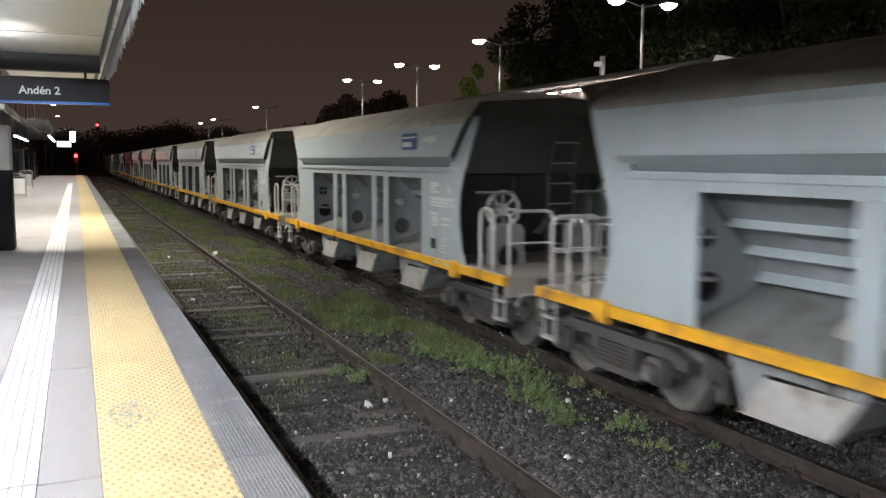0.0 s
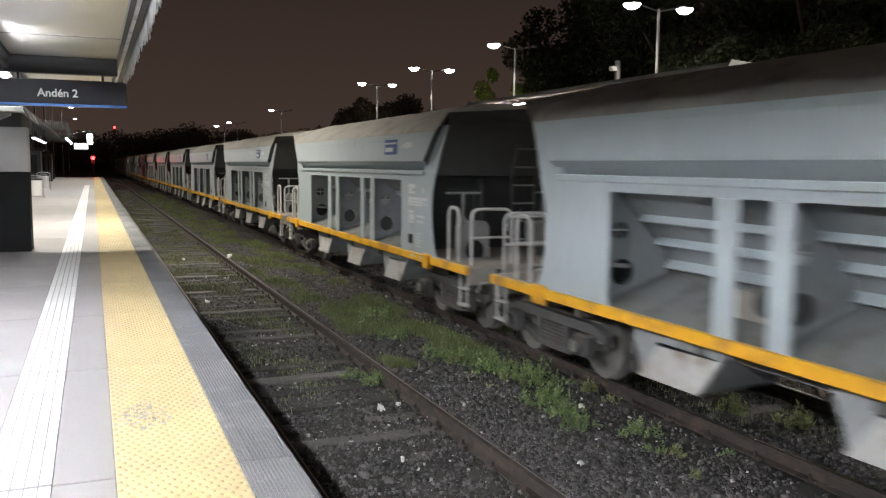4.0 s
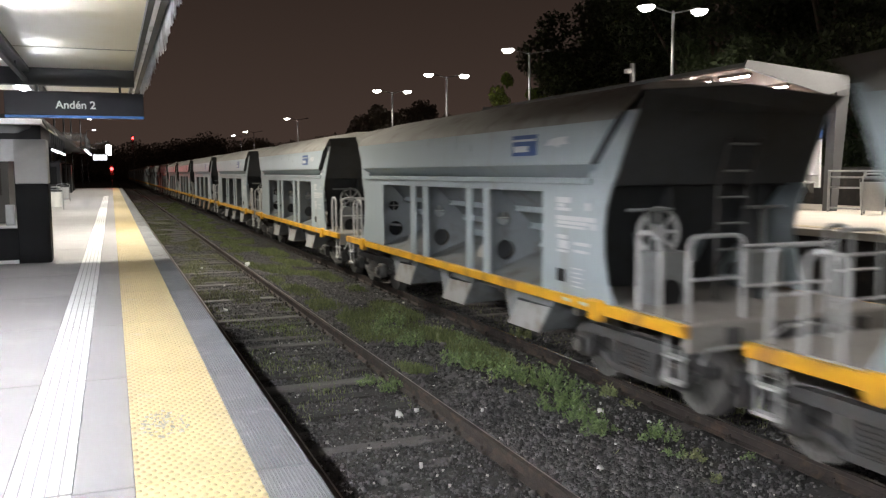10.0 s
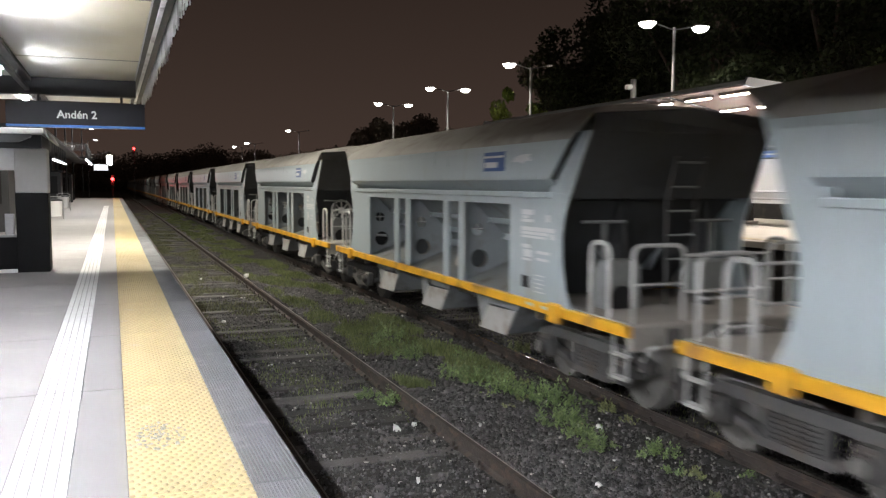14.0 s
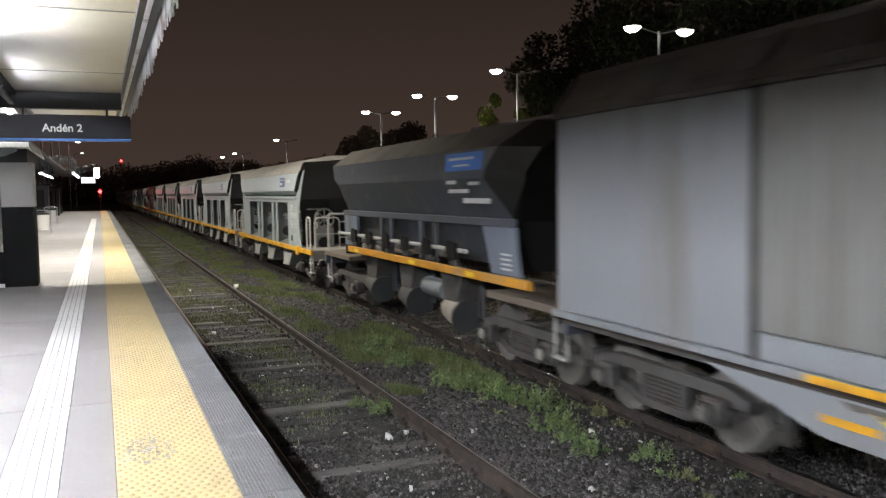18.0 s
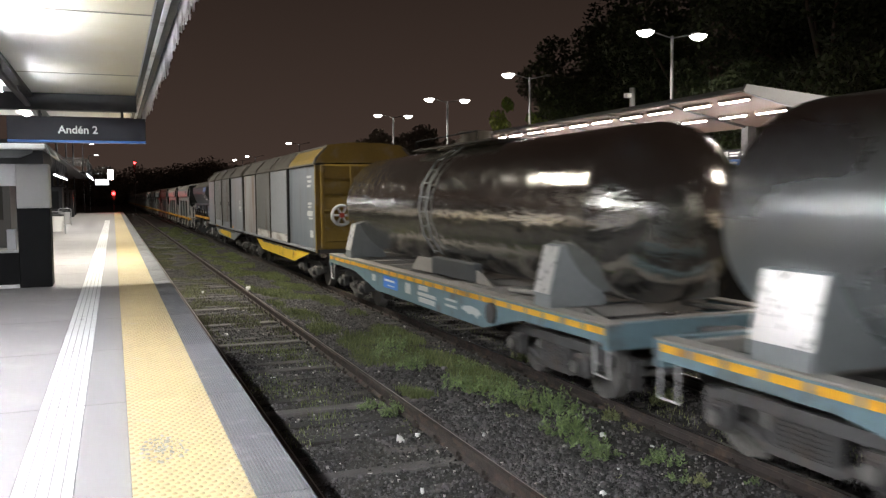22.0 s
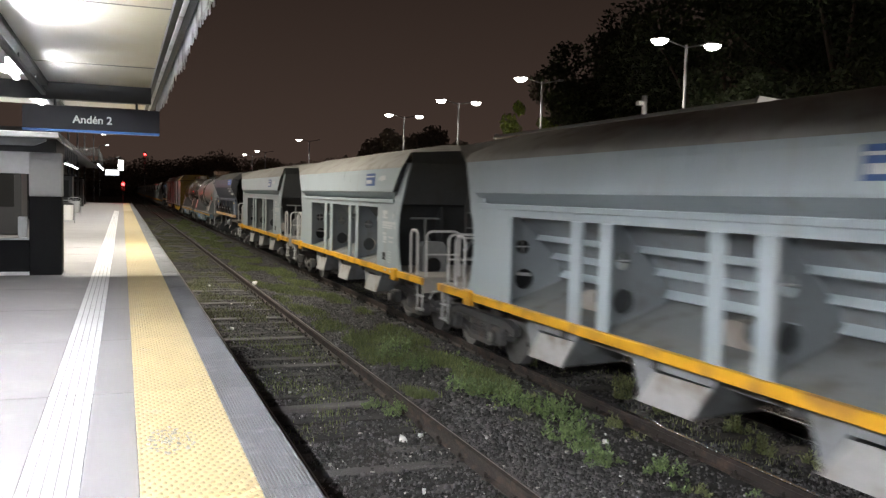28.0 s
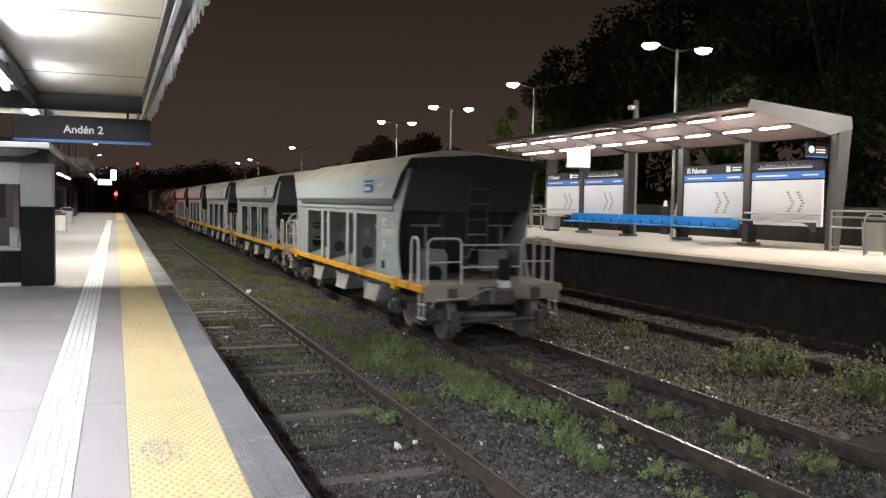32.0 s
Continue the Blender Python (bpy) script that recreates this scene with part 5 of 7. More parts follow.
M_EMBLEM_BLUE = mat("flat_emblem_blue", (0.07, 0.26, 0.80), 0.4, var=0.06)
M_PLACARD = mat("placard_orange", (0.95, 0.12, 0.03), 0.45, var=0.05)
M_GREEN = mat("placard_green", (0.02, 0.22, 0.12), 0.45, var=0.05)


def wheelset_mesh():
    w = Mesh()
    w.rod((-0.95, 0, 0), (0.95, 0, 0), 0.075, 10)
    for s in (-1, 1):
        w.rod((s * 0.80, 0, 0), (s * 0.935, 0, 0), 0.425, 26)
        w.rod((s * 0.775, 0, 0), (s * 0.80, 0, 0), 0.455, 26)
        w.rod((s * 0.935, 0, 0), (s * 0.94, 0, 0), 0.36, 26, 0.34)
        w.rod((s * 0.936, 0, 0), (s * 0.99, 0, 0), 0.11, 12)
        for k in range(4):
            a = k * math.pi / 2
            w.rod((s * 0.937, 0.24 * math.cos(a), 0.24 * math.sin(a)), (s * 0.946, 0.24 * math.cos(a), 0.24 * math.sin(a)), 0.04, 8)
    return w.data("wheelset", M_WHEEL)


WHEELSET = wheelset_mesh()


def bogie_mesh():
    b = Mesh()
    for s in (-1, 1):
        x0, x1 = (s * 1.02, s * 1.15)
        x0, x1 = min(x0, x1), max(x0, x1)
        b.extrude([(-1.28, 0.48), (-1.28, 0.60), (-0.95, 0.69), (0.95, 0.69), (1.28, 0.60), (1.28, 0.48), (0.9, 0.57), (-0.9, 0.57)], "x", x0, x1)
        b.extrude([(-1.05, 0.38), (-0.62, 0.29), (-0.45, 0.21), (0.45, 0.21), (0.62, 0.29), (1.05, 0.38), (1.05, 0.46), (0.55, 0.37), (0.4, 0.29), (-0.4, 0.29), (-0.55, 0.37), (-1.05, 0.46)], "x", x0, x1)
        for y in (-0.34, 0.34):
            b.box(x0, x1, y - 0.05, y + 0.05, 0.28, 0.58, 0.008)
        for y in (-0.9, 0.9):
            b.box(min(s * 1.14, s * 1.30), max(s * 1.14, s * 1.30), y - 0.15, y + 0.15, 0.30, 0.58, 0.03)
            b.rod((s * 1.29, y, 0.44), (s * 1.36, y, 0.44), 0.10, 12)
        for y in (-0.19, 0.0, 0.19):
            for z in range(6):
                b.rod((s * 1.09, y, 0.295 + 0.047 * z), (s * 1.09, y, 0.318 + 0.047 * z), 0.078, 9)
            b.rod((s * 1.09, y, 0.29), (s * 1.09, y, 0.57), 0.05, 8)
        for y in (-1.5, 1.5):
            b.box(min(s * 0.78, s * 0.94), max(s * 0.78, s * 0.94), y - 0.05, y + 0.05, 0.22, 0.58, 0.01)
    b.box(-1.05, 1.05, -0.2, 0.2, 0.42, 0.72, 0.02)
    b.rod((-1.0, -1.45, 0.40), (1.0, -1.45, 0.40), 0.04, 8).rod((-1.0, 1.45, 0.40), (1.0, 1.45, 0.40), 0.04, 8)
    b.rod((0, 0, 0.70), (0, 0, 0.90), 0.22, 14)
    return b.data("bogie", M_BOGIE)


BOGIE = bogie_mesh()
ac = Mesh()
ac.rod((-0.02, 0, 0), (0, 0, 0), 0.075, 12).rod((-0.032, 0, 0), (-0.02, 0, 0), 0.03, 8)
AXLE_CAP, AXLE_CAP_DULL = ac.data("axle_cap", M_CHUTE), ac.data("axle_cap", M_WHEEL)
WHEELS = []


def running_gear(t, ys, cap=AXLE_CAP_DULL):
    for y in ys:
        b = part("bogie", BOGIE, None, t)
        b.location = (0, y, 0)
        for d in (-0.9, 0.9):
            cp = part("axle_cap", cap, None, b)
            cp.location = (-1.362, d, 0.44)
            w = part("wheelset", WHEELSET, None, b)
            w.location = (0, d, 0.425)
            WHEELS.append(w)


def couplings(t, y_end):
    for s in (-1, 1):
        b = Mesh()
        y0, y1 = s * y_end, s * (y_end + 0.46)
        b.box(-0.16, 0.16, min(y0, y1 - s * 0.2), max(y0, y1 - s * 0.2), 0.78, 0.98, 0.02)
        b.box(-0.22, 0.22, min(y1 - s * 0.22, y1), max(y1 - s * 0.22, y1), 0.72, 1.02, 0.04)
        part("coupler", b, M_BOGIE, t)
        b = Mesh()
        b.tube([(0.35, y0 - 0.02 * s, 0.9), (0.37, y0 + 0.15 * s, 0.8), (0.36, y0 + 0.25 * s, 0.55), (0.33, y0 + 0.38 * s, 0.5), (0.3, y0 + 0.44 * s, 0.66)], 0.03)
        part("brake_hose", b, M_BLACK, t)


def pierced_plate(m, y, x_out, wall, z0, z1, holes, n=20):
    """A plate across the frame, from its outer edge to the sloping wall, with round holes through it: x, z, radius."""
    zs = [z0] + [(holes[i][1] + holes[i + 1][1]) / 2 for i in range(len(holes) - 1)] + [z1]
    for (cx, cz, r), za, zb in zip(holes, zs, zs[1:]):
        rim, ring = [], []
        for i in range(n):
            a = 2 * math.pi * (i + 0.5) / n
            c, q = math.cos(a), math.sin(a)
            ring.append((cx + r * c, cz + r * q))
            t = min(((zb - cz) if q > 0 else (cz - za)) / max(abs(q), 1e-6), (cx - x_out) / -c if c < 0 else 1e9)
            if c > -0.5:
                # the inner edge leans with the wall
                k = (wall(zb) - wall(za)) / (zb - za)
                den = c - k * q
                if den > 1e-6:
                    t = min(t, (wall(za) + k * (cz - za) - cx) / den)
            rim.append((cx + c * t, cz + q * t))
        pts = ring + rim
        for face, d in ((1, 0.0), (-1, 0.02)):
            vs = [(x, y + d, z) for x, z in pts]
            fs = [(i, n + i, n + (i + 1) % n, (i + 1) % n) for i in range(n)]
            m.add(vs, fs if face > 0 else [q[::-1] for q in fs])
        lip = [(x, y, z) for x, z in ring] + [(x, y + 0.02, z) for x, z in ring]
        m.add(lip, [(i, (i + 1) % n, n + (i + 1) % n, n + i) for i in range(n)])
        for cx2, cz2 in ((x_out, za), (x_out, zb), (wall(za), za), (wall(zb), zb)):
            ang = math.atan2(cz2 - cz, cx2 - cx) % (2 * math.pi)
            i = int((ang * n / (2 * math.pi) - 0.5) // 1) % n
            p, q = rim[i], rim[(i + 1) % n]
            m.add([(p[0], y, p[1]), (cx2, y, cz2), (q[0], y, q[1])], [(0, 1, 2)])
    m.weld()


def marking_block(t, x, rows, m):
    """Plain bars in place of small lettering: y0, y1, z0, z1."""
    b = Mesh()
    for y0, y1, z0, z1 in rows:
        b.box(x - 0.003, x, y0, y1, z0, z1)
    return tagged(part("marking", b, m, t), kind="stuff")


def hopper_pale(wheel_rear, chute, label):
    t = thing("hopper_wagon", label, "wagon", group="goods train")
    L = 6.42
    d = Mesh()
    d.box(-1.36, 1.36, -L + 0.02, -3.8, 0.99, 1.06, 0.008)
    part("end_deck", d, M_DECK, t)
    d = Mesh()
    d.box(-1.36, 1.36, 3.8, L - 0.02, 0.99, 1.06, 0.008)
    part("end_deck", d, M_DECK, t)
    d = Mesh()
    d.box(-0.45, -0.3, -L + 0.1, L - 0.1, 0.66, 0.985).box(0.3, 0.45, -L + 0.1, L - 0.1, 0.66, 0.985)
    for y in (-4.2, -2.0, 0.0, 2.0, 4.2):
        d.box(-1.37, 1.37, y - 0.06, y + 0.06, 0.80, 0.975)
    part("underframe", d, M_BOGIE, t)
    for s in (-1, 1):
        b = Mesh()
        b.box(min(s * 1.375, s * 1.455), max(s * 1.375, s * 1.455), -L, L, 0.92, 1.05, 0.01)
        part("sole_bar", b, M_SOLE, t, "yellow side sill")
        for y in (-4.80, 4.98):
            b = Mesh()
            b.box(min(s * 1.40, s * 1.50), max(s * 1.40, s * 1.50), y - 0.14, y + 0.14, 0.84, 1.09, 0.02)
            part("jacking_pad", b, M_SOLE, t)
    for s in (-1, 1):
        b = Mesh()
        b.box(-1.40, 1.40, min(s * (L - 0.10), s * L), max(s * (L - 0.10), s * L), 0.76, 1.045, 0.012)
        part("headstock", b, M_DECK, t)
        b = Mesh()
        b.tube([(-1.30, s * (L + 0.07), 0.66), (-1.22, s * (L + 0.07), 0.80), (-0.55, s * (L + 0.07), 0.82), (-0.25, s * (L + 0.10), 0.98), (0.12, s * (L + 0.12), 0.99)], 0.016, 6)
        part("uncoupling_lever", b, M_RAILING, t)
        for x in (-0.86, 0.86):
            b = Mesh()
            b.box(x - 0.09, x + 0.09, min(s * L, s * (L + 0.05)), max(s * L, s * (L + 0.05)), 0.80, 1.0, 0.012)
            part("lever_bracket", b, M_BOGIE, t)
        b = Mesh()
        b.box(-0.34, 0.34, min(s * L, s * (L + 0.06)), max(s * L, s * (L + 0.06)), 0.68, 1.02, 0.02)
        part("coupler_pocket", b, M_BOGIE, t)
    # side sheets: curved end plates, posts and the ledge above the bays
    rear = [(-5.12, 1.055), (-4.98, 1.30), (-4.90, 1.60), (-4.885, 1.90), (-4.93, 2.15), (-5.02, 2.35), (-5.07, 2.47)]
    for s in (-1, 1):
        xa, xb = min(s * 1.395, s * 1.425), max(s * 1.395, s * 1.425)
        b = Mesh()
        b.extrude(rear + [(-4.60, 2.49), (-4.55, 2.47), (-3.42, 2.47), (-3.42, 1.055)], "x", xa, xb)
        part("end_plate", b, M_WAGON, t)
        b = Mesh()
        b.extrude([(-y, z) for y, z in rear] + [(4.60, 2.49), (4.55, 2.47), (3.50, 2.47), (3.50, 1.055)], "x", xa, xb)
        part("end_plate", b, M_WAGON, t)
        b = Mesh()
        b.box(xa - 0.0, xb + 0.0, -3.418, 3.498, 2.32, 2.47)
        b.box(min(s * 1.38, s * 1.46), max(s * 1.38, s * 1.46), -4.62, 4.62, 2.42, 2.50, 0.01)
        part("ledge", b, M_WAGON, t)
        for y0, y1 in ((1.51, 1.79), (0.85, 1.11), (-1.11, -0.87), (-1.79, -1.54)):
            b = Mesh()
            b.box(xa - 0.004, xb + 0.004, y0, y1, 1.052, 2.318, 0.006)
            part("post", b, M_WAGON, t)
    # the hopper wall slopes inward below the ledge; pierced plates stand across the frame beside the posts
    wall_z, wall_at = (1.40, 1.455, 1.735, 2.02, 2.46), (-0.36, -0.40, -0.55, -0.82, -1.37)

    def wall_x(z):
        return float(np.interp(z, wall_z, wall_at))

    # sheets and plates in the bays wear the grey with shade mixed in
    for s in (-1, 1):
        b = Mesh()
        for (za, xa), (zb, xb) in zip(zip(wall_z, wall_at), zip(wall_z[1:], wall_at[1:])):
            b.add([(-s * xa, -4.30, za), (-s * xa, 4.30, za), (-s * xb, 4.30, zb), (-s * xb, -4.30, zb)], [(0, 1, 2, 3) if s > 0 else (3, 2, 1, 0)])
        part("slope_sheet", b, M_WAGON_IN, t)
        b = Mesh()
        b.extrude([(s * 0.36, 1.40), (s * 1.365, 1.045), (s * 1.365, 1.03), (s * 0.36, 1.37)], "y", -3.79, 3.79)
        part("outlet_slope", b, M_BRAKE_GREY, t)
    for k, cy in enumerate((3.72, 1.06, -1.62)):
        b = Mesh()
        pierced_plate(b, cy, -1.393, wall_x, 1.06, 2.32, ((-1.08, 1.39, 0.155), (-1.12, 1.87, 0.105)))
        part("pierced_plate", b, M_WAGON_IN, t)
        b = Mesh()
        b.rod((-1.225, cy + 0.02, 1.875), (-1.015, cy + 0.02, 1.875), 0.012, 6).rod((-1.12, cy + 0.02, 1.77), (-1.12, cy + 0.02, 1.975), 0.010, 6)
        part("hole_cross", b, M_RAILING, t)
        # dark cylinder added behind the larger hole, standing for the shade inside it
        b = Mesh()
        b.rod((-1.08, cy + 0.10, 1.39), (-1.08, cy + 0.42, 1.39), 0.15, 14)
        part("door_cylinder", b, M_BLACK if k == 0 else M_WAGON_END, t)
        if k == 0:
            b = Mesh()
            b.rod((-1.21, cy + 0.07, 1.47), (-0.95, cy + 0.07, 1.45), 0.025, 8)
            part("control_shaft", b, M_CHUTE, t)
        y0, y1 = cy - 0.03, (1.05, -1.63, -3.95)[k]
        for z in (2.02, 1.745, 1.465):
            b = Mesh()
            xw = wall_x(z)
            b.extrude([(xw + 0.02, z - 0.045), (xw - 0.10, z - 0.05), (xw - 0.115, z - 0.038), (xw - 0.10, z - 0.022), (xw - 0.03, z + 0.055)], "y", y1, y0)
            part("stiffener", b, M_WAGON, t)
        # the rounded hood of the discharge door, beside the next post
        b = Mesh()
        yc = y1 + 0.80
        pts = [(yc + 0.44 * math.cos(math.pi * q / 12), 1.10 + 0.34 * math.sin(math.pi * q / 12)) for q in range(13)]
        b.extrude(pts, "x", -1.02, -0.72)
        part("door_hood", b, M_DOOR_HOOD, t)
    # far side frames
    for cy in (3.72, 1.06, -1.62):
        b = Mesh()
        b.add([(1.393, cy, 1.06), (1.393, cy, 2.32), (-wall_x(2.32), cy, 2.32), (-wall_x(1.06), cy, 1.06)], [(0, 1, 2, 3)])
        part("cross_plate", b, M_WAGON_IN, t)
    # upper body, flaring out above the ledge
    sec = [(1.27, 2.475), (1.50, 2.66), (1.502, 2.69), (1.48, 3.06), (1.465, 3.15), (1.42, 3.23), (1.34, 3.30), (1.06, 3.46), (0.72, 3.61), (0.36, 3.67), (0.0, 3.68)]
    ring = [(x, z) for x, z in sec] + [(-x, z) for x, z in sec[-2::-1]]

    def y_end(z):
        """Where the upper body ends: leaning out up the side, drawn back again towards the crest."""
        return float(np.interp(z, (2.66, 3.20, 3.30, 3.68), (4.72, 5.22, 5.30, 4.55)))

    vs = [(x, -y_end(z), z) for x, z in ring] + [(x, y_end(z), z) for x, z in ring]
    n = len(ring)
    b = Mesh()
    fs = [(i, i + 1, n + i + 1, n + i) for i in range(n - 1)]
    b.add(vs, fs[:4])
    part("upper_side", b, M_WAGON, t)
    b = Mesh()
    b.add(vs, fs[-4:])
    part("upper_side", b, M_WAGON, t)
    b = Mesh()
    b.add(vs, fs[4:-4], True)
    part("roof", b, M_WAGON_ROOF, t)
    for s in (-1, 1):
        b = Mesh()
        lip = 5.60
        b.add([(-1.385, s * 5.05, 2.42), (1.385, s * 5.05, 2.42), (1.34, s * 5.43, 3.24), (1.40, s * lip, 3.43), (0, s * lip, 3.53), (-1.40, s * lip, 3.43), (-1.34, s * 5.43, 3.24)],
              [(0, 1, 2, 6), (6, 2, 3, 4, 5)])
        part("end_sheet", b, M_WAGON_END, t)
        for q in (-1, 1):
            # the side sheet runs on upwards behind the flared upper body as a broad strip
            b = Mesh()
            edge = [(q * 1.415, s * 4.50, 2.47), (q * 1.415, s * 5.07, 2.47), (q * 1.395, s * 5.22, 2.80), (q * 1.36, s * 5.44, 3.24), (q * 1.36, s * 4.98, 3.24)]
            b.add(edge + [(x - q * 0.03, y, z) for x, y, z in edge], [(0, 1, 2, 3, 4), (9, 8, 7, 6, 5)] + [(i, i + 5, (i + 1) % 5 + 5, (i + 1) % 5) for i in range(5)])
            part("corner_strip", b, M_WAGON, t)
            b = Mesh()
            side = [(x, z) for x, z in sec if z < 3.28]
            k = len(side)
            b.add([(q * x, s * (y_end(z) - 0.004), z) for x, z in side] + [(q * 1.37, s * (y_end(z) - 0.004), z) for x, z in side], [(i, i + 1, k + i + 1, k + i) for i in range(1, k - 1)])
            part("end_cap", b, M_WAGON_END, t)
        # the roof hips down to a straight lip over the end
        b = Mesh()
        crown = [(x, s * y_end(z), z) for x, z in ring if z > 3.1]
        k = len(crown)
        b.add(crown + [(-1.42, s * lip, 3.435), (0, s * lip, 3.535), (1.42, s * lip, 3.435)], [tuple(range(k // 2 + 1)) + (k + 1, k + 2), tuple(range(k // 2, k)) + (k, k + 1)])
        part("roof_hip", b, M_WAGON_ROOF, t)
        # below it the hopper slopes away under the overhang, recess shade painted near black
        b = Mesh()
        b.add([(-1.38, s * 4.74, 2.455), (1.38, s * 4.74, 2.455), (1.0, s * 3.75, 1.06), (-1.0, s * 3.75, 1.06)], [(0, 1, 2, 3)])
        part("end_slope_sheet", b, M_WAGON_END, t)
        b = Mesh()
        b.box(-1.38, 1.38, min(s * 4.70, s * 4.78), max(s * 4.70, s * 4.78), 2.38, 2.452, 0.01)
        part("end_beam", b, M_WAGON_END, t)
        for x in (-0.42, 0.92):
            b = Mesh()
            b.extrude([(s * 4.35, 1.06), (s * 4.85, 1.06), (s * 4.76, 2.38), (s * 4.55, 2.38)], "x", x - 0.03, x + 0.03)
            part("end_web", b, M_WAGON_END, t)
        # ladder up the end
        for x in (-0.04, 0.40):
            b = Mesh()
            b.tube([(x, s * 5.16, 1.06), (x, s * 5.16, 2.40), (x, s * 5.36, 2.95)], 0.024, 6)
            part("ladder_rail", b, M_BOGIE, t)
        for k in range(6):
            z = 1.33 + 0.31 * k
            b = Mesh()
            y = s * (5.16 + max(0.0, z - 2.40) * 0.36)
            b.rod((-0.04, y, z), (0.40, y, z), 0.016, 6)
            part("rung", b, M_BRAKE_GREY, t)
        # handrails at the deck corners
        for x0, x1, yy in ((-1.30, -0.62, 6.28), (0.62, 1.30, 6.28)):
            b = Mesh()
            b.tube(arch(x0, x1, s * yy, 1.05, 1.92), 0.024)
            b.rod((x0, s * yy, 1.48), (x1, s * yy, 1.48), 0.016, 6)
            part("handrail", b, M_RAILING, t)
        for x in (-1.33, 1.33):
            b = Mesh()
            b.tube(arch(s * 5.45, s * 5.85, x, 1.05, 1.92, 0.14, True), 0.028)
            part("handrail", b, M_RAILING, t)
        b = Mesh()
        b.rod((-0.62, s * 6.28, 1.80), (0.62, s * 6.28, 1.80), 0.018, 6).rod((-0.62, s * 6.28, 1.38), (0.62, s * 6.28, 1.38), 0.018, 6)
        part("cross_rail", b, M_RAILING, t)
        for x in (-1.38, 1.38):
            b = Mesh()
            b.tube([(x, s * 6.05, 0.95), (x, s * 6.05, 0.42), (x, s * 6.32, 0.42), (x, s * 6.32, 0.95)], 0.02, 6)
            b.box(x - 0.05, x + 0.05, min(s * 6.05, s * 6.32), max(s * 6.05, s * 6.32), 0.42, 0.45).box(x - 0.05, x + 0.05, min(s * 6.05, s * 6.32), max(s * 6.05, s * 6.32), 0.68, 0.70)
            part("foot_step", b, M_RAILING, t)
        b = Mesh()
        b.extrude([(-1.02, 1.06), (-0.52, 1.06), (-0.52, 1.56), (-0.58, 1.66), (-0.96, 1.66), (-1.02, 1.56)], "y", s * 5.0, s * 5.3)
        box = part("brake_box", b, M_BRAKE_GREY, t, "grey brake cylinder box")
        b = Mesh()
        b.rod((-0.80, s * 5.30, 1.18), (-0.80, s * 5.315, 1.18), 0.17, 16)
        part("cover", b, M_BLACK, box)
        b = Mesh()
        b.box(0.18, 0.74, min(s * 5.22, s * 5.45), max(s * 5.22, s * 5.45), 1.22, 1.65, 0.03)
        part("valve_box", b, M_BRAKE_GREY, t)
        b = Mesh()
        b.box(0.40, 0.52, min(s * 5.27, s * 5.40), max(s * 5.27, s * 5.40), 1.06, 1.22, 0.01)
        part("valve_stand", b, M_WAGON_END, t)
        b = Mesh()
        b.rod((0.7, s * 4.6, 1.25), (1.15, s * 4.6, 1.25), 0.16, 12)
        part("air_reservoir", b, M_WAGON_END, t)
        for x in (-0.90, 0.76):
            b = Mesh()
            b.rod((x - 0.31, s * 5.05, 2.13), (x + 0.31, s * 5.05, 2.13), 0.022, 6)
            b.rod((x, s * 5.05, 1.06), (x, s * 5.05, 2.13), 0.03, 8)
            part("tee_rail", b, M_BRAKE_GREY, t)
    s = -1 if wheel_rear else 1
    b = Mesh()
    c = (-0.69, s * 4.92, 1.86)
    pts = [(c[0] + 0.275 * math.cos(a * math.pi / 10), c[1], c[2] + 0.275 * math.sin(a * math.pi / 10)) for a in range(21)]
    b.tube(pts, 0.03, 6)
    for k in range(8):
        a = k * math.pi / 4
        b.rod(c, (c[0] + 0.29 * math.cos(a), c[1], c[2] + 0.29 * math.sin(a)), 0.02, 6)
    b.rod((c[0], c[1] - 0.05, c[2]), (c[0], c[1] + 0.05, c[2]), 0.09, 12)
    part("brake_wheel", b, M_RAILING, t, "pale spoked handbrake wheel")
    b = Mesh()
    b.box(c[0] - 0.09, c[0] + 0.09, c[1] - s * 0.16 - 0.07, c[1] - s * 0.16 + 0.07, 1.06, 1.93, 0.02)
    part("brake_stand", b, M_WAGON_END, t)
    for y in (2.22, -0.42, -3.02):
        # funnel below the frame: an upright web towards the front, and the slanting flap on the outside
        b = Mesh()
        b.add([(-1.34, y + 0.92, 0.915), (-1.34, y + 0.44, 0.80), (-1.36, y + 0.68, 0.42), (-1.34, y - 0.62, 0.915), (-0.35, y + 0.92, 0.95), (-0.35, y - 0.62, 0.95), (-0.45, y + 0.60, 0.45), (-0.45, y - 0.20, 0.45), (-1.36, y - 0.26, 0.43), (-1.34, y - 0.50, 0.80)],
              [(0, 1, 2), (0, 2, 6, 4), (3, 5, 7, 8, 9), (2, 8, 7, 6), (0, 3, 9, 1), (4, 6, 7, 5)])
        part("chute", b, M_CHUTE_WEB, t)
        b = Mesh()
        lean = [(-1.365, y - 0.52, 0.80), (-1.365, y + 0.42, 0.77), (-1.395, y + 0.70, 0.405), (-1.395, y - 0.25, 0.42)]
        b.add(lean + [(x + 0.022, q, z - 0.01) for x, q, z in lean], [(3, 2, 1, 0), (4, 5, 6, 7), (0, 1, 5, 4), (1, 2, 6, 5), (2, 3, 7, 6), (3, 0, 4, 7)])
        part("chute_flap", b, chute, t)
    b = Mesh()
    b.rod((-1.15, -2.4, 0.80), (-1.15, 3.0, 0.80), 0.025, 6)
    part("control_rod", b, M_RAILING, t)
    running_gear(t, (-5.12, 5.16))
    couplings(t, L)
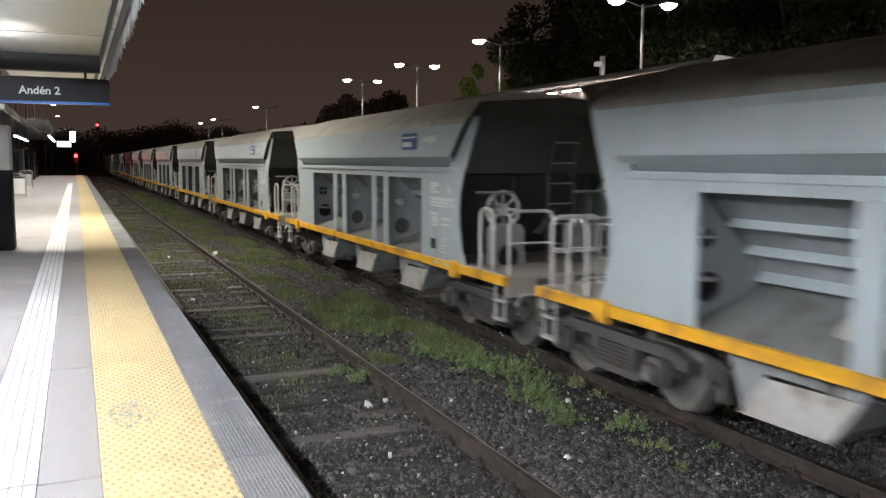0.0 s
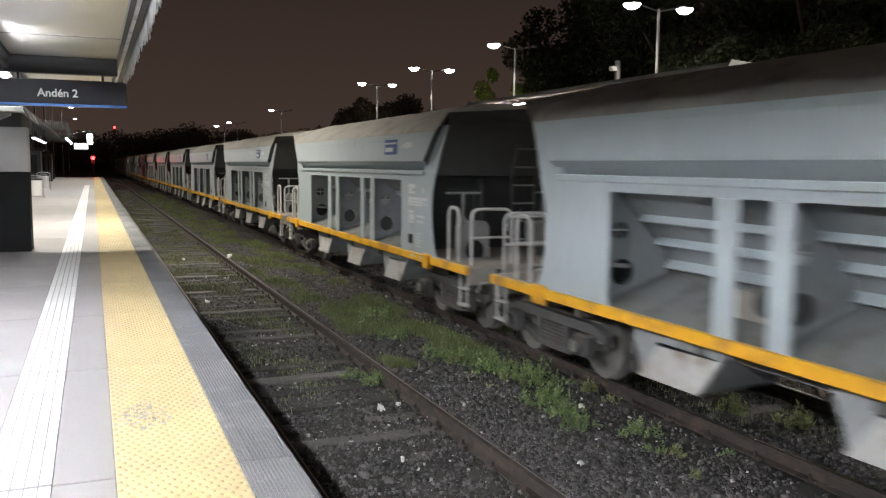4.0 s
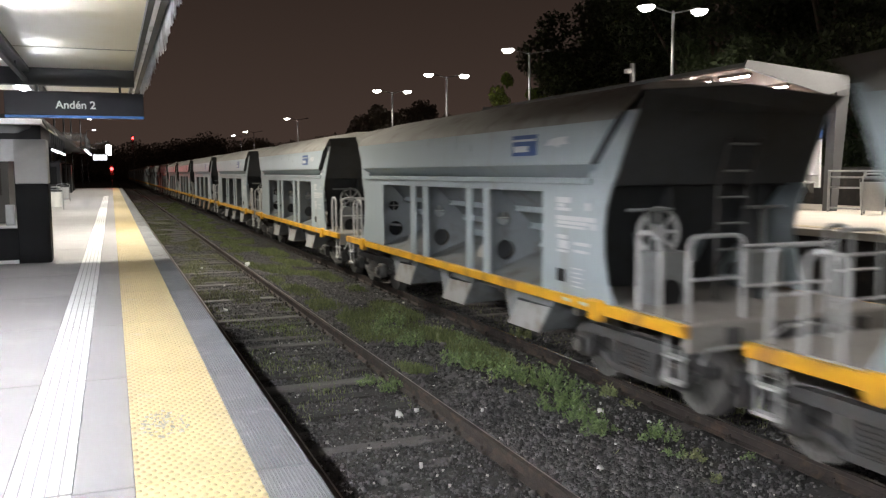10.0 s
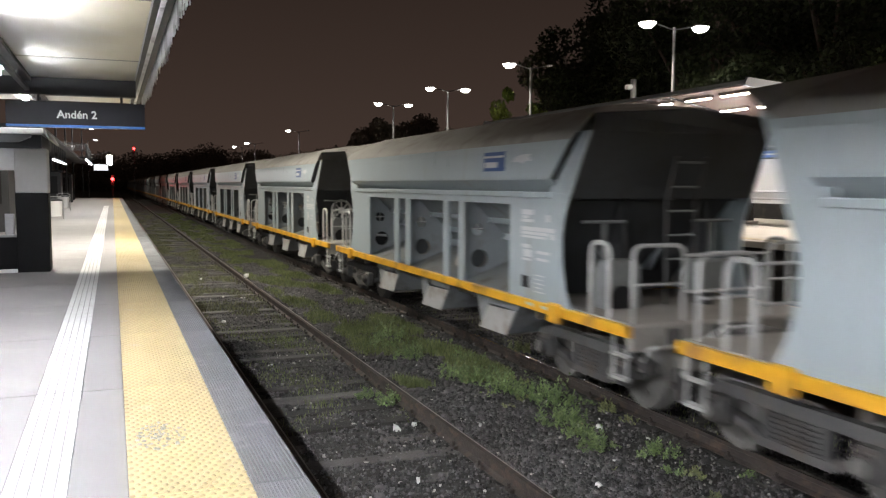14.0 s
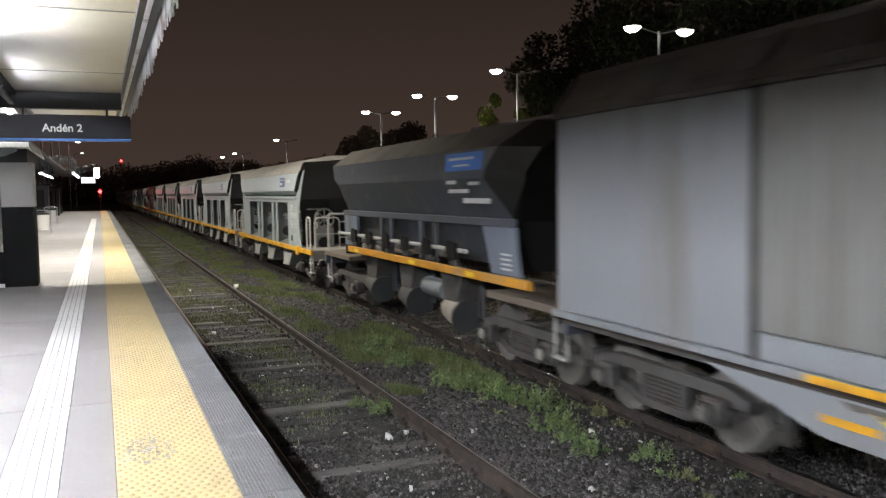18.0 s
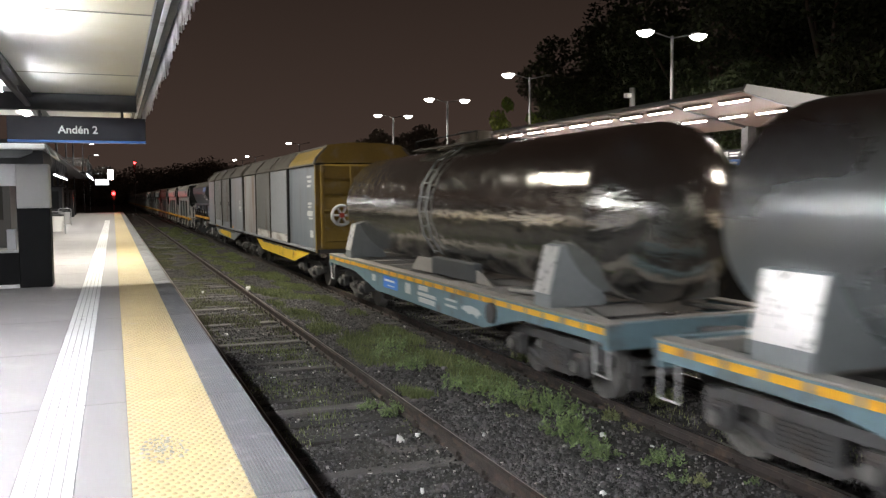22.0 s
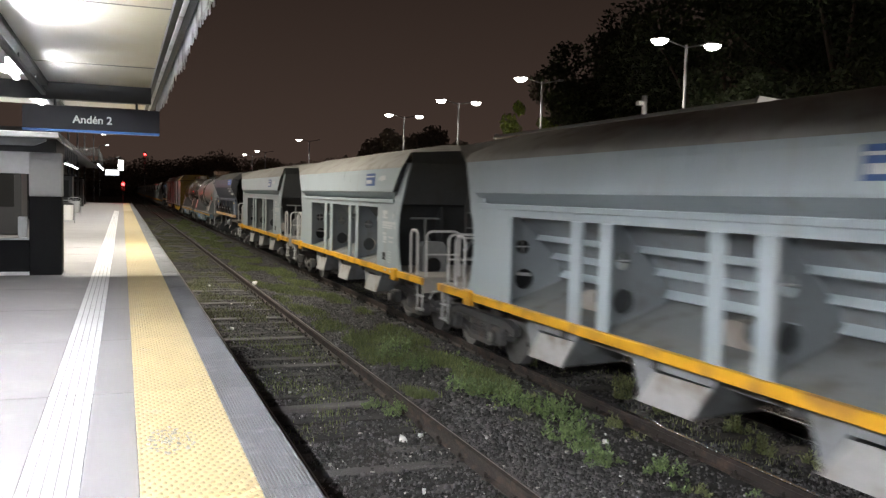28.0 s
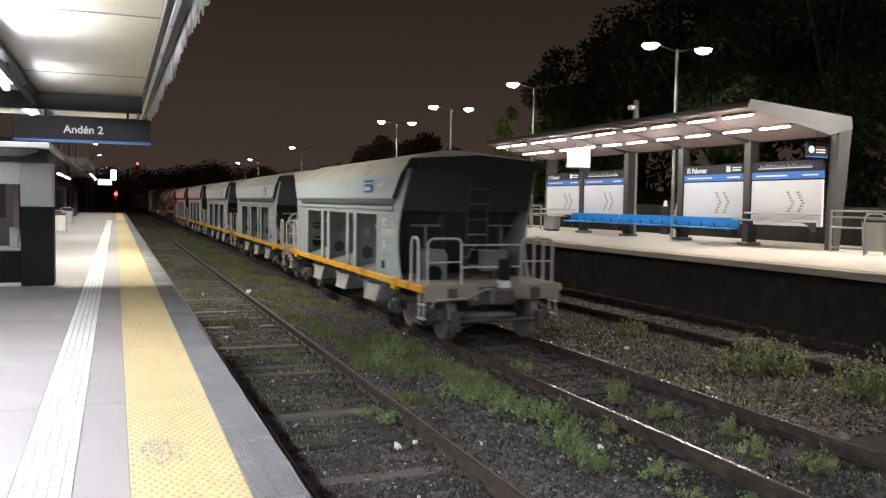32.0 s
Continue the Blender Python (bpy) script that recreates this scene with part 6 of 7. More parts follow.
    # emblem and markings on the upper side
    sl_ = -1.4995
    b = Mesh()
    b.add([(sl_ + 0.004, -2.68, 2.785), (sl_ + 0.004, -3.40, 2.785), (-1.4825, -3.40, 3.06), (-1.4825, -2.68, 3.06)], [(3, 2, 1, 0)])
    for v_ in range(len(b.v)):
        b.v[v_] = (b.v[v_][0] - 0.006, b.v[v_][1], b.v[v_][2])
    part("emblem", b, M_LOGO, t, "dark blue square emblem")
    marking_block(t, -1.502, [(-3.36, -2.72, 2.975, 3.005), (-3.16, -2.74, 2.835, 2.915)], M_WHITE_TXT)
    b = Mesh()
    b.extrude([(-3.62, 2.90), (-3.76, 2.975), (-3.97, 3.0), (-4.20, 3.0), (-4.14, 2.955), (-4.22, 2.91), (-4.02, 2.905), (-3.97, 2.87), (-3.82, 2.905)], "x", -1.503, -1.500)
    part("white_emblem", b, M_WHITE_TXT, t)
    rows = [(-4.14, -3.80, 2.19, 2.26), (-4.00, -3.84, 2.14, 2.18), (-4.14, -3.80, 2.09, 2.13), (-4.60, -4.50, 2.11, 2.20)]
    rows += [(-4.72, -3.80, 1.975, 2.03), (-4.56, -3.80, 1.925, 1.965), (-4.72, -4.62, 1.885, 1.955), (-4.50, -3.80, 1.88, 1.91)]
    rows += [(-4.06, -3.82, 1.74, 1.79), (-4.10, -3.86, 1.62, 1.72), (-4.08, -3.82, 1.57, 1.60)]
    rows += [(-4.60, -4.24, 1.68, 1.72), (-4.56, -4.24, 1.59, 1.625)]
    rows += [(-4.46 + 0.06 * (k % 2), -4.20, 1.165 + 0.055 * k, 1.18 + 0.055 * k) for k in range(5)]
    marking_block(t, -1.4255, rows, M_WHITE_TXT)
    marking_block(t, -1.4255, [(-4.03, -3.82, 1.20, 1.36)], M_BLACK)
    marking_block(t, -1.4555, [(-4.22, -4.02, 0.975, 1.015), (-4.62, -4.44, 0.975, 1.015)], M_WHITE_TXT)
    return t


def hopper_dark(label, bar):
    t = thing("hopper_wagon", label, "wagon", group="goods train")
    L = 6.0
    for s in (-1, 1):
        b = Mesh()
        b.box(-1.38, 1.38, min(s * 3.7, s * L), max(s * 3.7, s * L), 1.02, 1.12, 0.01)
        part("end_deck", b, M_DECK_DARK, t)
        b = Mesh()
        b.box(-1.36, 1.36, min(s * (L - 0.12), s * L), max(s * (L - 0.12), s * L), 0.80, 1.015, 0.01)
        part("headstock", b, M_SLATE_DEEP, t)
        b = Mesh()
        b.box(min(s * 1.34, s * 1.42), max(s * 1.34, s * 1.42), -5.1, 3.65, 1.25, 1.38, 0.01)
        sb = part("sole_bar", b, bar, t, "faded orange side sill")
        for y in (2.95, -0.6, -3.2):
            b = Mesh()
            b.box(min(s * 1.4205, s * 1.425), max(s * 1.4205, s * 1.425), y - 0.16, y + 0.16, 1.275, 1.35)
            part("reflector", b, LABEL_YELLOW, sb)
        # the plates, posts and long beam that carry the hopper
        xa, xb = min(s * 1.24, s * 1.30), max(s * 1.24, s * 1.30)
        b = Mesh()
        b.extrude([(3.25, 1.381), (3.75, 1.381), (4.25, 1.381), (4.30, 2.06), (3.25, 2.06)], "x", xa, xb)
        part("end_plate", b, M_SLATE, t)
        b = Mesh()
        b.extrude([(-3.72, 1.381), (-4.62, 1.381), (-4.52, 1.72), (-4.50, 2.06), (-3.42, 2.06)], "x", xa, xb)
        part("end_plate", b, M_SLATE, t)
        for y in (1.55, 0.93, -0.75, -1.45):
            b = Mesh()
            b.box(xa, xb, y - 0.085, y + 0.085, 1.381, 2.06, 0.008)
            part("post", b, M_SLATE_DEEP, t)
        b = Mesh()
        b.box(min(s * 1.235, s * 1.315), max(s * 1.235, s * 1.315), -4.45, 4.32, 2.062, 2.185, 0.012)
        part("long_beam", b, M_SLATE_DEEP, t)
    b = Mesh()
    b.box(-0.35, 0.35, -L + 0.1, L - 0.1, 0.72, 1.015)
    part("centre_sill", b, M_BOGIE, t)
    sec = [(0.95, 1.45), (1.20, 2.19), (1.44, 2.78), (1.44, 2.90), (1.40, 3.22), (0.9, 3.58), (0, 3.70)]
    ring = sec + [(-x, z) for x, z in sec[-2::-1]]
    ye = {1.45: 3.6, 2.19: 4.25, 2.78: 3.75, 2.90: 3.82, 3.22: 4.15, 3.58: 4.4, 3.70: 4.4}
    yf = {1.45: 3.6, 2.19: 4.25, 2.78: 4.30, 2.90: 4.60, 3.22: 4.90, 3.58: 4.95, 3.70: 4.95}
    n = len(ring)
    vs = [(x, -ye[z], z) for x, z in ring] + [(x, yf[z], z) for x, z in ring]
    b = Mesh()
    b.add(vs, [(i, i + 1, n + i + 1, n + i) for i in range(n - 1) if i not in (4, 5, 6, 7)] + [(n - 1, 0, n, 2 * n - 1)])
    part("upper_body", b, M_NAVY, t)
    b = Mesh()
    b.add(vs, [(i, i + 1, n + i + 1, n + i) for i in (4, 5, 6, 7)])
    part("roof", b, M_BOX_ROOF, t)
    for s in (-1, 1):
        b = Mesh()
        core = [(x * 0.86, s * (5.15 if z > 3 else 4.7 if z > 2.3 else 4.1), max(1.15, z - 0.06)) for x, z in ring]
        k0 = [(x, s * (yf if s > 0 else ye)[z], z) for x, z in ring]
        b.add(k0 + core, [(i, (i + 1) % n, n + (i + 1) % n, n + i) for i in range(n)] + [tuple(range(n, 2 * n))])
        part("end_sheet", b, M_BLACK, t)
        xl = (0.3, 0.7) if s > 0 else (-0.66, -0.34)
        for x in xl:
            b = Mesh()
            if s > 0:
                b.tube([(x, 5.45, 1.12), (x, 5.35, 2.8), (x, 5.25, 3.4)], 0.022, 6)
            else:
                b.tube([(x, -5.66, 1.12), (x, -5.45, 2.4), (x, -5.27, 3.3)], 0.018, 6)
            part("ladder_rail", b, M_RAILING if s > 0 else M_BRAKE_GREY, t)
        for k in range(7):
            b = Mesh()
            y = 5.44 - 0.015 * k if s > 0 else -5.61 + 0.052 * k
            b.rod((xl[0], y, 1.4 + 0.28 * k), (xl[1], y, 1.4 + 0.28 * k), 0.014, 6)
            part("rung", b, M_RAILING if s > 0 else M_BRAKE_GREY, t)
        for x0, x1 in ((-1.28, -0.55), (0.55, 1.28)) if s > 0 else ((-1.32, -0.22), (0.25, 1.30)):
            b = Mesh()
            b.tube(arch(x0, x1, 5.92 if s > 0 else -5.92, 1.12, 2.05 if s > 0 else 2.0), 0.032)
            part("handrail", b, M_RAILING, t)
        for x in (-1.3, 1.3):
            b = Mesh()
            b.tube([(x, s * 5.6, 1.01), (x, s * 5.6, 0.45), (x, s * 5.9, 0.45), (x, s * 5.9, 1.01)], 0.02, 6)
            b.box(x - 0.05, x + 0.05, min(s * 5.6, s * 5.9), max(s * 5.6, s * 5.9), 0.45, 0.48)
            part("foot_step", b, M_RAILING, t)
        if s < 0:
            continue
        b = Mesh()
        b.rod((-0.95, s * 4.75, 1.121), (-0.95, s * 4.75, 1.82), 0.20, 14, 0.22)
        part("equipment_drum", b, M_BLACK, t)
        b = Mesh()
        b.rod((-0.55, s * 5.0, 1.121), (-0.55, s * 5.0, 2.30), 0.10, 10)
        b.rod((-0.55, s * 5.0, 2.30), (-0.55, s * 5.0, 2.42), 0.13, 10, 0.08)
        part("vent_pipe", b, M_CHUTE, t)
    # discharge gear between sill and hopper
    b = Mesh()
    b.rod((-1.345, -2.9, 1.64), (-1.345, 4.6, 1.64), 0.038, 8)
    part("torque_shaft", b, M_RAILING, t)
    for k in range(6):
        y = -2.45 + 1.12 * k
        b = Mesh()
        b.extrude([(y - 0.2, 1.52), (y + 0.12, 1.48), (y + 0.22, 1.66), (y + 0.1, 1.80), (y - 0.16, 1.76)], "x", -1.43, -1.39)
        part("crank", b, M_BLACK, t)
        b = Mesh()
        b.box(-1.41, -1.30, y - 0.12, y + 0.10, 1.39, 1.50, 0.02)
        part("crank_foot", b, M_BOGIE, t)
        b = Mesh()
        b.box(-1.40, -1.30, y + 0.3, y + 0.62, 1.50, 1.60, 0.02)
        part("bearing_block", b, M_BOGIE, t)
    for k in range(3):
        y = 2.4 - 2.2 * k
        b = Mesh()
        b.rod((-1.08, y - 0.28, 0.52), (-1.08, y + 0.36, 0.60), 0.27, 18, 0.20)
        part("outlet_drum", b, M_CHUTE_PALE if k == 2 else M_BOGIE, t, "pale brown round outlet" if k == 2 else "dark round outlet")
        b = Mesh()
        b.rod((-1.08, y - 0.31, 0.517), (-1.08, y - 0.281, 0.52), 0.28, 18)
        part("outlet_rim", b, M_WAGON_END, t)
        b = Mesh()
        b.extrude([(y - 0.42, 1.24), (y + 0.5, 1.24), (y + 0.3, 0.72), (y - 0.2, 0.72)], "x", -1.22, -0.5)
        part("chute", b, M_BOGIE, t)
        b = Mesh()
        b.box(-0.92, -0.86, y - 0.60, y - 0.42, 0.50, 1.245, 0.01)
        part("hanger_plate", b, M_SLATE_DEEP, t)
    b = Mesh()
    b.rod((-1.10, -1.55, 0.88), (-1.10, -0.65, 0.88), 0.17, 16)
    part("air_reservoir", b, M_WAGON_IN, t)
    b = Mesh()
    b.add([(-1.444, -2.30, 2.905), (-1.444, -3.70, 2.905), (-1.412, -3.75, 3.18), (-1.412, -2.30, 3.18)], [(0, 1, 2, 3)])
    part("blue_sign", b, M_BLUE, t, "bright blue rectangular emblem")
    b = Mesh()
    b.box(-1.436, -1.430, -3.4, -2.45, 3.07, 3.11).box(-1.446, -1.440, -3.25, -2.65, 2.97, 3.0)
    part("sign_text", b, M_WHITE_TXT, t)
    b = Mesh()
    for y0, y1, z, hh in ((-2.75, -2.35, 2.70, 0.06), (-3.6, -3.2, 2.68, 0.05), (-3.1, -2.3, 2.56, 0.06), (-3.75, -2.75, 2.40, 0.09)):
        f_ = (z - 2.19) / 0.59
        x = -(1.20 + 0.24 * f_) - 0.030
        b.box(x - 0.002, x, y0, y1, z, z + hh)
    tagged(part("marking", b, M_WHITE_TXT, t), kind="stuff")
    for y in (-3.85, 3.55) if bar is M_ORANGE_BAR else ():
        b = Mesh()
        b.box(-1.305, -1.301, y - 0.28, y + 0.2, 1.93, 2.0)
        part("yellow_label", b, LABEL_YELLOW, t)
    marking_block(t, -1.301, [(-4.38, -4.05, 1.66 - 0.07 * k, 1.69 - 0.07 * k) for k in range(4)], M_WHITE_TXT)
    running_gear(t, (-4.4, 4.4), AXLE_CAP)
    couplings(t, L)
    return t


def van(L, label, panels, last_yellow):
    """A covered sliding-wall van with a fish-bellied yellow sill."""
    t = thing("covered_van", label, "wagon", group="goods train")
    b = Mesh()
    b.box(-1.36, 1.36, -L, L, 1.00, 1.10, 0.01)
    part("floor", b, M_BOGIE, t)
    seams = (-L + 0.04, -3.05, 0.15, 3.3, L - 0.04)
    n = 4
    for s in (-1, 1):
        for i in range(n):
            y0, y1 = seams[i], seams[i + 1]
            b = Mesh()
            out = 0.03 if i in (1, 2) else 0.0
            xa, xb = s * (1.40 + out), s * (1.45 + out)
            z0 = 1.12 if i in (0, 3) else 1.36
            b.box(min(xa, xb), max(xa, xb), y0 + 0.03, y1 - 0.03, z0, 3.44, 0.015)
            if i in (1, 2):
                for k in range(int((y1 - y0 - 0.16) / 0.115)):
                    y = y0 + 0.09 + 0.115 * k
                    xr, xo = s * (1.446 + out), s * (1.459 + out)
                    b.extrude([(xr, y), (xo, y + 0.018), (xo, y + 0.052), (xr, y + 0.07)], "z", z0 + 0.06, 3.38)
            part("wall_panel", b, panels[i], t)
            if i in (1, 2):
                b = Mesh()
                b.box(min(s * 1.40, s * 1.47), max(s * 1.40, s * 1.47), y0 + 0.03, y1 - 0.03, 1.12, 1.35, 0.01)
                part("kick_panel", b, panels[4], t)
        for i in range(1, n):
            y = seams[i]
            w = 0.085 if i == 1 else 0.025
            b = Mesh()
            b.box(min(s * 1.42, s * 1.52), max(s * 1.42, s * 1.52), y - w, y + w, 1.12, 3.46, 0.01)
            part("door_post", b, M_BLACK if i == 1 else M_BOX_DARK, t)
        b = Mesh()
        b.box(min(s * 1.40, s * 1.50), max(s * 1.40, s * 1.50), -L, L, 3.445, 3.50, 0.01)
        part("top_rail", b, M_BOX_ROOF, t)
        b = Mesh()
        b.box(min(s * 1.40, s * 1.50), max(s * 1.40, s * 1.50), -L, L, 1.04, 1.115, 0.01)
        part("bottom_rail", b, M_BOX, t)
        b = Mesh()
        b.extrude([(-5.7, 0.945), (4.0, 0.955), (2.6, 0.60), (-3.4, 0.56)], "x", min(s * 1.36, s * 1.40), max(s * 1.36, s * 1.40))
        part("belly_sill", b, M_BELLY if last_yellow else M_BOX, t)
        b = Mesh()
        b.box(min(s * 1.34, s * 1.375), max(s * 1.34, s * 1.375), -L, L, 0.93, 0.998, 0.006)
        part("solebar", b, M_BOGIE, t)
        if not last_yellow:
            b = Mesh()
            b.extrude([(-2.45, 0.88), (2.2, 0.93), (1.7, 0.70), (-2.45, 0.60)], "x", min(s * 1.401, s * 1.412), max(s * 1.401, s * 1.412))
            part("yellow_sill", b, M_BELLY, t, "yellow fish-bellied sill")
        b = Mesh()
        q = random.Random(3)
        for k in range(16):
            y = -4.0 + q.uniform(0, 7)
            w = q.uniform(0.2, 1.0)
            b.extrude([(y, 0.943), (y + w, 0.943), (y + w * 0.8, 0.943 - q.uniform(0.03, 0.08)), (y + w * 0.4, 0.91), (y + w * 0.2, 0.88)], "x", min(s * 1.4125, s * 1.4145), max(s * 1.4125, s * 1.4145))
        tagged(part("dirt_splash", b, M_MUD, t), kind="stuff")
    b = Mesh()
    for sgn in (-1, 1):
        b.box(min(sgn * 1.45, sgn * 1.39), max(sgn * 1.45, sgn * 1.39), -L, L, 1.0, 1.03)
    part("door_track", b, M_RAIL, t)
    sec = [(1.46, 3.50), (1.40, 3.62), (1.12, 3.92), (1.10, 4.0), (0.5, 4.07), (0, 4.08)]
    ring = sec + [(-x, z) for x, z in sec[-2::-1]]
    b = Mesh()
    b.extrude(ring, "y", -L, L)
    part("roof", b, M_BOX_ROOF, t)
    for i in range(n + 1):
        y = seams[i]
        for sgn in (-1, 1):
            b = Mesh()
            b.tube([(sgn * 1.475, y, 3.50), (sgn * 1.415, y, 3.63), (sgn * 1.135, y, 3.93)], 0.03, 6)
            part("roof_rib", b, M_BOX_ROOF, t)
    for s in (-1, 1):
        b = Mesh()
        b.box(-1.42, 1.42, min(s * (L - 0.06), s * L), max(s * (L - 0.06), s * L), 1.10, 3.44, 0.01)
        b.extrude([(x * 0.98, z) for x, z in ring], "y", min(s * (L - 0.01), s * (L + 0.02)), max(s * (L - 0.01), s * (L + 0.02)))
        part("end_wall", b, M_VAN_YEL if last_yellow else M_BOX_DARK, t, "yellow end wall" if last_yellow else "")
        for k in range(4):
            b = Mesh()
            x = -1.26 + 0.84 * k
            b.box(x - 0.05, x + 0.05, min(s * (L + 0.021), s * (L + 0.09)), max(s * (L + 0.021), s * (L + 0.09)), 1.15, 3.45, 0.012)
            part("end_rib", b, M_VAN_YEL if last_yellow else M_BOX_DARK, t)
        for k in range(5):
            b = Mesh()
            z = 1.30 + 0.44 * k
            b.extrude([(s * (L + 0.021), z), (s * (L + 0.055), z + 0.03), (s * (L + 0.055), z + 0.36), (s * (L + 0.021), z + 0.41)], "x", -1.20, 1.20)
            part("pressed_panel", b, M_VAN_YEL if last_yellow else M_BOX_DARK, t)
    if last_yellow:
        b = Mesh()
        c = (-0.75, -L - 0.16, 2.05)
        pts = [(c[0] + 0.27 * math.cos(a * math.pi / 10), c[1], c[2] + 0.27 * math.sin(a * math.pi / 10)) for a in range(21)]
        b.tube(pts, 0.045, 6)
        for k in range(6):
            a = k * math.pi / 3
            b.rod(c, (c[0] + 0.26 * math.cos(a), c[1], c[2] + 0.26 * math.sin(a)), 0.035, 6)
        wheel = part("brake_wheel", b, M_WHITE_TXT, t, "pale spoked handbrake wheel")
        b = Mesh()
        b.rod((c[0], c[1] - 0.04, c[2]), (c[0], c[1] + 0.16, c[2]), 0.075, 10)
        part("hub", b, M_RED_HUB, wheel, "red wheel hub")
        for s in (-1, 1):
            b = Mesh()
            b.extrude([(s * 1.468, 3.505), (s * 1.410, 3.625), (s * 1.132, 3.925), (s * 1.120, 3.915), (s * 1.395, 3.615), (s * 1.455, 3.502)], "y", -L + 0.02, -3.12)
            part("yellow_roof_panel", b, M_VAN_TOP, t, "yellow roof-side panel")
            b = Mesh()
            b.box(min(s * 1.40, s * 1.455), max(s * 1.40, s * 1.455), -L - 0.02, -L + 0.06, 1.0, 3.44, 0.01)
            part("corner_post", b, M_VAN_YEL, t)
    rows = [(-L + 0.45, -L + 0.95, 2.34, 2.41), (-L + 0.55, -L + 0.90, 2.25, 2.31), (-L + 0.35, -L + 1.05, 2.02, 2.17), (-L + 0.35, -L + 0.85, 1.93, 1.98)]
    if last_yellow:
        rows += [(-L + 0.45, -L + 1.05, 3.10, 3.17), (-L + 0.45, -L + 0.95, 2.97, 3.04), (-L + 0.55, -L + 1.0, 2.84, 2.91), (-L + 0.3, -L + 0.7, 1.42, 1.62)]
    marking_block(t, -1.4505, rows, M_WHITE_TXT)
    for y in (L - 3.7, -L + 3.2):
        b = Mesh()
        if last_yellow and y < 0:
            b.box(-1.409, -1.4015, y - 0.25, y + 0.25, 0.74, 0.83)
        elif y > 0 and not last_yellow:
            b.box(-1.504, -1.5005, 1.80, 2.69, 1.045, 1.11)
            part("yellow_label", b, M_SOLE, t)
            b = Mesh()
            b.box(-1.4175, -1.4145, 2.08, 2.62, 0.735, 0.80)
        else:
            b.box(-1.456, -1.4515, y - 0.3, y + 0.2, 1.14, 1.22)
        part("yellow_label", b, M_SOLE, t)
    for y in () if last_yellow else (-2.85, 0.30):
        b = Mesh()
        b.tube([(-1.50, y, 2.2), (-1.55, y, 2.2), (-1.55, y, 2.32), (-1.50, y, 2.32)], 0.02, 6)
        part("door_handle", b, M_BLACK, t)
    running_gear(t, (-L + 1.75, L - 1.75))
    couplings(t, L)
    return t


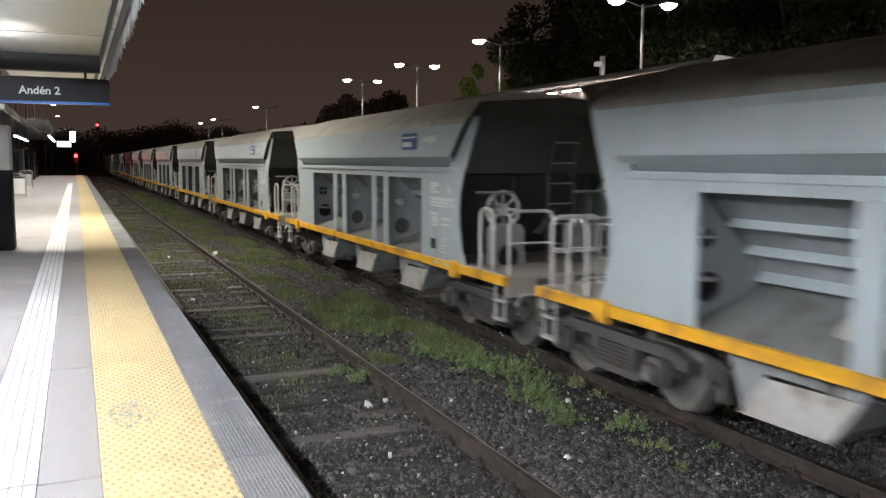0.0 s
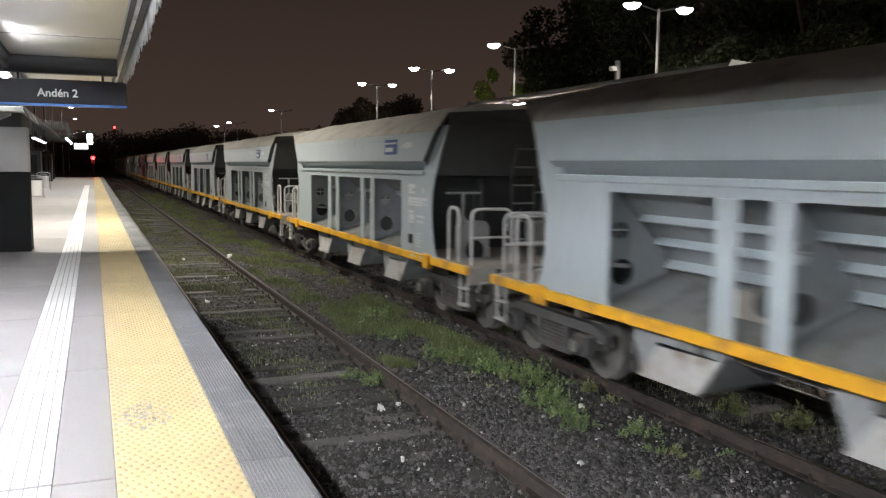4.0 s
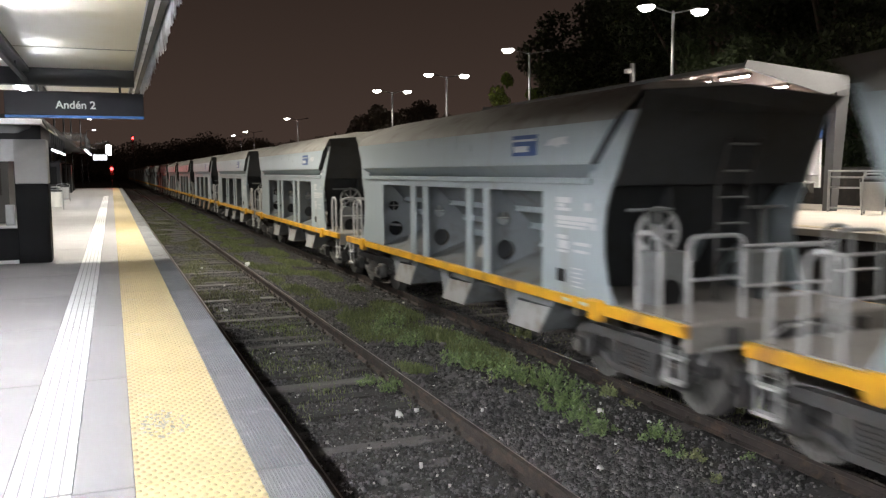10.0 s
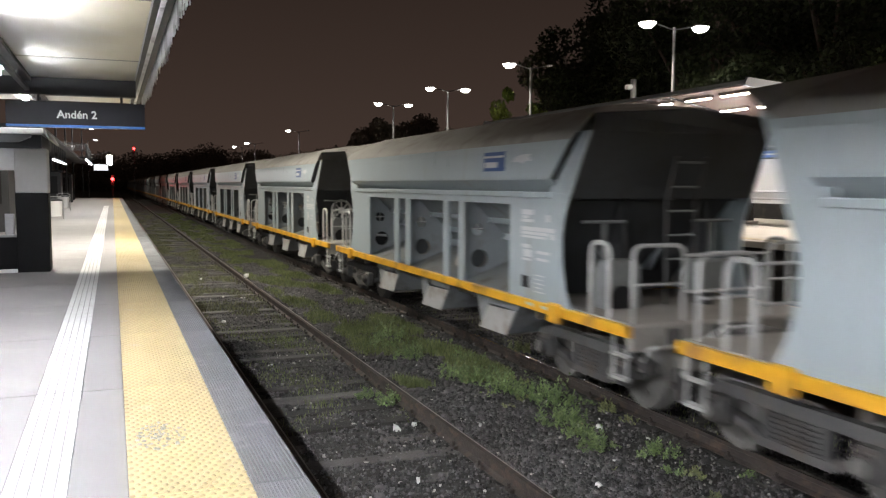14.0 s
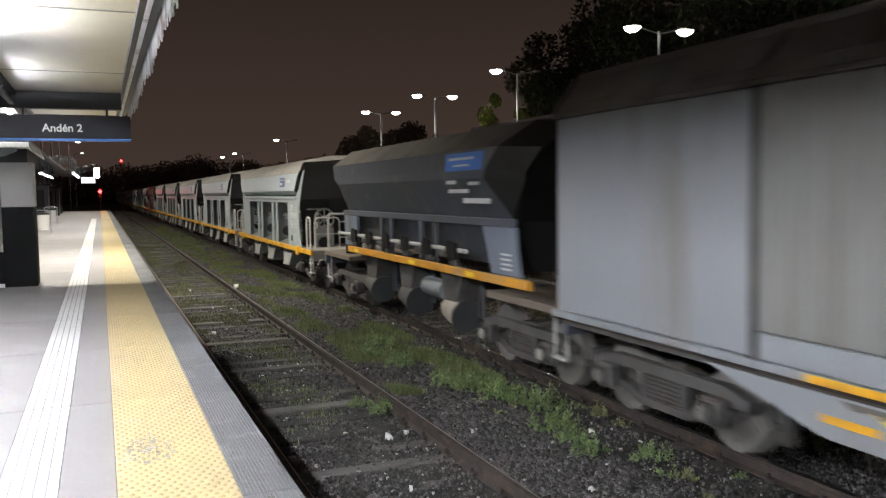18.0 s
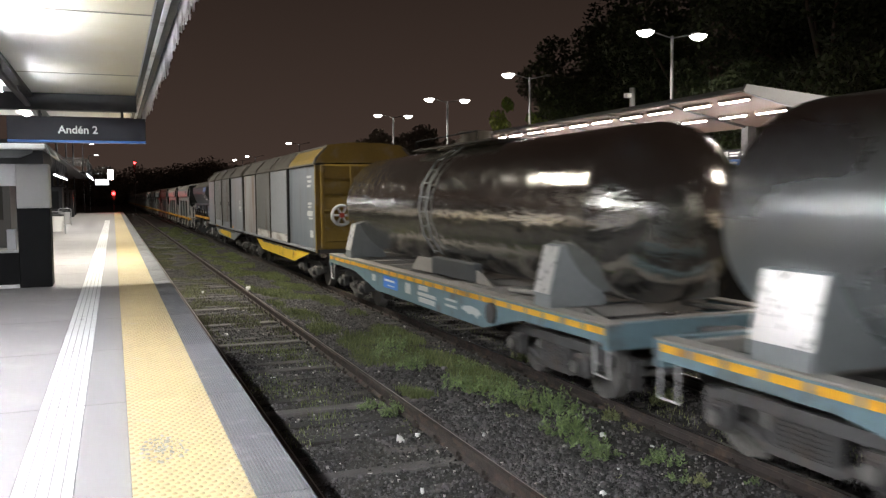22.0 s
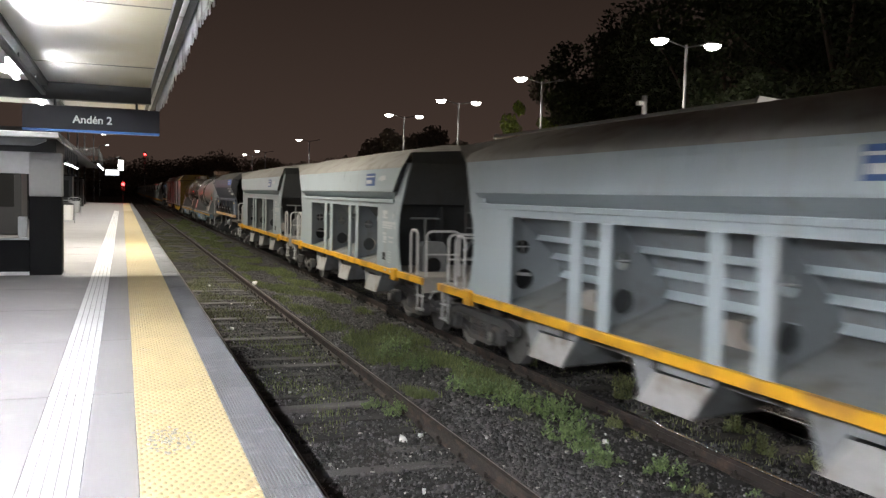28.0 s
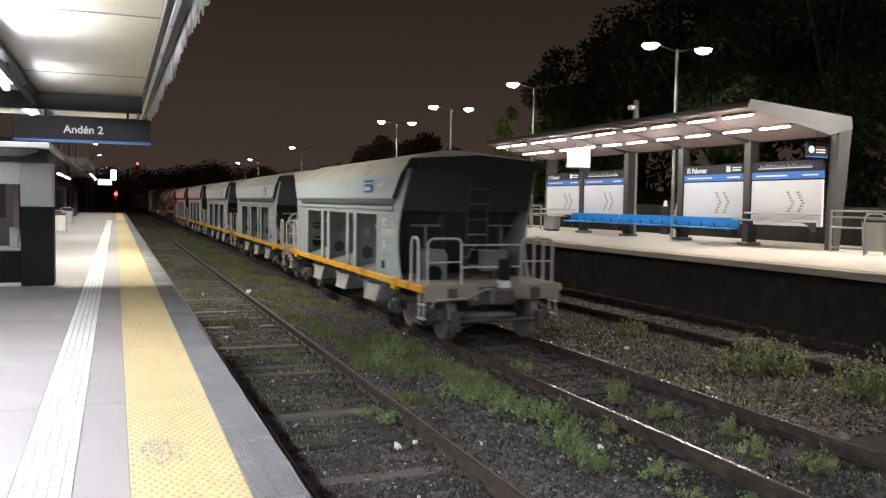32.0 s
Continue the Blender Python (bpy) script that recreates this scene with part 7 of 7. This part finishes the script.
def tank_car(tank, label, placard):
    """A flat wagon that carries a round tank between saddles."""
    t = thing("tank_wagon", label, "wagon", group="goods train")
    L = 6.65
    for s in (-1, 1):
        b = Mesh()
        b.extrude([(-L, 1.06), (L, 1.06), (L, 0.86), (L - 2.4, 0.84), (L - 4.2, 0.55), (-L + 3.5, 0.55), (-L + 2.2, 0.84), (-L, 0.86)], "x", min(s * 1.34, s * 1.42), max(s * 1.34, s * 1.42))
        part("side_sill", b, M_FLAT, t)
        b = Mesh()
        for k in range(26):
            y0 = -L + 0.05 + k * (2 * L - 0.1) / 26
            b.box(min(s * 1.421, s * 1.428), max(s * 1.421, s * 1.428), y0 + 0.02, y0 + (2 * L - 0.1) / 26 - 0.06, 0.955, 1.035)
        part("yellow_stripe", b, M_SOLE, t, "broken yellow reflective stripe")
        b = Mesh()
        b.box(min(s * 1.20, s * 1.43), max(s * 1.20, s * 1.43), -L, L, 1.061, 1.09, 0.008)
        part("deck_edge", b, M_DECK, t)
    for k in range(11):
        b = Mesh()
        y = -L + 0.3 + k * (2 * L - 0.6) / 10
        b.box(-1.21, 1.21, y - 0.07, y + 0.07, 0.92, 1.08, 0.01)
        part("cross_member", b, M_DECK, t)
    b = Mesh()
    b.box(-0.35, 0.35, -L, L, 0.70, 0.915)
    part("centre_sill", b, M_BOGIE, t)
    for s in (-1, 1):
        b = Mesh()
        b.tube([(s * 1.2, -L + 0.3, 1.04), (s * 0.3, -L + 2.9, 1.04), (s * 1.2, -L + 5.5, 1.04)], 0.04, 6)
        part("brace", b, M_DECK, t)
        b = Mesh()
        b.box(-1.42, 1.42, min(s * L, s * (L - 0.12)), max(s * L, s * (L - 0.12)), 0.78, 1.085)
        part("headstock", b, M_FLAT, t)
    # the tank with dished ends
    R, C, TL = 1.19, 2.33, 5.65
    prof = [(TL + 0.90 * math.cos(math.radians(a)), R * math.sin(math.radians(a))) for a in (0, 12, 25, 38, 50, 62, 74, 83, 90)]
    prof = [(-y, r) for y, r in prof] + [(y, r) for y, r in prof[::-1]]
    n, vs, fs = 40, [], []
    for y, r in prof:
        vs += [(r * math.cos(2 * math.pi * k / n), y, C + r * math.sin(2 * math.pi * k / n)) for k in range(n)]
    for i in range(len(prof) - 1):
        fs += [(i * n + k, i * n + (k + 1) % n, (i + 1) * n + (k + 1) % n, (i + 1) * n + k) for k in range(n)]
    b = Mesh()
    b.add(vs, [q[::-1] for q in fs], True)
    part("tank", b, tank, t)
    bands = (0.16, -0.06) if placard else ()
    for y in bands:
        b = Mesh()
        vs = []
        for yy, r in ((y - 0.05, R + 0.002), (y - 0.05, R + 0.02), (y + 0.05, R + 0.02), (y + 0.05, R + 0.002)):
            vs += [(r * math.cos(2 * math.pi * k / n), yy, C + r * math.sin(2 * math.pi * k / n)) for k in range(n)]
        b.add(vs, [(i * n + k, (i + 1) * n + k, (i + 1) * n + (k + 1) % n, i * n + (k + 1) % n) for i in range(3) for k in range(n)], True)
        part("band", b, M_BOX_ROOF, t)
    for y in (-4.95, 4.95):
        for s in (-1, 1):
            b = Mesh()
            w = 0.38 if placard else 0.22
            b.extrude([(s * 1.36, 1.091), (s * 0.45, 1.091), (s * 0.55, 1.28), (s * 0.95, 1.62), (s * 1.12, 1.92), (s * 1.20, 1.90), (s * 1.36, 1.25)], "y", y - w, y + w)
            sd = part("saddle", b, M_FLAT_GREY, t)
            b = Mesh()
            b.extrude([(s * 1.362, 1.27), (s * 1.205, 1.895), (s * 1.217, 1.90), (s * 1.376, 1.275)], "y", y - w + 0.01, y + w - 0.01)
            part("face_plate", b, M_SADDLE, sd, "bright bare-metal face")
    b = Mesh()
    b.box(-1.02, -0.85, -1.9, 0.1, 1.095, 1.42, 0.02)
    part("valve_box", b, M_CHUTE if placard else M_WAGON_END, t)
    if not placard:
        b = Mesh()
        b.extrude([(-2.6, 1.095), (1.4, 1.095), (1.0, 1.36), (-1.6, 1.40)], "x", -0.98, -0.93)
        part("skirt_plate", b, M_DECK, t)
    b = Mesh()
    b.box(-0.4, 0.4, -0.6, 1.4, C + R - 0.02, C + R + 0.06, 0.02)
    if placard:
        b.box(-0.42, 0.42, -0.75, 1.25, C + R + 0.16, C + R + 0.42, 0.03)
        b.box(-0.47, 0.47, -0.80, 1.30, C + R + 0.42, C + R + 0.46, 0.01)
        b.rod((0, 0.8, C + R + 0.02), (0, 0.8, C + R + 0.2), 0.30, 16)
        b.rod((0, -0.3, C + R + 0.02), (0, -0.3, C + R + 0.2), 0.30, 16)
    else:
        b.rod((0, 0.3, C + R + 0.02), (0, 0.3, C + R + 0.26), 0.30, 16)
        b.rod((0, 0.3, C + R + 0.26), (0, 0.3, C + R + 0.30), 0.33, 16)
        b.rod((0, 1.0, C + R + 0.02), (0, 1.0, C + R + 0.2), 0.12, 10)
    part("hatch", b, M_CHUTE_RUST if placard else M_CHUTE_PALE, t)
    b = Mesh()
    b.box(-0.55, 0.55, -1.6, 2.4, C + R + 0.01, C + R + 0.045)
    part("walkway", b, M_BOX_ROOF, t)
    b = Mesh()
    b.tube([(-0.5, 2.35, C + R + 0.03), (-0.5, 2.35, C + R + 0.22), (-0.5, -0.9, C + R + 0.22), (-0.5, -0.9, C + R + 0.03)], 0.02, 6)
    part("walkway_rail", b, M_BLACK, t)
    b = Mesh()
    for k in range(2):
        y = -0.2 + 0.38 * k
        b.tube([(-(R + 0.06) * math.cos(a), y, C + (R + 0.06) * math.sin(a)) for a in (-0.75, -0.4, 0, 0.4, 0.8, 1.2)], 0.018, 6)
    for k in range(9):
        a = -0.7 + 0.22 * k
        b.rod((-(R + 0.06) * math.cos(a), -0.2, C + (R + 0.06) * math.sin(a)), (-(R + 0.06) * math.cos(a), 0.18, C + (R + 0.06) * math.sin(a)), 0.012, 6)
    if not placard:
        part("ladder", b, M_GREY_STEEL, t)
    if placard:
        b = Mesh()
        b.box(-1.215, -1.205, -5.58, -5.15, 1.96, 2.18, turn=pose(0, 0, 0, 0, -6))
        part("orange_placard", b, M_PLACARD, t)
        b = Mesh()
        b.extrude([(-5.36, 2.20), (-5.20, 2.34), (-5.36, 2.48), (-5.52, 2.34)], "x", -1.212, -1.204)
        part("green_placard", b, M_GREEN, t)
    b = Mesh()
    b.box(-1.4275, -1.421, 0.98, 1.92, 0.68, 0.92)
    part("blue_emblem", b, M_EMBLEM_BLUE, t)
    marking_block(t, -1.4285, [(1.15, 1.80, 0.82, 0.86), (1.2, 1.6, 0.73, 0.75)], M_WHITE)
    marking_block(t, -1.4215, [(0.2, 0.52, 0.70, 0.90), (2.5, 2.75, 0.74, 0.88), (-0.75, -0.25, 0.84, 0.93), (-1.15, -0.2, 0.74, 0.80), (-1.1, -0.25, 0.62, 0.71), (-2.1, -1.6, 0.80, 0.84), (-2.1, -1.6, 0.70, 0.74)], M_WHITE_TXT)
    b = Mesh()
    b.extrude([(-2.3, 0.74), (-2.4, 0.80), (-2.7, 0.83), (-3.0, 0.80), (-3.1, 0.74), (-2.98, 0.70), (-2.93, 0.66), (-2.8, 0.71), (-2.6, 0.68), (-2.5, 0.72)], "x", -1.4245, -1.4215)
    part("white_emblem", b, M_WHITE_TXT, t)
    b = Mesh()
    b.rod((-1.47, -3.5, 0.82), (-1.36, -3.5, 0.82), 0.16, 14)
    part("hand_wheel", b, M_BOGIE, t)
    for s in (-1, 1):
        for x in (-1.38, 1.38):
            b = Mesh()
            b.tube([(x, s * 6.3, 0.86), (x, s * 6.3, 0.45), (x, s * 6.6, 0.45), (x, s * 6.6, 0.86)], 0.02, 6)
            part("foot_step", b, M_RAILING, t)
    running_gear(t, (-4.9, 4.9))
    couplings(t, L)
    return t


# ---- the train: middle of each wagon, measured back from the rear of the wagon that stands nearest at the start ----
P_A = hopper_pale(True, M_CHUTE, "pale grey hopper wagon with a yellow sill and handbrake wheel")
P_B = hopper_pale(False, M_CHUTE, "pale grey hopper wagon with a yellow sill and dark end")
P_C = hopper_pale(True, M_CHUTE_RUST, "pale grey hopper wagon with rusty brown chute flaps")
TRAIN = []
PITCH = 13.682
WHEEL_REAR = {0: 1, 1: 1, 2: 0, 3: 0, 4: 1, 5: 0, 6: 1, 7: 1, 8: 1, 9: 0, 10: 1, 11: 0, 12: 0, 13: 1}
used = set()


def place_pale(kind, offset):
    if kind not in used:
        used.add(kind)
        ob = kind
    else:
        ob = copy_thing(kind, Matrix.Identity(4))
    TRAIN.append((ob, offset + 6.39))


for k in range(-12, 14):
    rusty = k == 5
    place_pale(P_C if rusty else (P_A if WHEEL_REAR.get(k, (k * 7) % 3 > 0) else P_B), 0.09 - PITCH * k)
for j, rear in enumerate((0, 0, 0, 1, 0)):
    place_pale(P_A if rear else P_B, -329.28 + 13.715 * (4 - j))
TRAIN.append((hopper_dark("dark slate hopper wagon with an orange-yellow sill", M_AMBER_BAR), -184.95))
TRAIN.append((hopper_dark("dark slate hopper wagon with a faded patchy orange sill", M_ORANGE_BAR), -254.75))
TRAIN.append((van(6.75, "plain grey covered van with sliding panels and yellow sill", (M_BOX, M_BOX_OLD, M_BOX_OLD, M_BOX, M_BOX), False), -197.55))
TRAIN.append((van(6.75, "rusting grey covered van with a yellow end wall", (M_BOX_BLUE, M_BOX_PALE, M_BOX_OLD, M_BOX_RUST, M_BOX_KICK), True), -211.68))
TRAIN.append((tank_car(M_TANK_DARK, "polished steel tank on a teal-grey flat wagon", False), -226.47))
TRAIN.append((tank_car(M_TANK, "dull steel tank with an orange placard on a flat wagon", True), -240.66))


# end-of-train unit on the last wagon
LAST = TRAIN[30][0]
b = Mesh()
b.box(0.04, 0.26, -6.62, -6.42, 0.92, 1.14, 0.03)
part("tail_unit", b, M_WHITE, LAST, "white end-of-train unit")
b = Mesh()
b.box(0.05, 0.25, -6.60, -6.44, 1.15, 1.55, 0.02)
part("tail_lamp", b, M_BLACK, LAST)


def travelled(t):
    return 9.76 + 10.72 * t - 0.009 * t * t


def motions():
    for ob, offset in TRAIN:
        walk(ob, [(t, pose(TRACK_2, travelled(t) + offset, RAIL)) for t in range(0, 33, 2)])
    # every wheelset turns alike: the front and the rear one of a bogie are keyed, the rest follow the same turning
    wheels = [o for ob, offset in TRAIN for o in ob.children_recursive if o.name.startswith("wheelset")]
    for d in (-0.9, 0.9):
        same = [o for o in wheels if abs(o.location.y - d) < 0.01]
        rows = []
        for k in range(32 * FPS + 1):
            t = k / FPS
            rows.append((t, pose(0, d, 0.425, -math.degrees((travelled(t) - 9.76) / 0.425))))
        walk(same[0], rows)
        keys = same[0].animation_data
        for o in same[1:]:
            o.rotation_mode = "QUATERNION"
            o.animation_data_create()
            o.animation_data.action = keys.action
            o.animation_data.action_slot = keys.action_slot


motions()
